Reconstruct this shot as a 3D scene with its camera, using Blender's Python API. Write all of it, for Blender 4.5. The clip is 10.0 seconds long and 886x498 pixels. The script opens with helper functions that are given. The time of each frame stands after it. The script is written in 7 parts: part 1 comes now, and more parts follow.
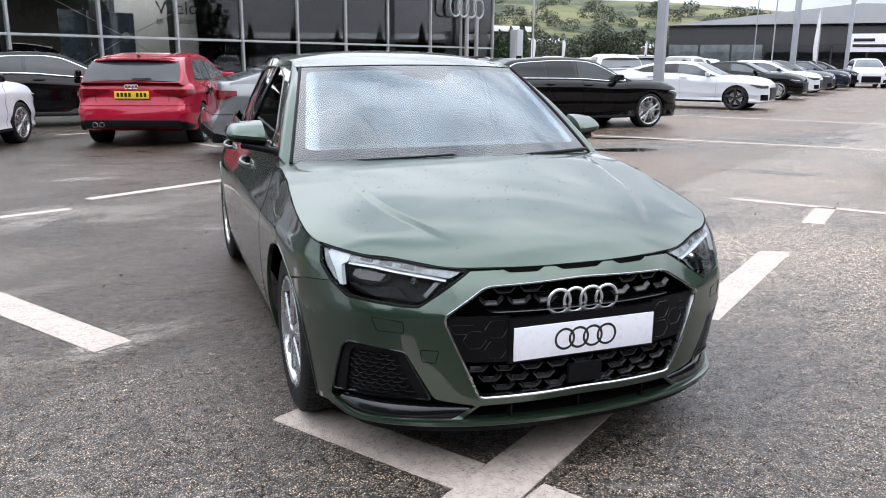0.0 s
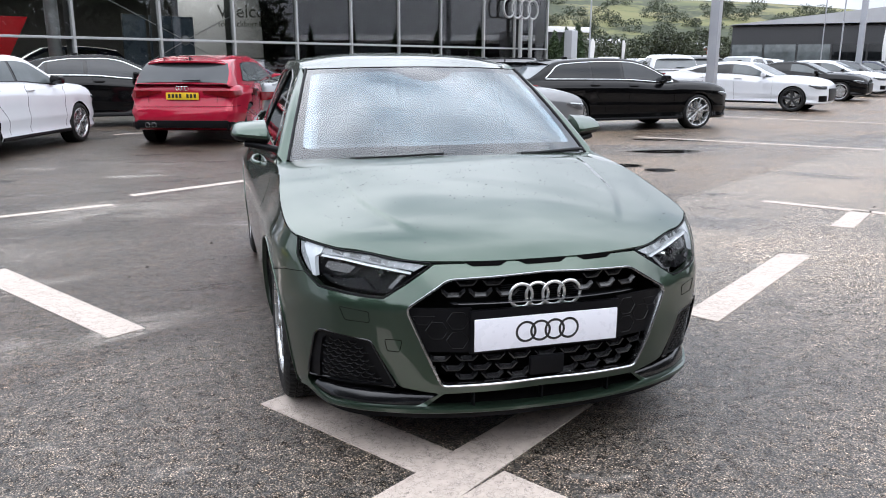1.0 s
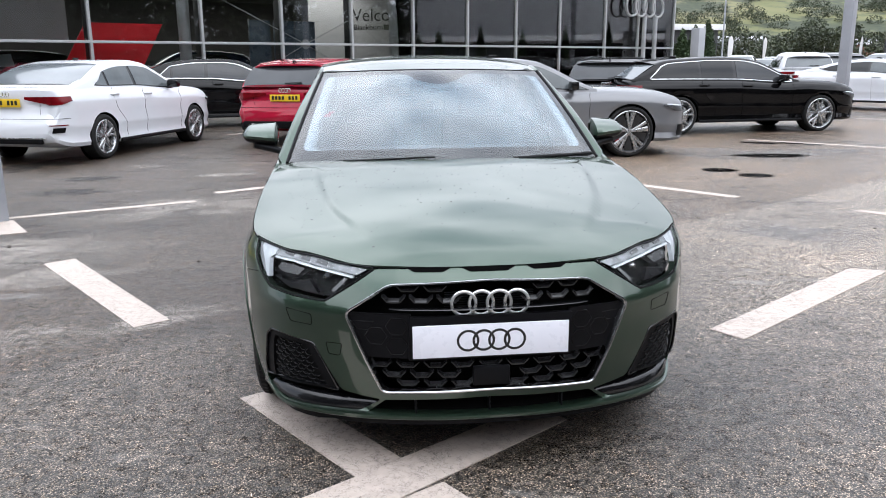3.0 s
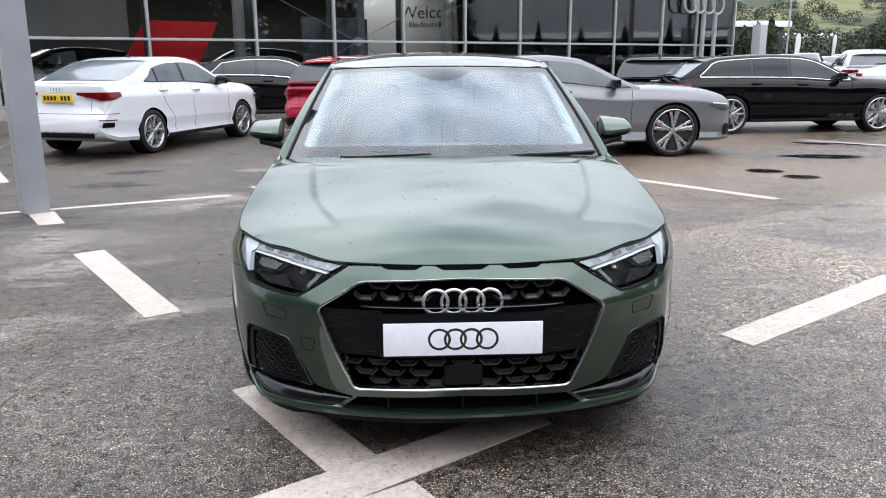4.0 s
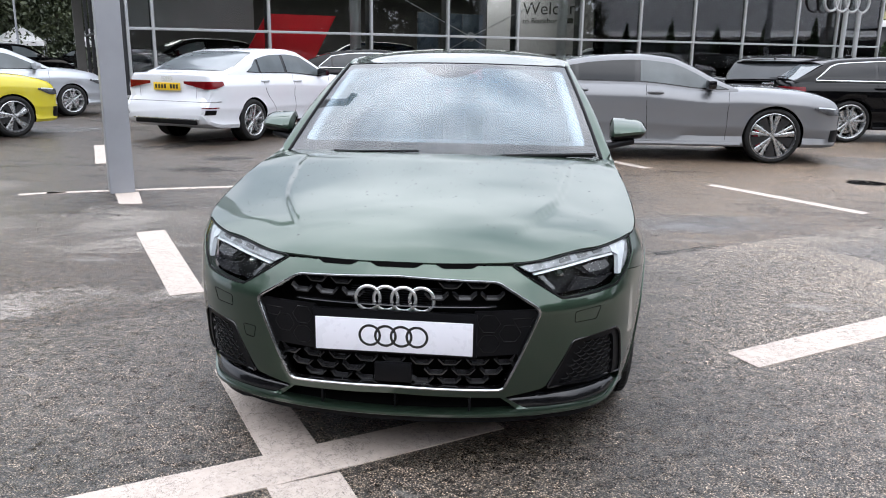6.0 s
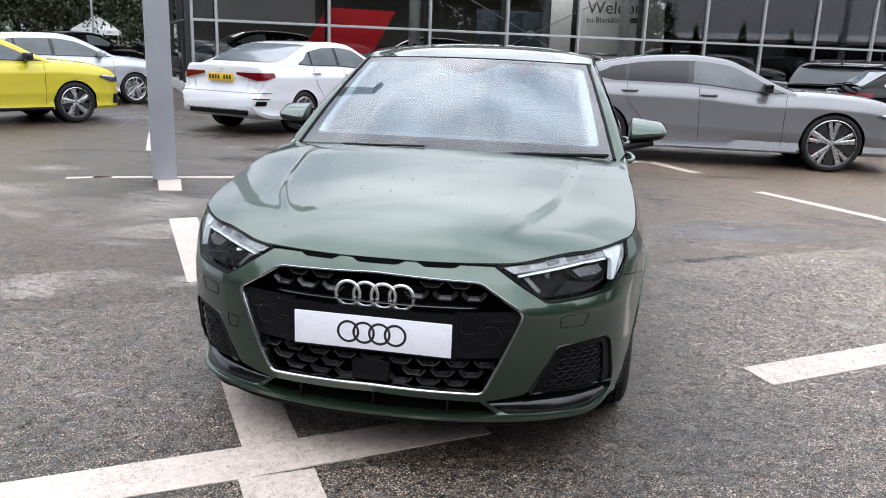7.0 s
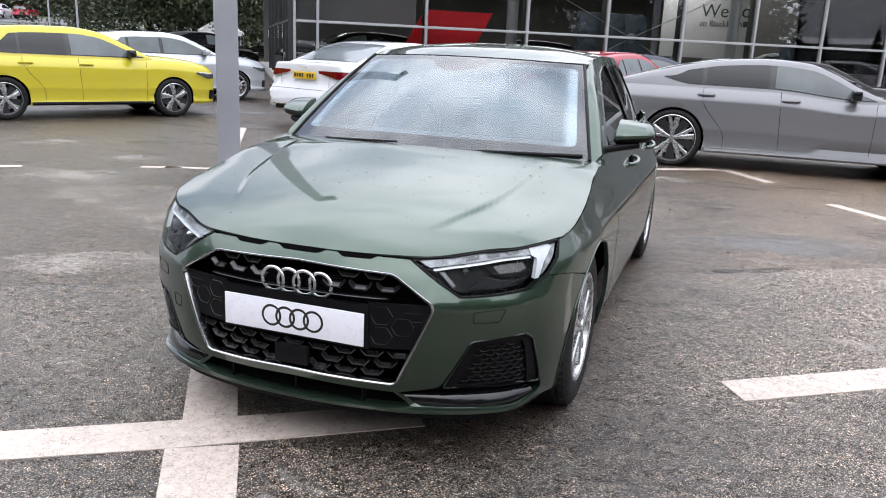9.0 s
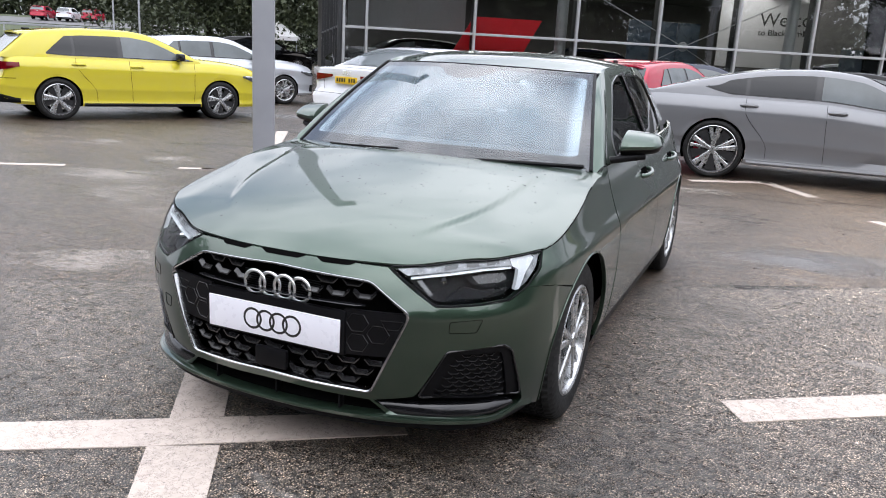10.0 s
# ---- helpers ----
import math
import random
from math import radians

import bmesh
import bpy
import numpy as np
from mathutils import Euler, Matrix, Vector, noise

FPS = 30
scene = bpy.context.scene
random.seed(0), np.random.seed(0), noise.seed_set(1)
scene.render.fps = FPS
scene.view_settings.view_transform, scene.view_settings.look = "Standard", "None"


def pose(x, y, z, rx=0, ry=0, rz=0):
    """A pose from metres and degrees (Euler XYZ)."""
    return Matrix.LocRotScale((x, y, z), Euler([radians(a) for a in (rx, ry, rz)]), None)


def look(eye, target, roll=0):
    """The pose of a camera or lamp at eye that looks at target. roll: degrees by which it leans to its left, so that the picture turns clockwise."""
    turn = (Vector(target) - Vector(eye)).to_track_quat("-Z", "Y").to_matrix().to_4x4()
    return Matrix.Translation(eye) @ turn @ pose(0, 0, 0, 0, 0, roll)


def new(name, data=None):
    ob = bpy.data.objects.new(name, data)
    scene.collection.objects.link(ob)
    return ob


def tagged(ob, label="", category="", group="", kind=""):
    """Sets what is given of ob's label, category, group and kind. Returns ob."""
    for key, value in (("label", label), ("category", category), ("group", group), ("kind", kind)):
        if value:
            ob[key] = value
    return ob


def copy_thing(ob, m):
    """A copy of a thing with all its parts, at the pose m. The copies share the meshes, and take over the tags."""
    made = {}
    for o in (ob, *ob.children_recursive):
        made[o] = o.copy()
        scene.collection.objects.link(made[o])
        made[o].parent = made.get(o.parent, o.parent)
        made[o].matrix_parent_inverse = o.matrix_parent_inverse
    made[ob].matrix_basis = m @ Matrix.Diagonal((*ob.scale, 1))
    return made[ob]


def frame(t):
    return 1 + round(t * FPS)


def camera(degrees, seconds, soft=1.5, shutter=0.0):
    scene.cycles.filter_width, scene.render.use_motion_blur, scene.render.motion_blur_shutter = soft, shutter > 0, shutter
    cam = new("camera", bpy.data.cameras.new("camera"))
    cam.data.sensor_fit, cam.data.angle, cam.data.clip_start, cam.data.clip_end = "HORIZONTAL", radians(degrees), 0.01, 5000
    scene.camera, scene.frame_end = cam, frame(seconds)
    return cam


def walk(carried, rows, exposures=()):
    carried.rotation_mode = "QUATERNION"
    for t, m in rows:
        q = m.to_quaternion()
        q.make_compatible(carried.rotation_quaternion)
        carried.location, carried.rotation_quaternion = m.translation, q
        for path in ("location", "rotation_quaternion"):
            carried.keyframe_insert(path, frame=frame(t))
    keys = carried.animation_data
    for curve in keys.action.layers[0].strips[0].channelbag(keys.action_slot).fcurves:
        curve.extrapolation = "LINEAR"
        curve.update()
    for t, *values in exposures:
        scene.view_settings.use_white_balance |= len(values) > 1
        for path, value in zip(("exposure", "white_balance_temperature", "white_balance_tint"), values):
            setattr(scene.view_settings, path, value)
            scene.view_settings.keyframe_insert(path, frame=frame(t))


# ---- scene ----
cam = camera(59.1, 10.0, soft=1.0)
PATH = [
    (0, (-1.292, -2.11, 1.347), (-0.61, -0.29, 0.877), 0.4),
    (0.5, (-1.16, -2.255, 1.354), (-0.544, -0.41, 0.886), 0.3),
    (1, (-1.041, -2.312, 1.352), (-0.498, -0.445, 0.884), 0.2),
    (1.5, (-0.877, -2.297, 1.342), (-0.414, -0.408, 0.874), -0.1),
    (2, (-0.726, -2.274, 1.348), (-0.344, -0.367, 0.881), -0.2),
    (3.5, (-0.299, -2.441, 1.36), (-0.147, -0.502, 0.893), -0.4),
    (4, (-0.166, -2.401, 1.354), (-0.084, -0.459, 0.883), -0.3),
    (4.5, (-0.031, -2.345, 1.364), (-0.024, -0.402, 0.888), -0.1),
    (5, (0.121, -2.344, 1.364), (0.051, -0.404, 0.884), 0.1),
    (5.5, (0.301, -2.388, 1.365), (0.151, -0.452, 0.884), 0.3),
    (7, (0.668, -2.267, 1.353), (0.294, -0.365, 0.861), 2.0),
    (7.5, (0.837, -2.229, 1.353), (0.392, -0.344, 0.854), 2.4),
    (8, (1.032, -2.236, 1.358), (0.52, -0.368, 0.857), 2.4),
    (8.5, (1.16, -2.227, 1.354), (0.582, -0.379, 0.853), 2.5),
    (9, (1.267, -2.143, 1.354), (0.626, -0.315, 0.858), 2.6),
    (9.5, (1.365, -2.079, 1.362), (0.663, -0.271, 0.871), 2.9),
    (10, (1.475, -2.041, 1.369), (0.712, -0.258, 0.882), 3.2),
]
walk(cam, [(t, look(eye, target, roll)) for t, eye, target, roll in PATH], [(0.0, 0.36, 6090, 12), (5.0, 0.38, 6090, 12), (10.0, 0.41, 6200, 14)])

# ---- daylight: a bright overcast afternoon after rain ----
world = bpy.data.worlds.new("world")
scene.world = world
world.use_nodes = True
wn, wl = world.node_tree.nodes, world.node_tree.links
for nd in list(wn):
    wn.remove(nd)
SUN_UP, SUN_ROUND = radians(48), radians(215)
w_out, w_bg = wn.new("ShaderNodeOutputWorld"), wn.new("ShaderNodeBackground")
w_sky = wn.new("ShaderNodeTexSky")
w_sky.sky_type, w_sky.sun_disc, w_sky.sun_elevation, w_sky.sun_rotation = "NISHITA", False, SUN_UP, SUN_ROUND
w_co, w_map = wn.new("ShaderNodeTexCoord"), wn.new("ShaderNodeMapping")
w_map.inputs["Scale"].default_value = (1.0, 1.0, 2.2)
w_n1, w_n2 = wn.new("ShaderNodeTexNoise"), wn.new("ShaderNodeTexNoise")
w_n1.inputs["Scale"].default_value, w_n1.inputs["Detail"].default_value, w_n1.inputs["Roughness"].default_value = 2.1, 7, 0.55
w_n2.inputs["Scale"].default_value, w_n2.inputs["Detail"].default_value = 1.1, 3
w_r1, w_r2 = wn.new("ShaderNodeValToRGB"), wn.new("ShaderNodeValToRGB")
w_r1.color_ramp.elements[0].position, w_r1.color_ramp.elements[0].color = 0.30, (5.4, 5.8, 6.3, 1)
w_r1.color_ramp.elements[1].position, w_r1.color_ramp.elements[1].color = 0.66, (13.6, 13.7, 13.9, 1)
w_r2.color_ramp.elements[0].position, w_r2.color_ramp.elements[1].position = 0.22, 0.42
w_mix = wn.new("ShaderNodeMix")
w_mix.data_type = "RGBA"
w_bg.inputs["Strength"].default_value = 0.105
wl.new(w_co.outputs["Generated"], w_map.inputs["Vector"])
wl.new(w_map.outputs["Vector"], w_n1.inputs["Vector"])
wl.new(w_map.outputs["Vector"], w_n2.inputs["Vector"])
wl.new(w_n1.outputs["Fac"], w_r1.inputs["Fac"])
wl.new(w_n2.outputs["Fac"], w_r2.inputs["Fac"])
wl.new(w_r2.outputs["Color"], w_mix.inputs["Factor"])
wl.new(w_sky.outputs["Color"], w_mix.inputs["A"])
wl.new(w_r1.outputs["Color"], w_mix.inputs["B"])
# an overcast sky is brighter overhead than near the horizon
w_sep, w_up = wn.new("ShaderNodeSeparateXYZ"), wn.new("ShaderNodeValToRGB")
w_up.color_ramp.elements[0].position, w_up.color_ramp.elements[0].color = 0.0, (0.66, 0.67, 0.69, 1)
w_up.color_ramp.elements[1].position, w_up.color_ramp.elements[1].color = 0.8, (2.5, 2.5, 2.5, 1)
w_low = w_up.color_ramp.elements.new(0.32)
w_low.color = (1.2, 1.2, 1.2, 1)
w_mul = wn.new("ShaderNodeMix")
w_mul.data_type, w_mul.blend_type = "RGBA", "MULTIPLY"
w_mul.inputs["Factor"].default_value = 1.0
wl.new(w_co.outputs["Generated"], w_sep.inputs["Vector"])
wl.new(w_sep.outputs["Z"], w_up.inputs["Fac"])
wl.new(w_mix.outputs["Result"], w_mul.inputs["A"])
wl.new(w_up.outputs["Color"], w_mul.inputs["B"])
wl.new(w_mul.outputs["Result"], w_bg.inputs["Color"])
wl.new(w_bg.outputs["Background"], w_out.inputs["Surface"])

sun = new("sun", bpy.data.lights.new("sun", "SUN"))
sun.data.energy, sun.data.angle, sun.data.color = 0.7, radians(75), (1.0, 0.96, 0.9)
sun.matrix_world = look((6, -9, 12), (0, 0, 0))

# ---- materials ----


class Shader:
    """A node material with short ways to add nodes."""

    def __init__(self, name, colour=(0.5, 0.5, 0.5), rough=0.5, metal=0.0, **more):
        self.mat = bpy.data.materials.new(name)
        self.mat.use_nodes = True
        self.nodes, self.links = self.mat.node_tree.nodes, self.mat.node_tree.links
        self.bsdf = self.nodes["Principled BSDF"]
        self.put("Base Color", (*colour, 1))
        self.put("Roughness", rough)
        self.put("Metallic", metal)
        for k, v in more.items():
            self.put(k.replace("_", " "), v)

    def put(self, socket, value):
        if isinstance(value, bpy.types.NodeSocket):
            self.links.new(value, self.bsdf.inputs[socket])
        else:
            self.bsdf.inputs[socket].default_value = value

    def coords(self, which="Object"):
        return self.nodes.new("ShaderNodeTexCoord").outputs[which]

    def noise(self, scale, detail=4, rough=0.55, which="Object", stretch=None):
        n = self.nodes.new("ShaderNodeTexNoise")
        n.inputs["Scale"].default_value, n.inputs["Detail"].default_value, n.inputs["Roughness"].default_value = scale, detail, rough
        src = self.coords(which)
        if stretch:
            m = self.nodes.new("ShaderNodeMapping")
            m.inputs["Scale"].default_value = stretch
            self.links.new(src, m.inputs["Vector"])
            src = m.outputs["Vector"]
        self.links.new(src, n.inputs["Vector"])
        return n.outputs["Fac"]

    def cells(self, scale, feature="F1"):
        n = self.nodes.new("ShaderNodeTexVoronoi")
        n.feature = feature
        n.inputs["Scale"].default_value = scale
        self.links.new(self.coords(), n.inputs["Vector"])
        return n.outputs["Distance"]

    def cracks(self, scale, warp=0.12, width=0.03):
        """Wandering crack lines: cell edges on shaken coordinates."""
        n, v, m = self.nodes.new("ShaderNodeTexNoise"), self.nodes.new("ShaderNodeTexVoronoi"), self.nodes.new("ShaderNodeMix")
        n.inputs["Scale"].default_value, n.inputs["Detail"].default_value, n.inputs["Roughness"].default_value = scale * 0.9, 6, 0.7
        v.feature = "DISTANCE_TO_EDGE"
        v.inputs["Scale"].default_value = scale
        m.data_type, m.blend_type = "RGBA", "LINEAR_LIGHT"
        m.inputs["Factor"].default_value = warp
        src = self.coords()
        self.links.new(src, n.inputs["Vector"])
        self.links.new(src, m.inputs["A"])
        self.links.new(n.outputs["Color"], m.inputs["B"])
        self.links.new(m.outputs["Result"], v.inputs["Vector"])
        return self.ramp(v.outputs["Distance"], (0.0, 1.0), (width, 0.0))

    def ramp(self, fac, *stops):
        n = self.nodes.new("ShaderNodeValToRGB")
        els = n.color_ramp.elements
        while len(els) < len(stops):
            els.new(0.5)
        for e, (p, c) in zip(els, stops):
            e.position = p
            e.color = (*c, 1) if isinstance(c, tuple) else (c, c, c, 1)
        self.links.new(fac, n.inputs["Fac"])
        return n.outputs["Color"]

    def mix(self, fac, a, b, how="MIX"):
        n = self.nodes.new("ShaderNodeMix")
        n.data_type, n.blend_type = "RGBA", how
        for key, v in (("Factor", fac), ("A", a), ("B", b)):
            if isinstance(v, bpy.types.NodeSocket):
                self.links.new(v, n.inputs[key])
            elif key == "Factor":
                n.inputs[key].default_value = v
            else:
                n.inputs[key].default_value = (*v, 1) if isinstance(v, tuple) else (v, v, v, 1)
        return n.outputs["Result"]

    def fade(self, alpha, inner=0.22, outer=0.47):
        """Alpha that thins out towards the edge of a flat patch."""
        m, d = self.nodes.new("ShaderNodeMapping"), self.nodes.new("ShaderNodeVectorMath")
        m.inputs["Scale"].default_value = (1, 1, 0)
        d.operation = "DISTANCE"
        d.inputs[1].default_value = (0.5, 0.5, 0)
        self.links.new(self.coords("Generated"), m.inputs["Vector"])
        self.links.new(m.outputs["Vector"], d.inputs[0])
        self.put("Alpha", self.mix(1.0, alpha, self.ramp(d.outputs["Value"], (inner, 1.0), (outer, 0.0)), "MULTIPLY"))

    def bump(self, height, strength=0.3, distance=0.01):
        n = self.nodes.new("ShaderNodeBump")
        n.inputs["Strength"].default_value, n.inputs["Distance"].default_value = strength, distance
        self.links.new(height, n.inputs["Height"])
        self.put("Normal", n.outputs["Normal"])
        return self


def paint(name, colour, flake=0.35, coat=1.0, gloss=1.5):
    """Car paint: a slightly metallic base under clear lacquer, with fine rain dirt."""
    s = Shader(name, colour, 0.38, flake, Coat_Weight=coat, Coat_Roughness=0.03, Specular_IOR_Level=0.0, Coat_IOR=gloss)
    dirt = s.ramp(s.noise(6, 6), (0.45, 0.0), (0.8, 1.0))
    grime = 0.012 + 0.06 * max(colour)
    s.put("Base Color", s.mix(s.mix(grime, (0, 0, 0), dirt), colour, (0.32, 0.31, 0.29)))
    s.put("Coat Roughness", s.ramp(s.noise(14, 5), (0.4, 0.02), (0.8, 0.07)))
    return s.mat


def plain(name, colour, rough=0.5, metal=0.0, vary=0.12, scale=9, **more):
    """One material with a little stain and grain."""
    s = Shader(name, colour, rough, metal, **more)
    dark = tuple(c * (1 - vary * 2) for c in colour)
    light = tuple(min(1, c * (1 + vary)) for c in colour)
    s.put("Base Color", s.ramp(s.noise(scale, 6), (0.3, dark), (0.7, light)))
    s.put("Roughness", s.ramp(s.noise(scale * 3, 4), (0.3, max(0, rough - 0.08)), (0.7, min(1, rough + 0.08))))
    return s.mat


def thin_glass(name, tint=(0.85, 0.9, 0.9), gloss=1.5):
    m = bpy.data.materials.new(name)
    m.use_nodes = True
    ns, ls = m.node_tree.nodes, m.node_tree.links
    ns.remove(ns["Principled BSDF"])
    gl, tr, fr, mx = ns.new("ShaderNodeBsdfGlossy"), ns.new("ShaderNodeBsdfTransparent"), ns.new("ShaderNodeFresnel"), ns.new("ShaderNodeMixShader")
    gl.inputs["Roughness"].default_value = 0.01
    gl.inputs["Color"].default_value = (1, 1, 1, 1)
    tr.inputs["Color"].default_value = (*tint, 1)
    fr.inputs["IOR"].default_value = gloss
    ls.new(fr.outputs["Fac"], mx.inputs[0])
    ls.new(tr.outputs["BSDF"], mx.inputs[1])
    ls.new(gl.outputs["BSDF"], mx.inputs[2])
    ls.new(mx.outputs["Shader"], ns["Material Output"].inputs["Surface"])
    return m


GREEN = paint("green_paint", (0.036, 0.060, 0.042), 0.85, 1.0, 1.55)
WHITE = paint("white_paint", (0.61, 0.62, 0.65), 0.0)
BLACK = paint("black_paint", (0.0022, 0.0022, 0.0026), 0.0, 1.0, 1.32)
GREY = paint("grey_paint", (0.165, 0.168, 0.176), 0.3)
RED = paint("red_paint", (0.33, 0.009, 0.030), 0.3)
YELLOW = paint("yellow_paint", (0.50, 0.43, 0.032), 0.0)
SILVER = paint("silver_paint", (0.42, 0.44, 0.47), 0.5)
NAVY = paint("navy_paint", (0.012, 0.016, 0.034), 0.3)
BEIGE = paint("dark_grey_paint", (0.06, 0.063, 0.07), 0.3)
BADGE_METAL = plain("badge_metal", (0.86, 0.87, 0.88), 0.34, 1.0, 0.02)
GRILLE_BLACK = plain("grille_black", (0.012, 0.012, 0.013), 0.24, 0, 0.1, Specular_IOR_Level=0.55)
CHROME = plain("chrome", (0.70, 0.71, 0.72), 0.08, 1.0, 0.03)
SATIN_TRIM = plain("satin_trim", (0.40, 0.41, 0.42), 0.22, 1.0, 0.05)
DULL_CHROME = plain("satin_chrome", (0.62, 0.63, 0.64), 0.25, 1.0, 0.04)
BLACK_GLOSS = plain("gloss_black", (0.006, 0.006, 0.007), 0.14, 0, 0.1)
BLACK_PLASTIC = plain("black_plastic", (0.005, 0.005, 0.006), 0.40, 0, 0.15, Specular_IOR_Level=0.12)
# near-black that stands in for the shade in openings, gaps and hollows
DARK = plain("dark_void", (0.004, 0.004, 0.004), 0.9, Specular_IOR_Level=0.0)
RUBBER = plain("tyre_rubber", (0.014, 0.014, 0.014), 0.7, 0, 0.2, 20, Specular_IOR_Level=0.2)
ALLOY = plain("alloy", (0.47, 0.48, 0.49), 0.28, 0.85, 0.05)
ALLOY_DARK = plain("dark_alloy", (0.04, 0.04, 0.042), 0.35, 0.5)
TINT = plain("tinted_glass", (0.006, 0.007, 0.008), 0.03, 0, 0.1, IOR=1.42)
LIGHT_GLASS = plain("pale_glass", (0.10, 0.115, 0.12), 0.03, 0, 0.2, 1.2, IOR=1.5)
# opaque pane with the sky's pale reflection put into its colour
REAR_GLASS_SKY = plain("rear_glass", (0.13, 0.145, 0.155), 0.03, 0, 0.15, 1.0, IOR=1.5)
DARK_GLASS = plain("dark_rear_glass", (0.035, 0.038, 0.041), 0.05, 0, 0.15, 1.0, IOR=1.45)
LAMP_RED = plain("red_lens", (0.13, 0.003, 0.006), 0.08, 0, 0.2, Specular_IOR_Level=0.25)
LAMP_CLEAR = plain("clear_lens", (0.12, 0.125, 0.135), 0.08, 0.4, 0.3, 14)
PLATE_YELLOW = plain("yellow_plate", (0.72, 0.47, 0.02), 0.35, 0, 0.03)
PLATE_WHITE = plain("white_plate", (0.75, 0.75, 0.81), 0.3, 0, 0.01)
INK = plain("black_ink", (0.01, 0.01, 0.01), 0.4)
WINDSCREEN = thin_glass("windscreen_glass", (0.80, 0.88, 0.89), 1.80)
CABIN_GLASS = thin_glass("cabin_glass", (0.50, 0.54, 0.54), 1.5)
PANE = thin_glass("pane_glass", (0.86, 0.88, 0.88), 1.62)
TRIM = plain("interior_trim", (0.02, 0.02, 0.022), 0.8)
STEEL = plain("grey_steel", (0.30, 0.31, 0.335), 0.45, 0.0, 0.06, 2)
FACADE_METAL = plain("facade_aluminium", (0.42, 0.43, 0.44), 0.35, 0.3, 0.06)

# ---- building blocks ----


def thing(name, at, label, category, group="", kind=""):
    """An empty at a thing's base, that holds its parts."""
    ob = new(name)
    ob.empty_display_size = 0.1
    ob.matrix_world = at
    return tagged(ob, label, category, group, kind)


def mesh_of(verts, faces, mats, flat=False, sharp=40, slots=None):
    me = bpy.data.meshes.new("mesh")
    me.from_pydata([tuple(map(float, v)) for v in verts], [], [tuple(f) for f in faces])
    for m in (mats if isinstance(mats, (list, tuple)) else [mats]):
        me.materials.append(m)
    if slots is not None:
        me.polygons.foreach_set("material_index", slots)
    me.polygons.foreach_set("use_smooth", [not flat] * len(me.polygons))
    me.update()
    if not flat:
        me.set_sharp_from_angle(angle=radians(sharp))
    return me


def put(name, me, parent=None, at=None, label=""):
    ob = new(name, me)
    if parent is not None:
        ob.parent = parent
    if at is not None:
        ob.matrix_basis = at
    if label:
        ob["label"] = label
    return ob


def bm_mesh(bm, mats, flat=False, sharp=40):
    me = bpy.data.meshes.new("mesh")
    bm.normal_update()
    bm.to_mesh(me)
    bm.free()
    for m in (mats if isinstance(mats, (list, tuple)) else [mats]):
        me.materials.append(m)
    me.polygons.foreach_set("use_smooth", [not flat] * len(me.polygons))
    if not flat:
        me.set_sharp_from_angle(angle=radians(sharp))
    return me


def part(name, bm, material, parent, label=""):
    return put(name, bm_mesh(bm, material), parent, None, label)


def box_bm(size, centre=(0, 0, 0), bevel=0.0, bm=None, turn=None):
    """A block with softened edges, added to bm if one is given."""
    one = bmesh.new()
    bmesh.ops.create_cube(one, size=1)
    bmesh.ops.scale(one, vec=size, verts=one.verts)
    if bevel:
        bmesh.ops.bevel(one, geom=one.edges[:], offset=min(bevel, min(size) * 0.45), segments=2, affect="EDGES", profile=0.6)
    m = Matrix.Translation(centre)
    if turn is not None:
        m = m @ turn
    bmesh.ops.transform(one, matrix=m, verts=one.verts)
    if bm is None:
        return one
    tmp = bpy.data.meshes.new("tmp")
    one.to_mesh(tmp)
    one.free()
    bm.from_mesh(tmp)
    bpy.data.meshes.remove(tmp)
    return bm


def grid_faces(nu, nv, closed_u=False):
    out = []
    for i in range(nu - (0 if closed_u else 1)):
        for j in range(nv - 1):
            a, b = i * nv + j, ((i + 1) % nu) * nv + j
            out.append((a, b, b + 1, a + 1))
    return out


def lathe(profile, n=48, axis="x"):
    """Turns (radius, along) pairs round an axis."""
    verts = []
    for i in range(n):
        a = 2 * math.pi * i / n
        for r, h in profile:
            verts.append((h, r * math.cos(a), r * math.sin(a)) if axis == "x" else (r * math.cos(a), r * math.sin(a), h))
    return verts, grid_faces(n, len(profile), True)


def join(*pieces):
    """Several (verts, faces) in one."""
    V, Fc = [], []
    for v, f in pieces:
        k = len(V)
        V += [tuple(q) for q in v]
        Fc += [tuple(i + k for i in q) for q in f]
    return V, Fc


def moved(piece, m):
    return [tuple(m @ Vector(v)) for v in piece[0]], piece[1]


def sweep(path, profile, ups, closed=False):
    """Carries a closed profile of (side, up) pairs along a path; ups: the way up at each point."""
    n, verts = len(path), []
    P = [Vector(p) for p in path]
    for i in range(n):
        a, b = (P[(i - 1) % n], P[(i + 1) % n]) if closed else (P[max(i - 1, 0)], P[min(i + 1, n - 1)])
        t = (b - a).normalized()
        up = Vector(ups[i] if isinstance(ups, list) else ups)
        side = t.cross(up).normalized()
        up = side.cross(t).normalized()
        for s, u in profile:
            verts.append(tuple(P[i] + side * s + up * u))
    k = len(profile)
    faces = []
    for i in range(n if closed else n - 1):
        for j in range(k):
            a, b = i * k, ((i + 1) % n) * k
            faces.append((a + j, a + (j + 1) % k, b + (j + 1) % k, b + j))
    if not closed:
        faces += [tuple(range(k))[::-1], tuple((n - 1) * k + j for j in range(k))]
    return verts, faces


def disc_profile(r, n=10):
    return [(r * math.cos(2 * math.pi * i / n), r * math.sin(2 * math.pi * i / n)) for i in range(n)]


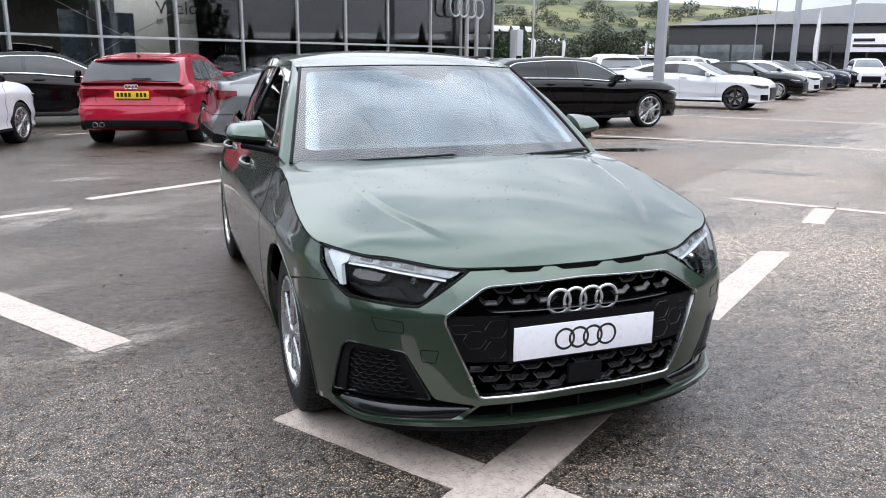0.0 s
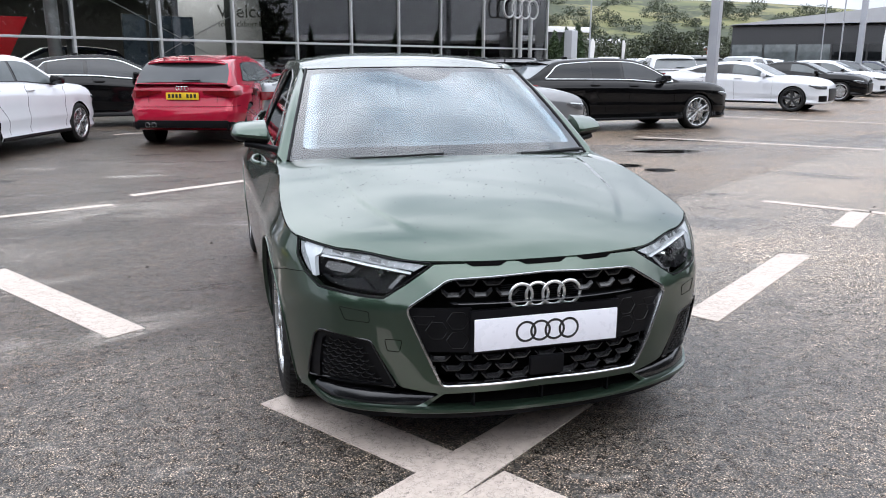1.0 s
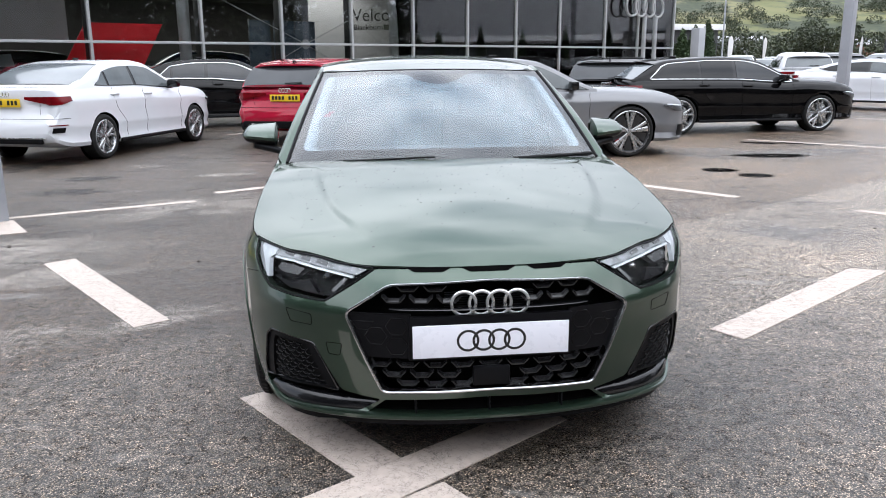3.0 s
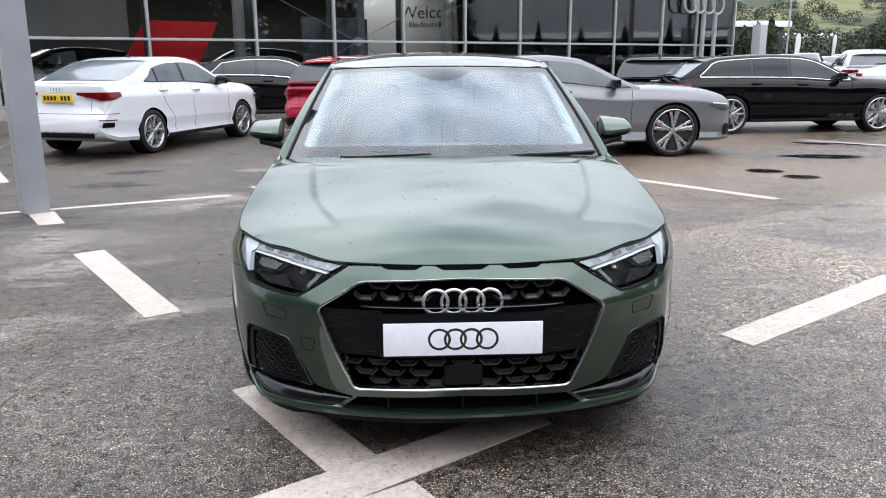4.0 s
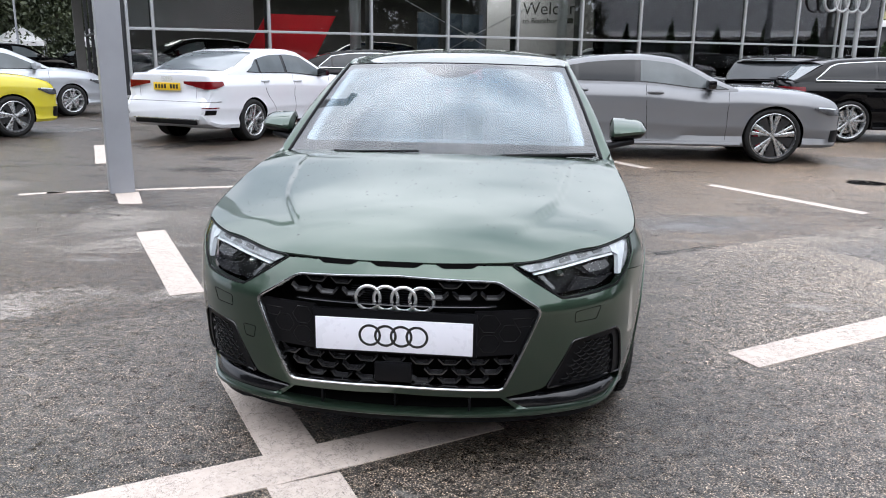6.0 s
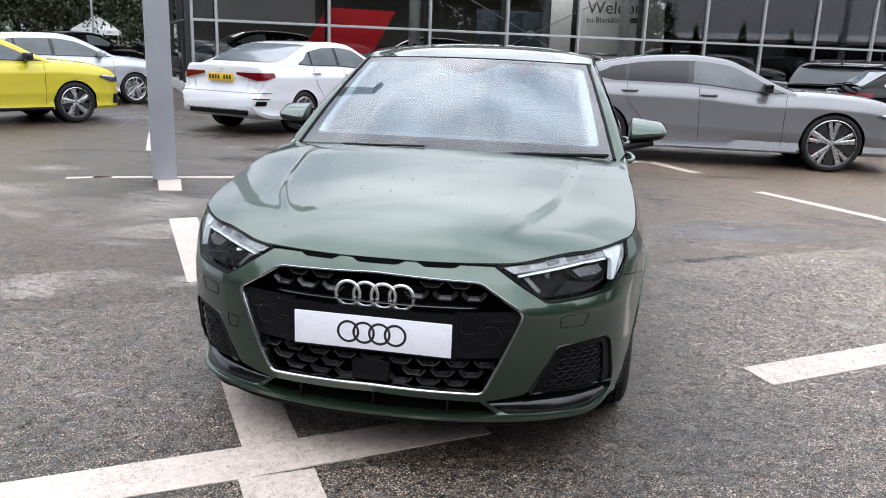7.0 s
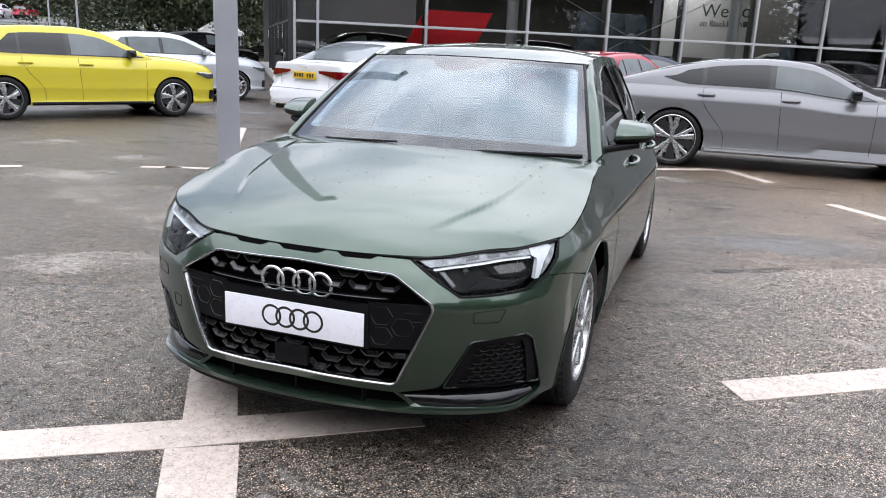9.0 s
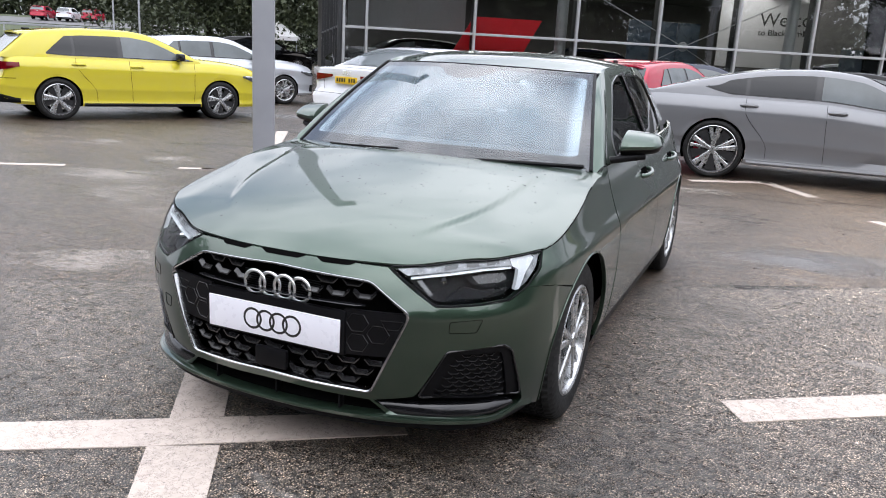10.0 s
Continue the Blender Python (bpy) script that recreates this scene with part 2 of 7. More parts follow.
def tube(path, r, closed=False, n=10, up=(0.1, 0.2, 1)):
    return sweep(path, disc_profile(r, n), up, closed)


def rounded(points, r=0.02, n=5):
    """Rounds the corners of a closed outline."""
    out, k = [], len(points)
    P = [np.array(p, float) for p in points]
    for i in range(k):
        a, b, c = P[i - 1], P[i], P[(i + 1) % k]
        q = min(r, 0.45 * np.linalg.norm(a - b), 0.45 * np.linalg.norm(c - b))
        s, e = b + (a - b) / np.linalg.norm(a - b) * q, b + (c - b) / np.linalg.norm(c - b) * q
        for j in range(n + 1):
            t = j / n
            out.append((1 - t) ** 2 * s + 2 * t * (1 - t) * b + t * t * e)
    return out


def dense(points, step, closed=True):
    out, k = [], len(points)
    for i in range(k if closed else k - 1):
        a, b = np.array(points[i], float), np.array(points[(i + 1) % k], float)
        m = max(1, int(math.ceil(np.linalg.norm(b - a) / step)))
        out += [a + (b - a) * j / m for j in range(m)]
    if not closed:
        out.append(np.array(points[-1], float))
    return out


def inside(pts, poly):
    x, y = pts[:, 0], pts[:, 1]
    ok = np.zeros(len(pts), bool)
    for i in range(len(poly)):
        (x0, y0), (x1, y1) = poly[i - 1], poly[i]
        if y0 == y1:
            continue
        c = ((y0 > y) != (y1 > y)) & (x < (x1 - x0) * (y - y0) / (y1 - y0) + x0)
        ok ^= c
    return ok


def sheet(outline, f, holes=(), step=0.03, flange=0.012):
    """A panel cut to an outline (with holes) in two coordinates and laid on the surface f(u, v, off), its edges turned in."""
    from mathutils.geometry import delaunay_2d_cdt
    loops = [dense(lp, step) for lp in (outline, *holes)]
    pts, edges = [], []
    for lp in loops:
        k = len(pts)
        pts += [tuple(p) for p in lp]
        edges += [(k + i, k + (i + 1) % len(lp)) for i in range(len(lp))]
    rim = np.array(pts)
    lo, hi = rim.min(0), rim.max(0)
    gu, gv = np.meshgrid(np.arange(lo[0] + step / 2, hi[0], step), np.arange(lo[1] + step / 2, hi[1], step))
    grid = np.stack([gu.ravel(), gv.ravel()], 1)
    ok = inside(grid, loops[0])
    for lp in loops[1:]:
        ok &= ~inside(grid, lp)
    grid = grid[ok]
    if len(grid):
        near = np.array([np.min(np.abs(rim - g).max(1)) for g in grid])
        grid = grid[near > 0.45 * step]
    pts += [tuple(g) for g in grid]
    res = delaunay_2d_cdt([Vector(p) for p in pts], edges, [], 0, 1e-7)
    V2, E2, F2 = np.array([tuple(v) for v in res[0]]), res[1], [list(t) for t in res[2]]
    cen = np.array([V2[t].mean(0) for t in F2])
    ok = inside(cen, loops[0])
    for lp in loops[1:]:
        ok &= ~inside(cen, lp)
    F2 = [t for t, o in zip(F2, ok) if o]
    verts = [f(u, v, 0.0) for u, v in V2]
    out = []
    for t in F2:
        a, b, c = (np.array(verts[i]) for i in t)
        mid = V2[t].mean(0)
        way = np.array(f(mid[0], mid[1], 0.01)) - np.array(f(mid[0], mid[1], 0.0))
        out.append(t if np.cross(b - a, c - a) @ way > 0 else t[::-1])
    if flange:
        count = {}
        for t in out:
            for i in range(len(t)):
                e = (t[i], t[(i + 1) % len(t)])
                count[e] = count.get(e, 0) + 1
        border = [e for e in count if (e[1], e[0]) not in count]
        top, low = {}, {}
        for a, b in border:
            for i in (a, b):
                if i not in top:
                    top[i] = len(verts)
                    verts.append(f(V2[i][0], V2[i][1], 0.0))
                    low[i] = len(verts)
                    verts.append(f(V2[i][0], V2[i][1], -flange))
            out.append((top[b], top[a], low[a], low[b]))
    return verts, out


def flip(piece):
    """The mirror image across x = 0."""
    return [(-v[0], v[1], v[2]) for v in piece[0]], [tuple(f)[::-1] for f in piece[1]]


def both(name, piece, mat, parent, label="", sharp=40):
    """A part on each side of a car."""
    a = put(name, mesh_of(*piece, mat, sharp=sharp), parent, None, label)
    b = put(name, mesh_of(*flip(piece), mat, sharp=sharp), parent, None, label)
    return a, b


def skin(curves, n=24, m=6):
    """A smooth surface through several curves, each a list of points."""
    rows = []
    for c in curves:
        d = np.array(spline(c, 16))
        s = np.concatenate([[0], np.cumsum(np.linalg.norm(np.diff(d, axis=0), axis=1))])
        q = np.linspace(0, s[-1], n)
        rows.append(np.stack([np.interp(q, s, d[:, k]) for k in range(3)], 1))
    rows = np.array(rows)
    if len(rows) > 2:
        cols = [np.array(spline(list(rows[:, j]), m)) for j in range(n)]
    else:
        cols = [np.array([rows[0, j] + (rows[1, j] - rows[0, j]) * k / m for k in range(m + 1)]) for j in range(n)]
    nv = len(cols[0])
    return [tuple(v) for c in cols for v in c], grid_faces(n, nv)


def facing(piece, way):
    """Turns a surface so that its faces look towards way, on the whole."""
    V = [np.array(v) for v in piece[0]]
    tot = sum((np.cross(V[f[1]] - V[f[0]], V[f[2]] - V[f[0]]) for f in piece[1]), np.zeros(3))
    return piece if tot @ np.array(way) > 0 else (piece[0], [tuple(f)[::-1] for f in piece[1]])


def ring_mesh(R, r, n=40, k=10, axis="y"):
    prof = [(R + r * math.cos(2 * math.pi * i / k), r * math.sin(2 * math.pi * i / k)) for i in range(k + 1)]
    v, f = lathe(prof, n, "z")
    return [(a, c, b) for a, b, c in v] if axis == "y" else v, f


def wheel_parts(parent, at, R=0.32, rim=0.215, width=0.2, style="double", mat=ALLOY, second=None, disc=True, caliper=None, blocks=False, far=False):
    """A wheel whose outer face looks along +x: tyre, rim with spokes, brake disc."""
    hub = put("wheel", mesh_of(*lathe([(0.001, 0.0), (0.03, 0.0), (0.034, -0.006), (0.03, -0.03)], 24), mat), parent, at)
    w = width / 2
    tread = [(rim, -0.012), (rim + 0.012, 0.0), (rim + 0.5 * (R - rim), 0.006), (R - 0.022, -0.002), (R - 0.006, -0.014), (R, -0.035)]
    for i in range(0 if far else 5):
        h = -0.035 - (width - 0.07) * (i + 0.5) / 5
        tread += [(R, h + 0.012), (R - 0.007, h + 0.009), (R - 0.007, h + 0.004), (R, h + 0.001)]
    tread += [(R, -width + 0.03), (R - 0.02, -width + 0.006), (rim, -width + 0.01)]
    tv, tf = lathe(tread, 240 if blocks else 32 if far else 56)
    if blocks:  # cross grooves in the tread
        tv = [(x, y * (1 - 0.006 / R), z * (1 - 0.006 / R)) if math.hypot(y, z) > R - 0.0075 and (k // len(tread)) % 4 == 0 else (x, y, z) for k, (x, y, z) in enumerate(tv)]
    put("tyre", mesh_of(tv, tf, RUBBER, sharp=30), hub)
    ring = [(rim + 0.006, -0.004), (rim - 0.002, 0.001), (rim - 0.012, -0.004), (rim - 0.02, -0.02), (rim - 0.03, -0.06), (rim - 0.035, -width + 0.03)]
    two_tone = second is not None
    pieces = [lathe(ring[:2] if two_tone else ring, 56)]
    if two_tone:
        put("rim_barrel", mesh_of(*lathe(ring[1:], 56), second), hub)
    arms = []
    n = {"double": 5, "five": 5, "blade": 5, "ten": 10, "y": 5}[style]
    for i in range(n):
        a0 = 2 * math.pi * i / n + 0.3
        if style == "double":
            arms += [(a0 - 0.14, a0 - 0.225, 0.032, 0.034), (a0 + 0.14, a0 + 0.225, 0.032, 0.034)]
        elif style == "blade":
            arms += [(a0, a0 + 0.10, 0.046, 0.070), (a0 + 0.22, a0 + 0.34, 0.022, 0.030)]
        elif style == "y":
            arms += [(a0 - 0.12, a0 - 0.17, 0.030, 0.074), (a0 + 0.12, a0 + 0.19, 0.026, 0.050)]
        else:
            arms += [(a0, a0, 0.034, 0.036)]
    for k_arm, (a, b, w0, w1) in enumerate(arms):
        sink = 0.002 * (k_arm % 2)
        r0, r1 = 0.03, rim - 0.008
        verts = []
        for r, ang, wd, h in ((r0, a, w0, 0.0), ((r0 + r1) * 0.5, (a + b) / 2, (w0 + w1) * 0.46, -0.004), (r1, b, w1, -0.006)):
            c = Vector((0, r * math.cos(ang), r * math.sin(ang)))
            t = Vector((0, -math.sin(ang), math.cos(ang)))
            for k, d in ((-0.5, -0.035), (-0.5, -0.006), (-0.32, 0), (0.32, 0), (0.5, -0.006), (0.5, -0.035)):
                v = c + t * wd * k
                verts.append((h + d - 0.004 - sink, v.y, v.z))
        faces = []
        for j in range(2):
            for k in range(5):
                faces.append((j * 6 + k, j * 6 + k + 1, (j + 1) * 6 + k + 1, (j + 1) * 6 + k))
        pieces.append((verts, faces))
    put("rim", mesh_of(*join(*pieces), mat, sharp=30), hub)
    if style in ("blade", "double", "five", "y") and second is not None:
        inset = []
        for i in range(n):
            a0 = 2 * math.pi * i / n + 0.3 + math.pi / n
            v = []
            for r in (0.06, rim - 0.02):
                for k in (-1, 1):
                    v.append((-0.03, r * math.cos(a0 + k * 0.25), r * math.sin(a0 + k * 0.25)))
            inset.append((v, [(0, 1, 3, 2)]))
        put("rim_inset", mesh_of(*join(*inset), second, flat=True), hub)
    if disc:
        put("brake_disc", mesh_of(*lathe([(0.001, -0.07), (0.07, -0.07), (0.075, -0.085), (rim * 0.72, -0.085), (rim * 0.72, -0.105), (0.05, -0.105)], 32), DULL_CHROME), hub)
    if caliper is not None:
        arc = [(-0.075, rim * 0.70 * math.cos(a), rim * 0.70 * math.sin(a)) for a in np.linspace(2.5, 3.9, 9)]
        put("brake_caliper", mesh_of(*sweep(arc, [(-0.03, -0.03), (-0.03, 0.03), (0.03, 0.03), (0.03, -0.03)], (1, 0, 0)), caliper), hub)
    put("wheel_liner", mesh_of(*lathe([(R + 0.02, -width * 1.02), (0.001, -width * 1.02)], 32), DARK), hub)
    return hub

# ---- surfaces of the green car: x across, y back from its number plate, z up ----
def curve1(knots):
    """A smooth function through pairs (a, b), flat-sided (monotone cubic)."""
    a = np.array([k[0] for k in knots], float)
    b = np.array([k[1] for k in knots], float)
    d = np.diff(b) / np.diff(a)
    m = np.zeros(len(a))
    m[0], m[-1] = d[0], d[-1]
    for i in range(1, len(a) - 1):
        m[i] = 0 if d[i - 1] * d[i] <= 0 else 2 * d[i - 1] * d[i] / (d[i - 1] + d[i])
    def f(x):
        x = min(max(x, a[0]), a[-1])
        i = min(int(np.searchsorted(a, x, side="right")) - 1, len(a) - 2)
        h = a[i + 1] - a[i]
        t = (x - a[i]) / h
        return ((2 * t**3 - 3 * t**2 + 1) * b[i] + (t**3 - 2 * t**2 + t) * h * m[i]
                + (-2 * t**3 + 3 * t**2) * b[i + 1] + (t**3 - t**2) * h * m[i + 1])
    return f


def spline(points, n=12):
    """A Catmull-Rom line through points of any dimension, n steps a span."""
    p = [np.array(q, float) for q in points]
    p = [2 * p[0] - p[1]] + p + [2 * p[-1] - p[-2]]
    out = []
    for i in range(1, len(p) - 2):
        for k in range(n):
            t = k / n
            out.append(0.5 * (2 * p[i] + (p[i + 1] - p[i - 1]) * t + (2 * p[i - 1] - 5 * p[i] + 4 * p[i + 1] - p[i + 2]) * t * t
                              + (3 * p[i] - p[i - 1] - 3 * p[i + 1] + p[i + 2]) * t**3))
    out.append(p[-2])
    return out


def smooth(t):
    t = min(max(t, 0.0), 1.0)
    return t * t * (3 - 2 * t)


PLAN = np.array(spline([(0, -0.022), (0.15, -0.016), (0.30, 0.006), (0.43, 0.04), (0.53, 0.085), (0.62, 0.14), (0.70, 0.205), (0.765, 0.29),
                        (0.812, 0.385), (0.848, 0.50), (0.868, 0.65), (0.875, 0.85), (0.870, 1.2), (0.87, 2.0), (0.87, 2.8), (0.862, 3.3), (0.82, 3.7), (0.74, 3.9), (0.5, 4.0), (0, 4.03)], 10))
PLAN_S = np.concatenate([[0], np.cumsum(np.hypot(*np.diff(PLAN, axis=0).T))])
front_off = curve1([(0.08, -0.06), (0.15, -0.014), (0.188, -0.008), (0.2, -0.011), (0.22, -0.028), (0.30, -0.012), (0.42, 0), (0.54, 0.001), (0.566, 0.0), (0.582, -0.008), (0.60, -0.018), (0.65, -0.045), (0.70, -0.080), (0.76, -0.138), (0.9, -0.3)])
side_off = curve1([(0.12, -0.09), (0.18, -0.05), (0.26, -0.025), (0.36, -0.008), (0.5, 0), (0.62, 0), (0.68, -0.006), (0.735, -0.03), (0.84, -0.068),
                   (0.895, -0.085), (0.94, -0.1), (0.97, -0.115), (1.1, -0.2)])


def body(s, z, off=0.0):
    """The car's outer skin at s along its plan (negative: the other side) and height z."""
    a = abs(s)
    x, y = np.interp(a, PLAN_S, PLAN[:, 0]), np.interp(a, PLAN_S, PLAN[:, 1])
    e = 0.03
    tx = np.interp(a + e, PLAN_S, PLAN[:, 0]) - np.interp(max(a - e, 0), PLAN_S, PLAN[:, 0])
    ty = np.interp(a + e, PLAN_S, PLAN[:, 1]) - np.interp(max(a - e, 0), PLAN_S, PLAN[:, 1])
    h = math.hypot(tx, ty)
    w = smooth((a - 0.62) / 0.45)
    o = off + (1 - w) * front_off(z) + w * side_off(z)
    return (math.copysign(x + o * ty / h, s) if a > 1e-9 else 0.0, y - o * tx / h, z)


hood_z = curve1([(0.0, 0.66), (0.065, 0.703), (0.15, 0.75), (0.3, 0.806), (0.5, 0.858), (0.75, 0.907), (0.99, 0.945), (1.3, 0.965)])
hood_drop = curve1([(0.0, 0.135), (0.12, 0.130), (0.20, 0.117), (0.28, 0.103), (0.36, 0.092), (0.45, 0.0895), (0.8, 0.077), (1.1, 0.06), (1.3, 0.055)])
hood_crease = curve1([(0.1, 0.28), (0.2, 0.33), (0.3, 0.40), (0.6, 0.52), (1.0, 0.575), (1.3, 0.60)])


def hood(x, y, off=0.0):
    a = abs(x)
    step = 0.0065 * smooth((y - 0.2) / 0.25) * smooth((a - hood_crease(y)) / 0.022) * (1 - smooth((a - hood_crease(y) - 0.03) / 0.2)) * (1 - smooth((y - 0.95) / 0.15))
    return (x, y, hood_z(y) - hood_drop(y) * (a / 0.78) ** 2.1 - step + off)



def seam(q):
    """Where the bonnet's surface meets the outer skin at q along the plan: x, y, z."""
    lo, hi = 0.60, 1.02
    for _ in range(30):
        z = (lo + hi) / 2
        p = body(q, z)
        lo, hi = (z, hi) if hood(p[0], p[1])[2] > z else (lo, z)
    return body(q, lo)


# ---- the green hatchback ----
HERO = thing("green_hatchback", pose(0, 0, 0), "dark green metallic five-door hatchback with black honeycomb grille on wet tarmac", "car")
SD = 0.585          # along the flanks s is y + SD
ARCH_R = 0.352
AX_F, AX_R, AX_Z = 0.80, 3.363, 0.315


def arch(centre, a0, a1, r=ARCH_R, n=18):
    return [(centre + SD - r * math.cos(a0 + (a1 - a0) * i / n), AX_Z + r * math.sin(a0 + (a1 - a0) * i / n)) for i in range(n + 1)]


def mirrored(half):
    """A closed outline from its right half, given from the middle round to the middle."""
    return [(-a, b) for a, b in half[::-1] if abs(a) > 1e-6] + [p for p in half]


# bonnet
front_edge = [(seam(q)[0], seam(q)[1] + 0.010) for q in (0, 0.12, 0.25, 0.40)]
lamp_edge = [(seam(q)[0] - 0.002, seam(q)[1] + 0.006) for q in (0.50, 0.60, 0.70, 0.80, 0.90, 0.985)]
wing_edge = [(seam(q)[0] - 0.003, seam(q)[1]) for q in (1.02, 1.1, 1.2, 1.3, 1.385, 1.525)] + [(0.788, 1.03), (0.768, 1.135), (0.702, 1.248)]
cowl_edge = [(0.527, 1.139), (0.264, 1.022), (0, 0.992)]
half = [tuple(p) for p in spline(front_edge + lamp_edge, 4)] + [tuple(p) for p in spline(wing_edge, 4)] + [tuple(p) for p in spline(cowl_edge, 4)]
put("bonnet", mesh_of(*sheet(mirrored(half), hood, step=0.013, flange=0.016), GREEN), HERO)

put("bonnet_gap", mesh_of(*tube([hood(q * x, y - 0.002, -0.006) for q, pts in ((-1, (front_edge + lamp_edge)[:0:-1]), (1, front_edge + lamp_edge)) for x, y in pts], 0.0030, n=6), DARK), HERO)
both("bonnet_gap", tube([hood(x + 0.003, y, -0.002) for x, y in (tuple(q) for q in spline(lamp_edge[-1:] + wing_edge[:7], 5))], 0.0024, n=6), DARK, HERO)

# bumper with its openings
grille_loop = dense(rounded(mirrored([(0, 0.663), (0.346, 0.650), (0.486, 0.564), (0.366, 0.288), (0, 0.299)]), 0.022), 0.02)
FOG = [(0.608, 0.447), (0.806, 0.462), (0.842, 0.440), (0.896, 0.305), (0.936, 0.228), (0.905, 0.214), (0.786, 0.203), (0.45, 0.213), (0.372, 0.258), (0.515, 0.284)]
fog_loop = rounded(FOG, 0.016)
INTAKE = dense(mirrored([(0, 0.270), (0.36, 0.258), (0.42, 0.212), (0, 0.211)]), 0.03)
lamp_low = [(0.396, 0.695), (0.566, 0.589), (0.62, 0.589), (0.70, 0.593), (0.825, 0.603), (0.902, 0.642)]
bump_half = ([(0, 0.700), (0.2, 0.699)] + lamp_low + [(1.03, 0.628), (1.158, 0.595)] + arch(AX_F, radians(53), radians(-24), n=10)
             + [(1.0, 0.190), (0.92, 0.200), (0.80, 0.184), (0.60, 0.191), (0.40, 0.196), (0, 0.198)])
put("front_bumper", mesh_of(*sheet(mirrored(bump_half), body, [grille_loop, fog_loop, [(-a, b) for a, b in fog_loop], INTAKE], step=0.02, flange=0.03), GREEN), HERO)

# chrome surround of the grille
path = [body(a, b, 0.002) for a, b in grille_loop]
ups = [tuple(Vector(body(a, b, 0.01)) - Vector(body(a, b, 0))) for a, b in grille_loop]
put("grille_surround", mesh_of(*sweep(path, [(-0.0052, -0.03), (-0.0052, -0.001), (-0.004, 0.0015), (0.0, 0.002), (0.0034, -0.001), (0.0052, -0.006), (0.0052, -0.03)], ups, True), SATIN_TRIM, sharp=25), HERO, None, "thin chrome frame round the grille")
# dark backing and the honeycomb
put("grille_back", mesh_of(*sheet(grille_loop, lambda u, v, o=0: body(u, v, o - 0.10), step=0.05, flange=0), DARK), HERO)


def tooth_mesh(w=0.066, h=0.026, d=0.034, t=0.006, rise=1.0, mat=GRILLE_BLACK):
    """One open hexagon lip of the grille: two slanting flanks and a flat floor."""
    line = [(-w / 2, h), (-w * 0.27, 0), (w * 0.27, 0), (w / 2, h)]
    inner = [(-w / 2 + t * 1.2, h), (-w * 0.27 + t * 0.6, t), (w * 0.27 - t * 0.6, t), (w / 2 - t * 1.2, h)]
    verts = []
    for y, lift in ((0, 0), (d, rise * d)):
        verts += [(x, y, z + lift) for x, z in line] + [(x, y, z + lift) for x, z in inner]
    faces = []
    for i in range(3):
        faces += [(i, i + 1, 4 + i + 1, 4 + i), (4 + i, 5 + i, 13 + i, 12 + i), (i + 1, i, 8 + i, 9 + i)]
    return mesh_of(verts, faces, mat, flat=True)


TOOTH = tooth_mesh(0.080, 0.020, 0.014, 0.0046, 0.75)
FOG_TOOTH = tooth_mesh(0.037, 0.0090, 0.0060, 0.0016, 0.35)


def teeth(loop, rows, pitch, mesh, name, parent, off, skip=None, side=1):
    poly = [tuple(p) for p in loop]
    for k, z in enumerate(rows):
        for i in range(-12, 30):
            s = (i + 0.5 * (k % 2)) * pitch
            if not inside(np.array([(s - pitch * 0.22, z + 0.006), (s + pitch * 0.22, z + 0.006)]), poly).all() or (skip and skip(s, z)):
                continue
            a, b = Vector(body(side * (s - 0.01), z, off)), Vector(body(side * (s + 0.01), z, off))
            x = (b - a).normalized() * side
            ob = put(name, mesh, parent)
            ob.matrix_basis = Matrix.Translation((a + b) / 2) @ Matrix.Rotation(math.atan2(x.y, x.x), 4, "Z")


GR = put("grille", mesh_of(*sheet(mirrored([(0.34, 0.578), (0.30, 0.5755)]), lambda u, v, o=0: body(u, v, o - 0.01), step=0.03, flange=0.02), BLACK_GLOSS), HERO, None, "black honeycomb grille")
teeth(grille_loop, (0.625, 0.591), 0.094, TOOTH, "grille_cell", GR, -0.026, lambda s, z: abs(s) < 0.135)
teeth(grille_loop, (0.372, 0.335, 0.302), 0.094, TOOTH, "grille_cell", GR, -0.026, lambda s, z: abs(s) < 0.07 and z < 0.36)
for k in range(9):  # slats behind the badge
    put("grille_slat", bm_mesh(box_bm((0.30, 0.006, 0.0035), (0, 0.052, 0.556 + 0.008 * k), 0.001), BLACK_PLASTIC), GR)
# flat panels beside the plate, with engraved hexagons
SIDE = [(0.268, 0.562), (0.470, 0.562), (0.478, 0.556), (0.418, 0.412), (0.268, 0.408)]
panel = sheet(rounded(SIDE, 0.006), lambda u, v, o=0: body(u, v, o - 0.016), step=0.03, flange=0.01)
for m in (1, -1):
    base = put("grille_panel", mesh_of(*(panel if m == 1 else flip(panel)), BLACK_PLASTIC), HERO, None, "flat black panel with raised hexagons")
    for cs, cz in ((0.315, 0.52), (0.385, 0.486), (0.315, 0.452), (0.43, 0.535)):
        hexa = [(cs + 0.038 * math.cos(radians(60 * i)), cz + 0.033 * math.sin(radians(60 * i))) for i in range(7)]
        hexa = [p for p in hexa if inside(np.array([p]), SIDE)[0]]
        if len(hexa) > 2:
            put("hexagon_rib", mesh_of(*tube([body(m * a, b, -0.0155) for a, b in hexa], 0.0013, n=6, up=(0, 1, 0.1)), BLACK_GLOSS), base)

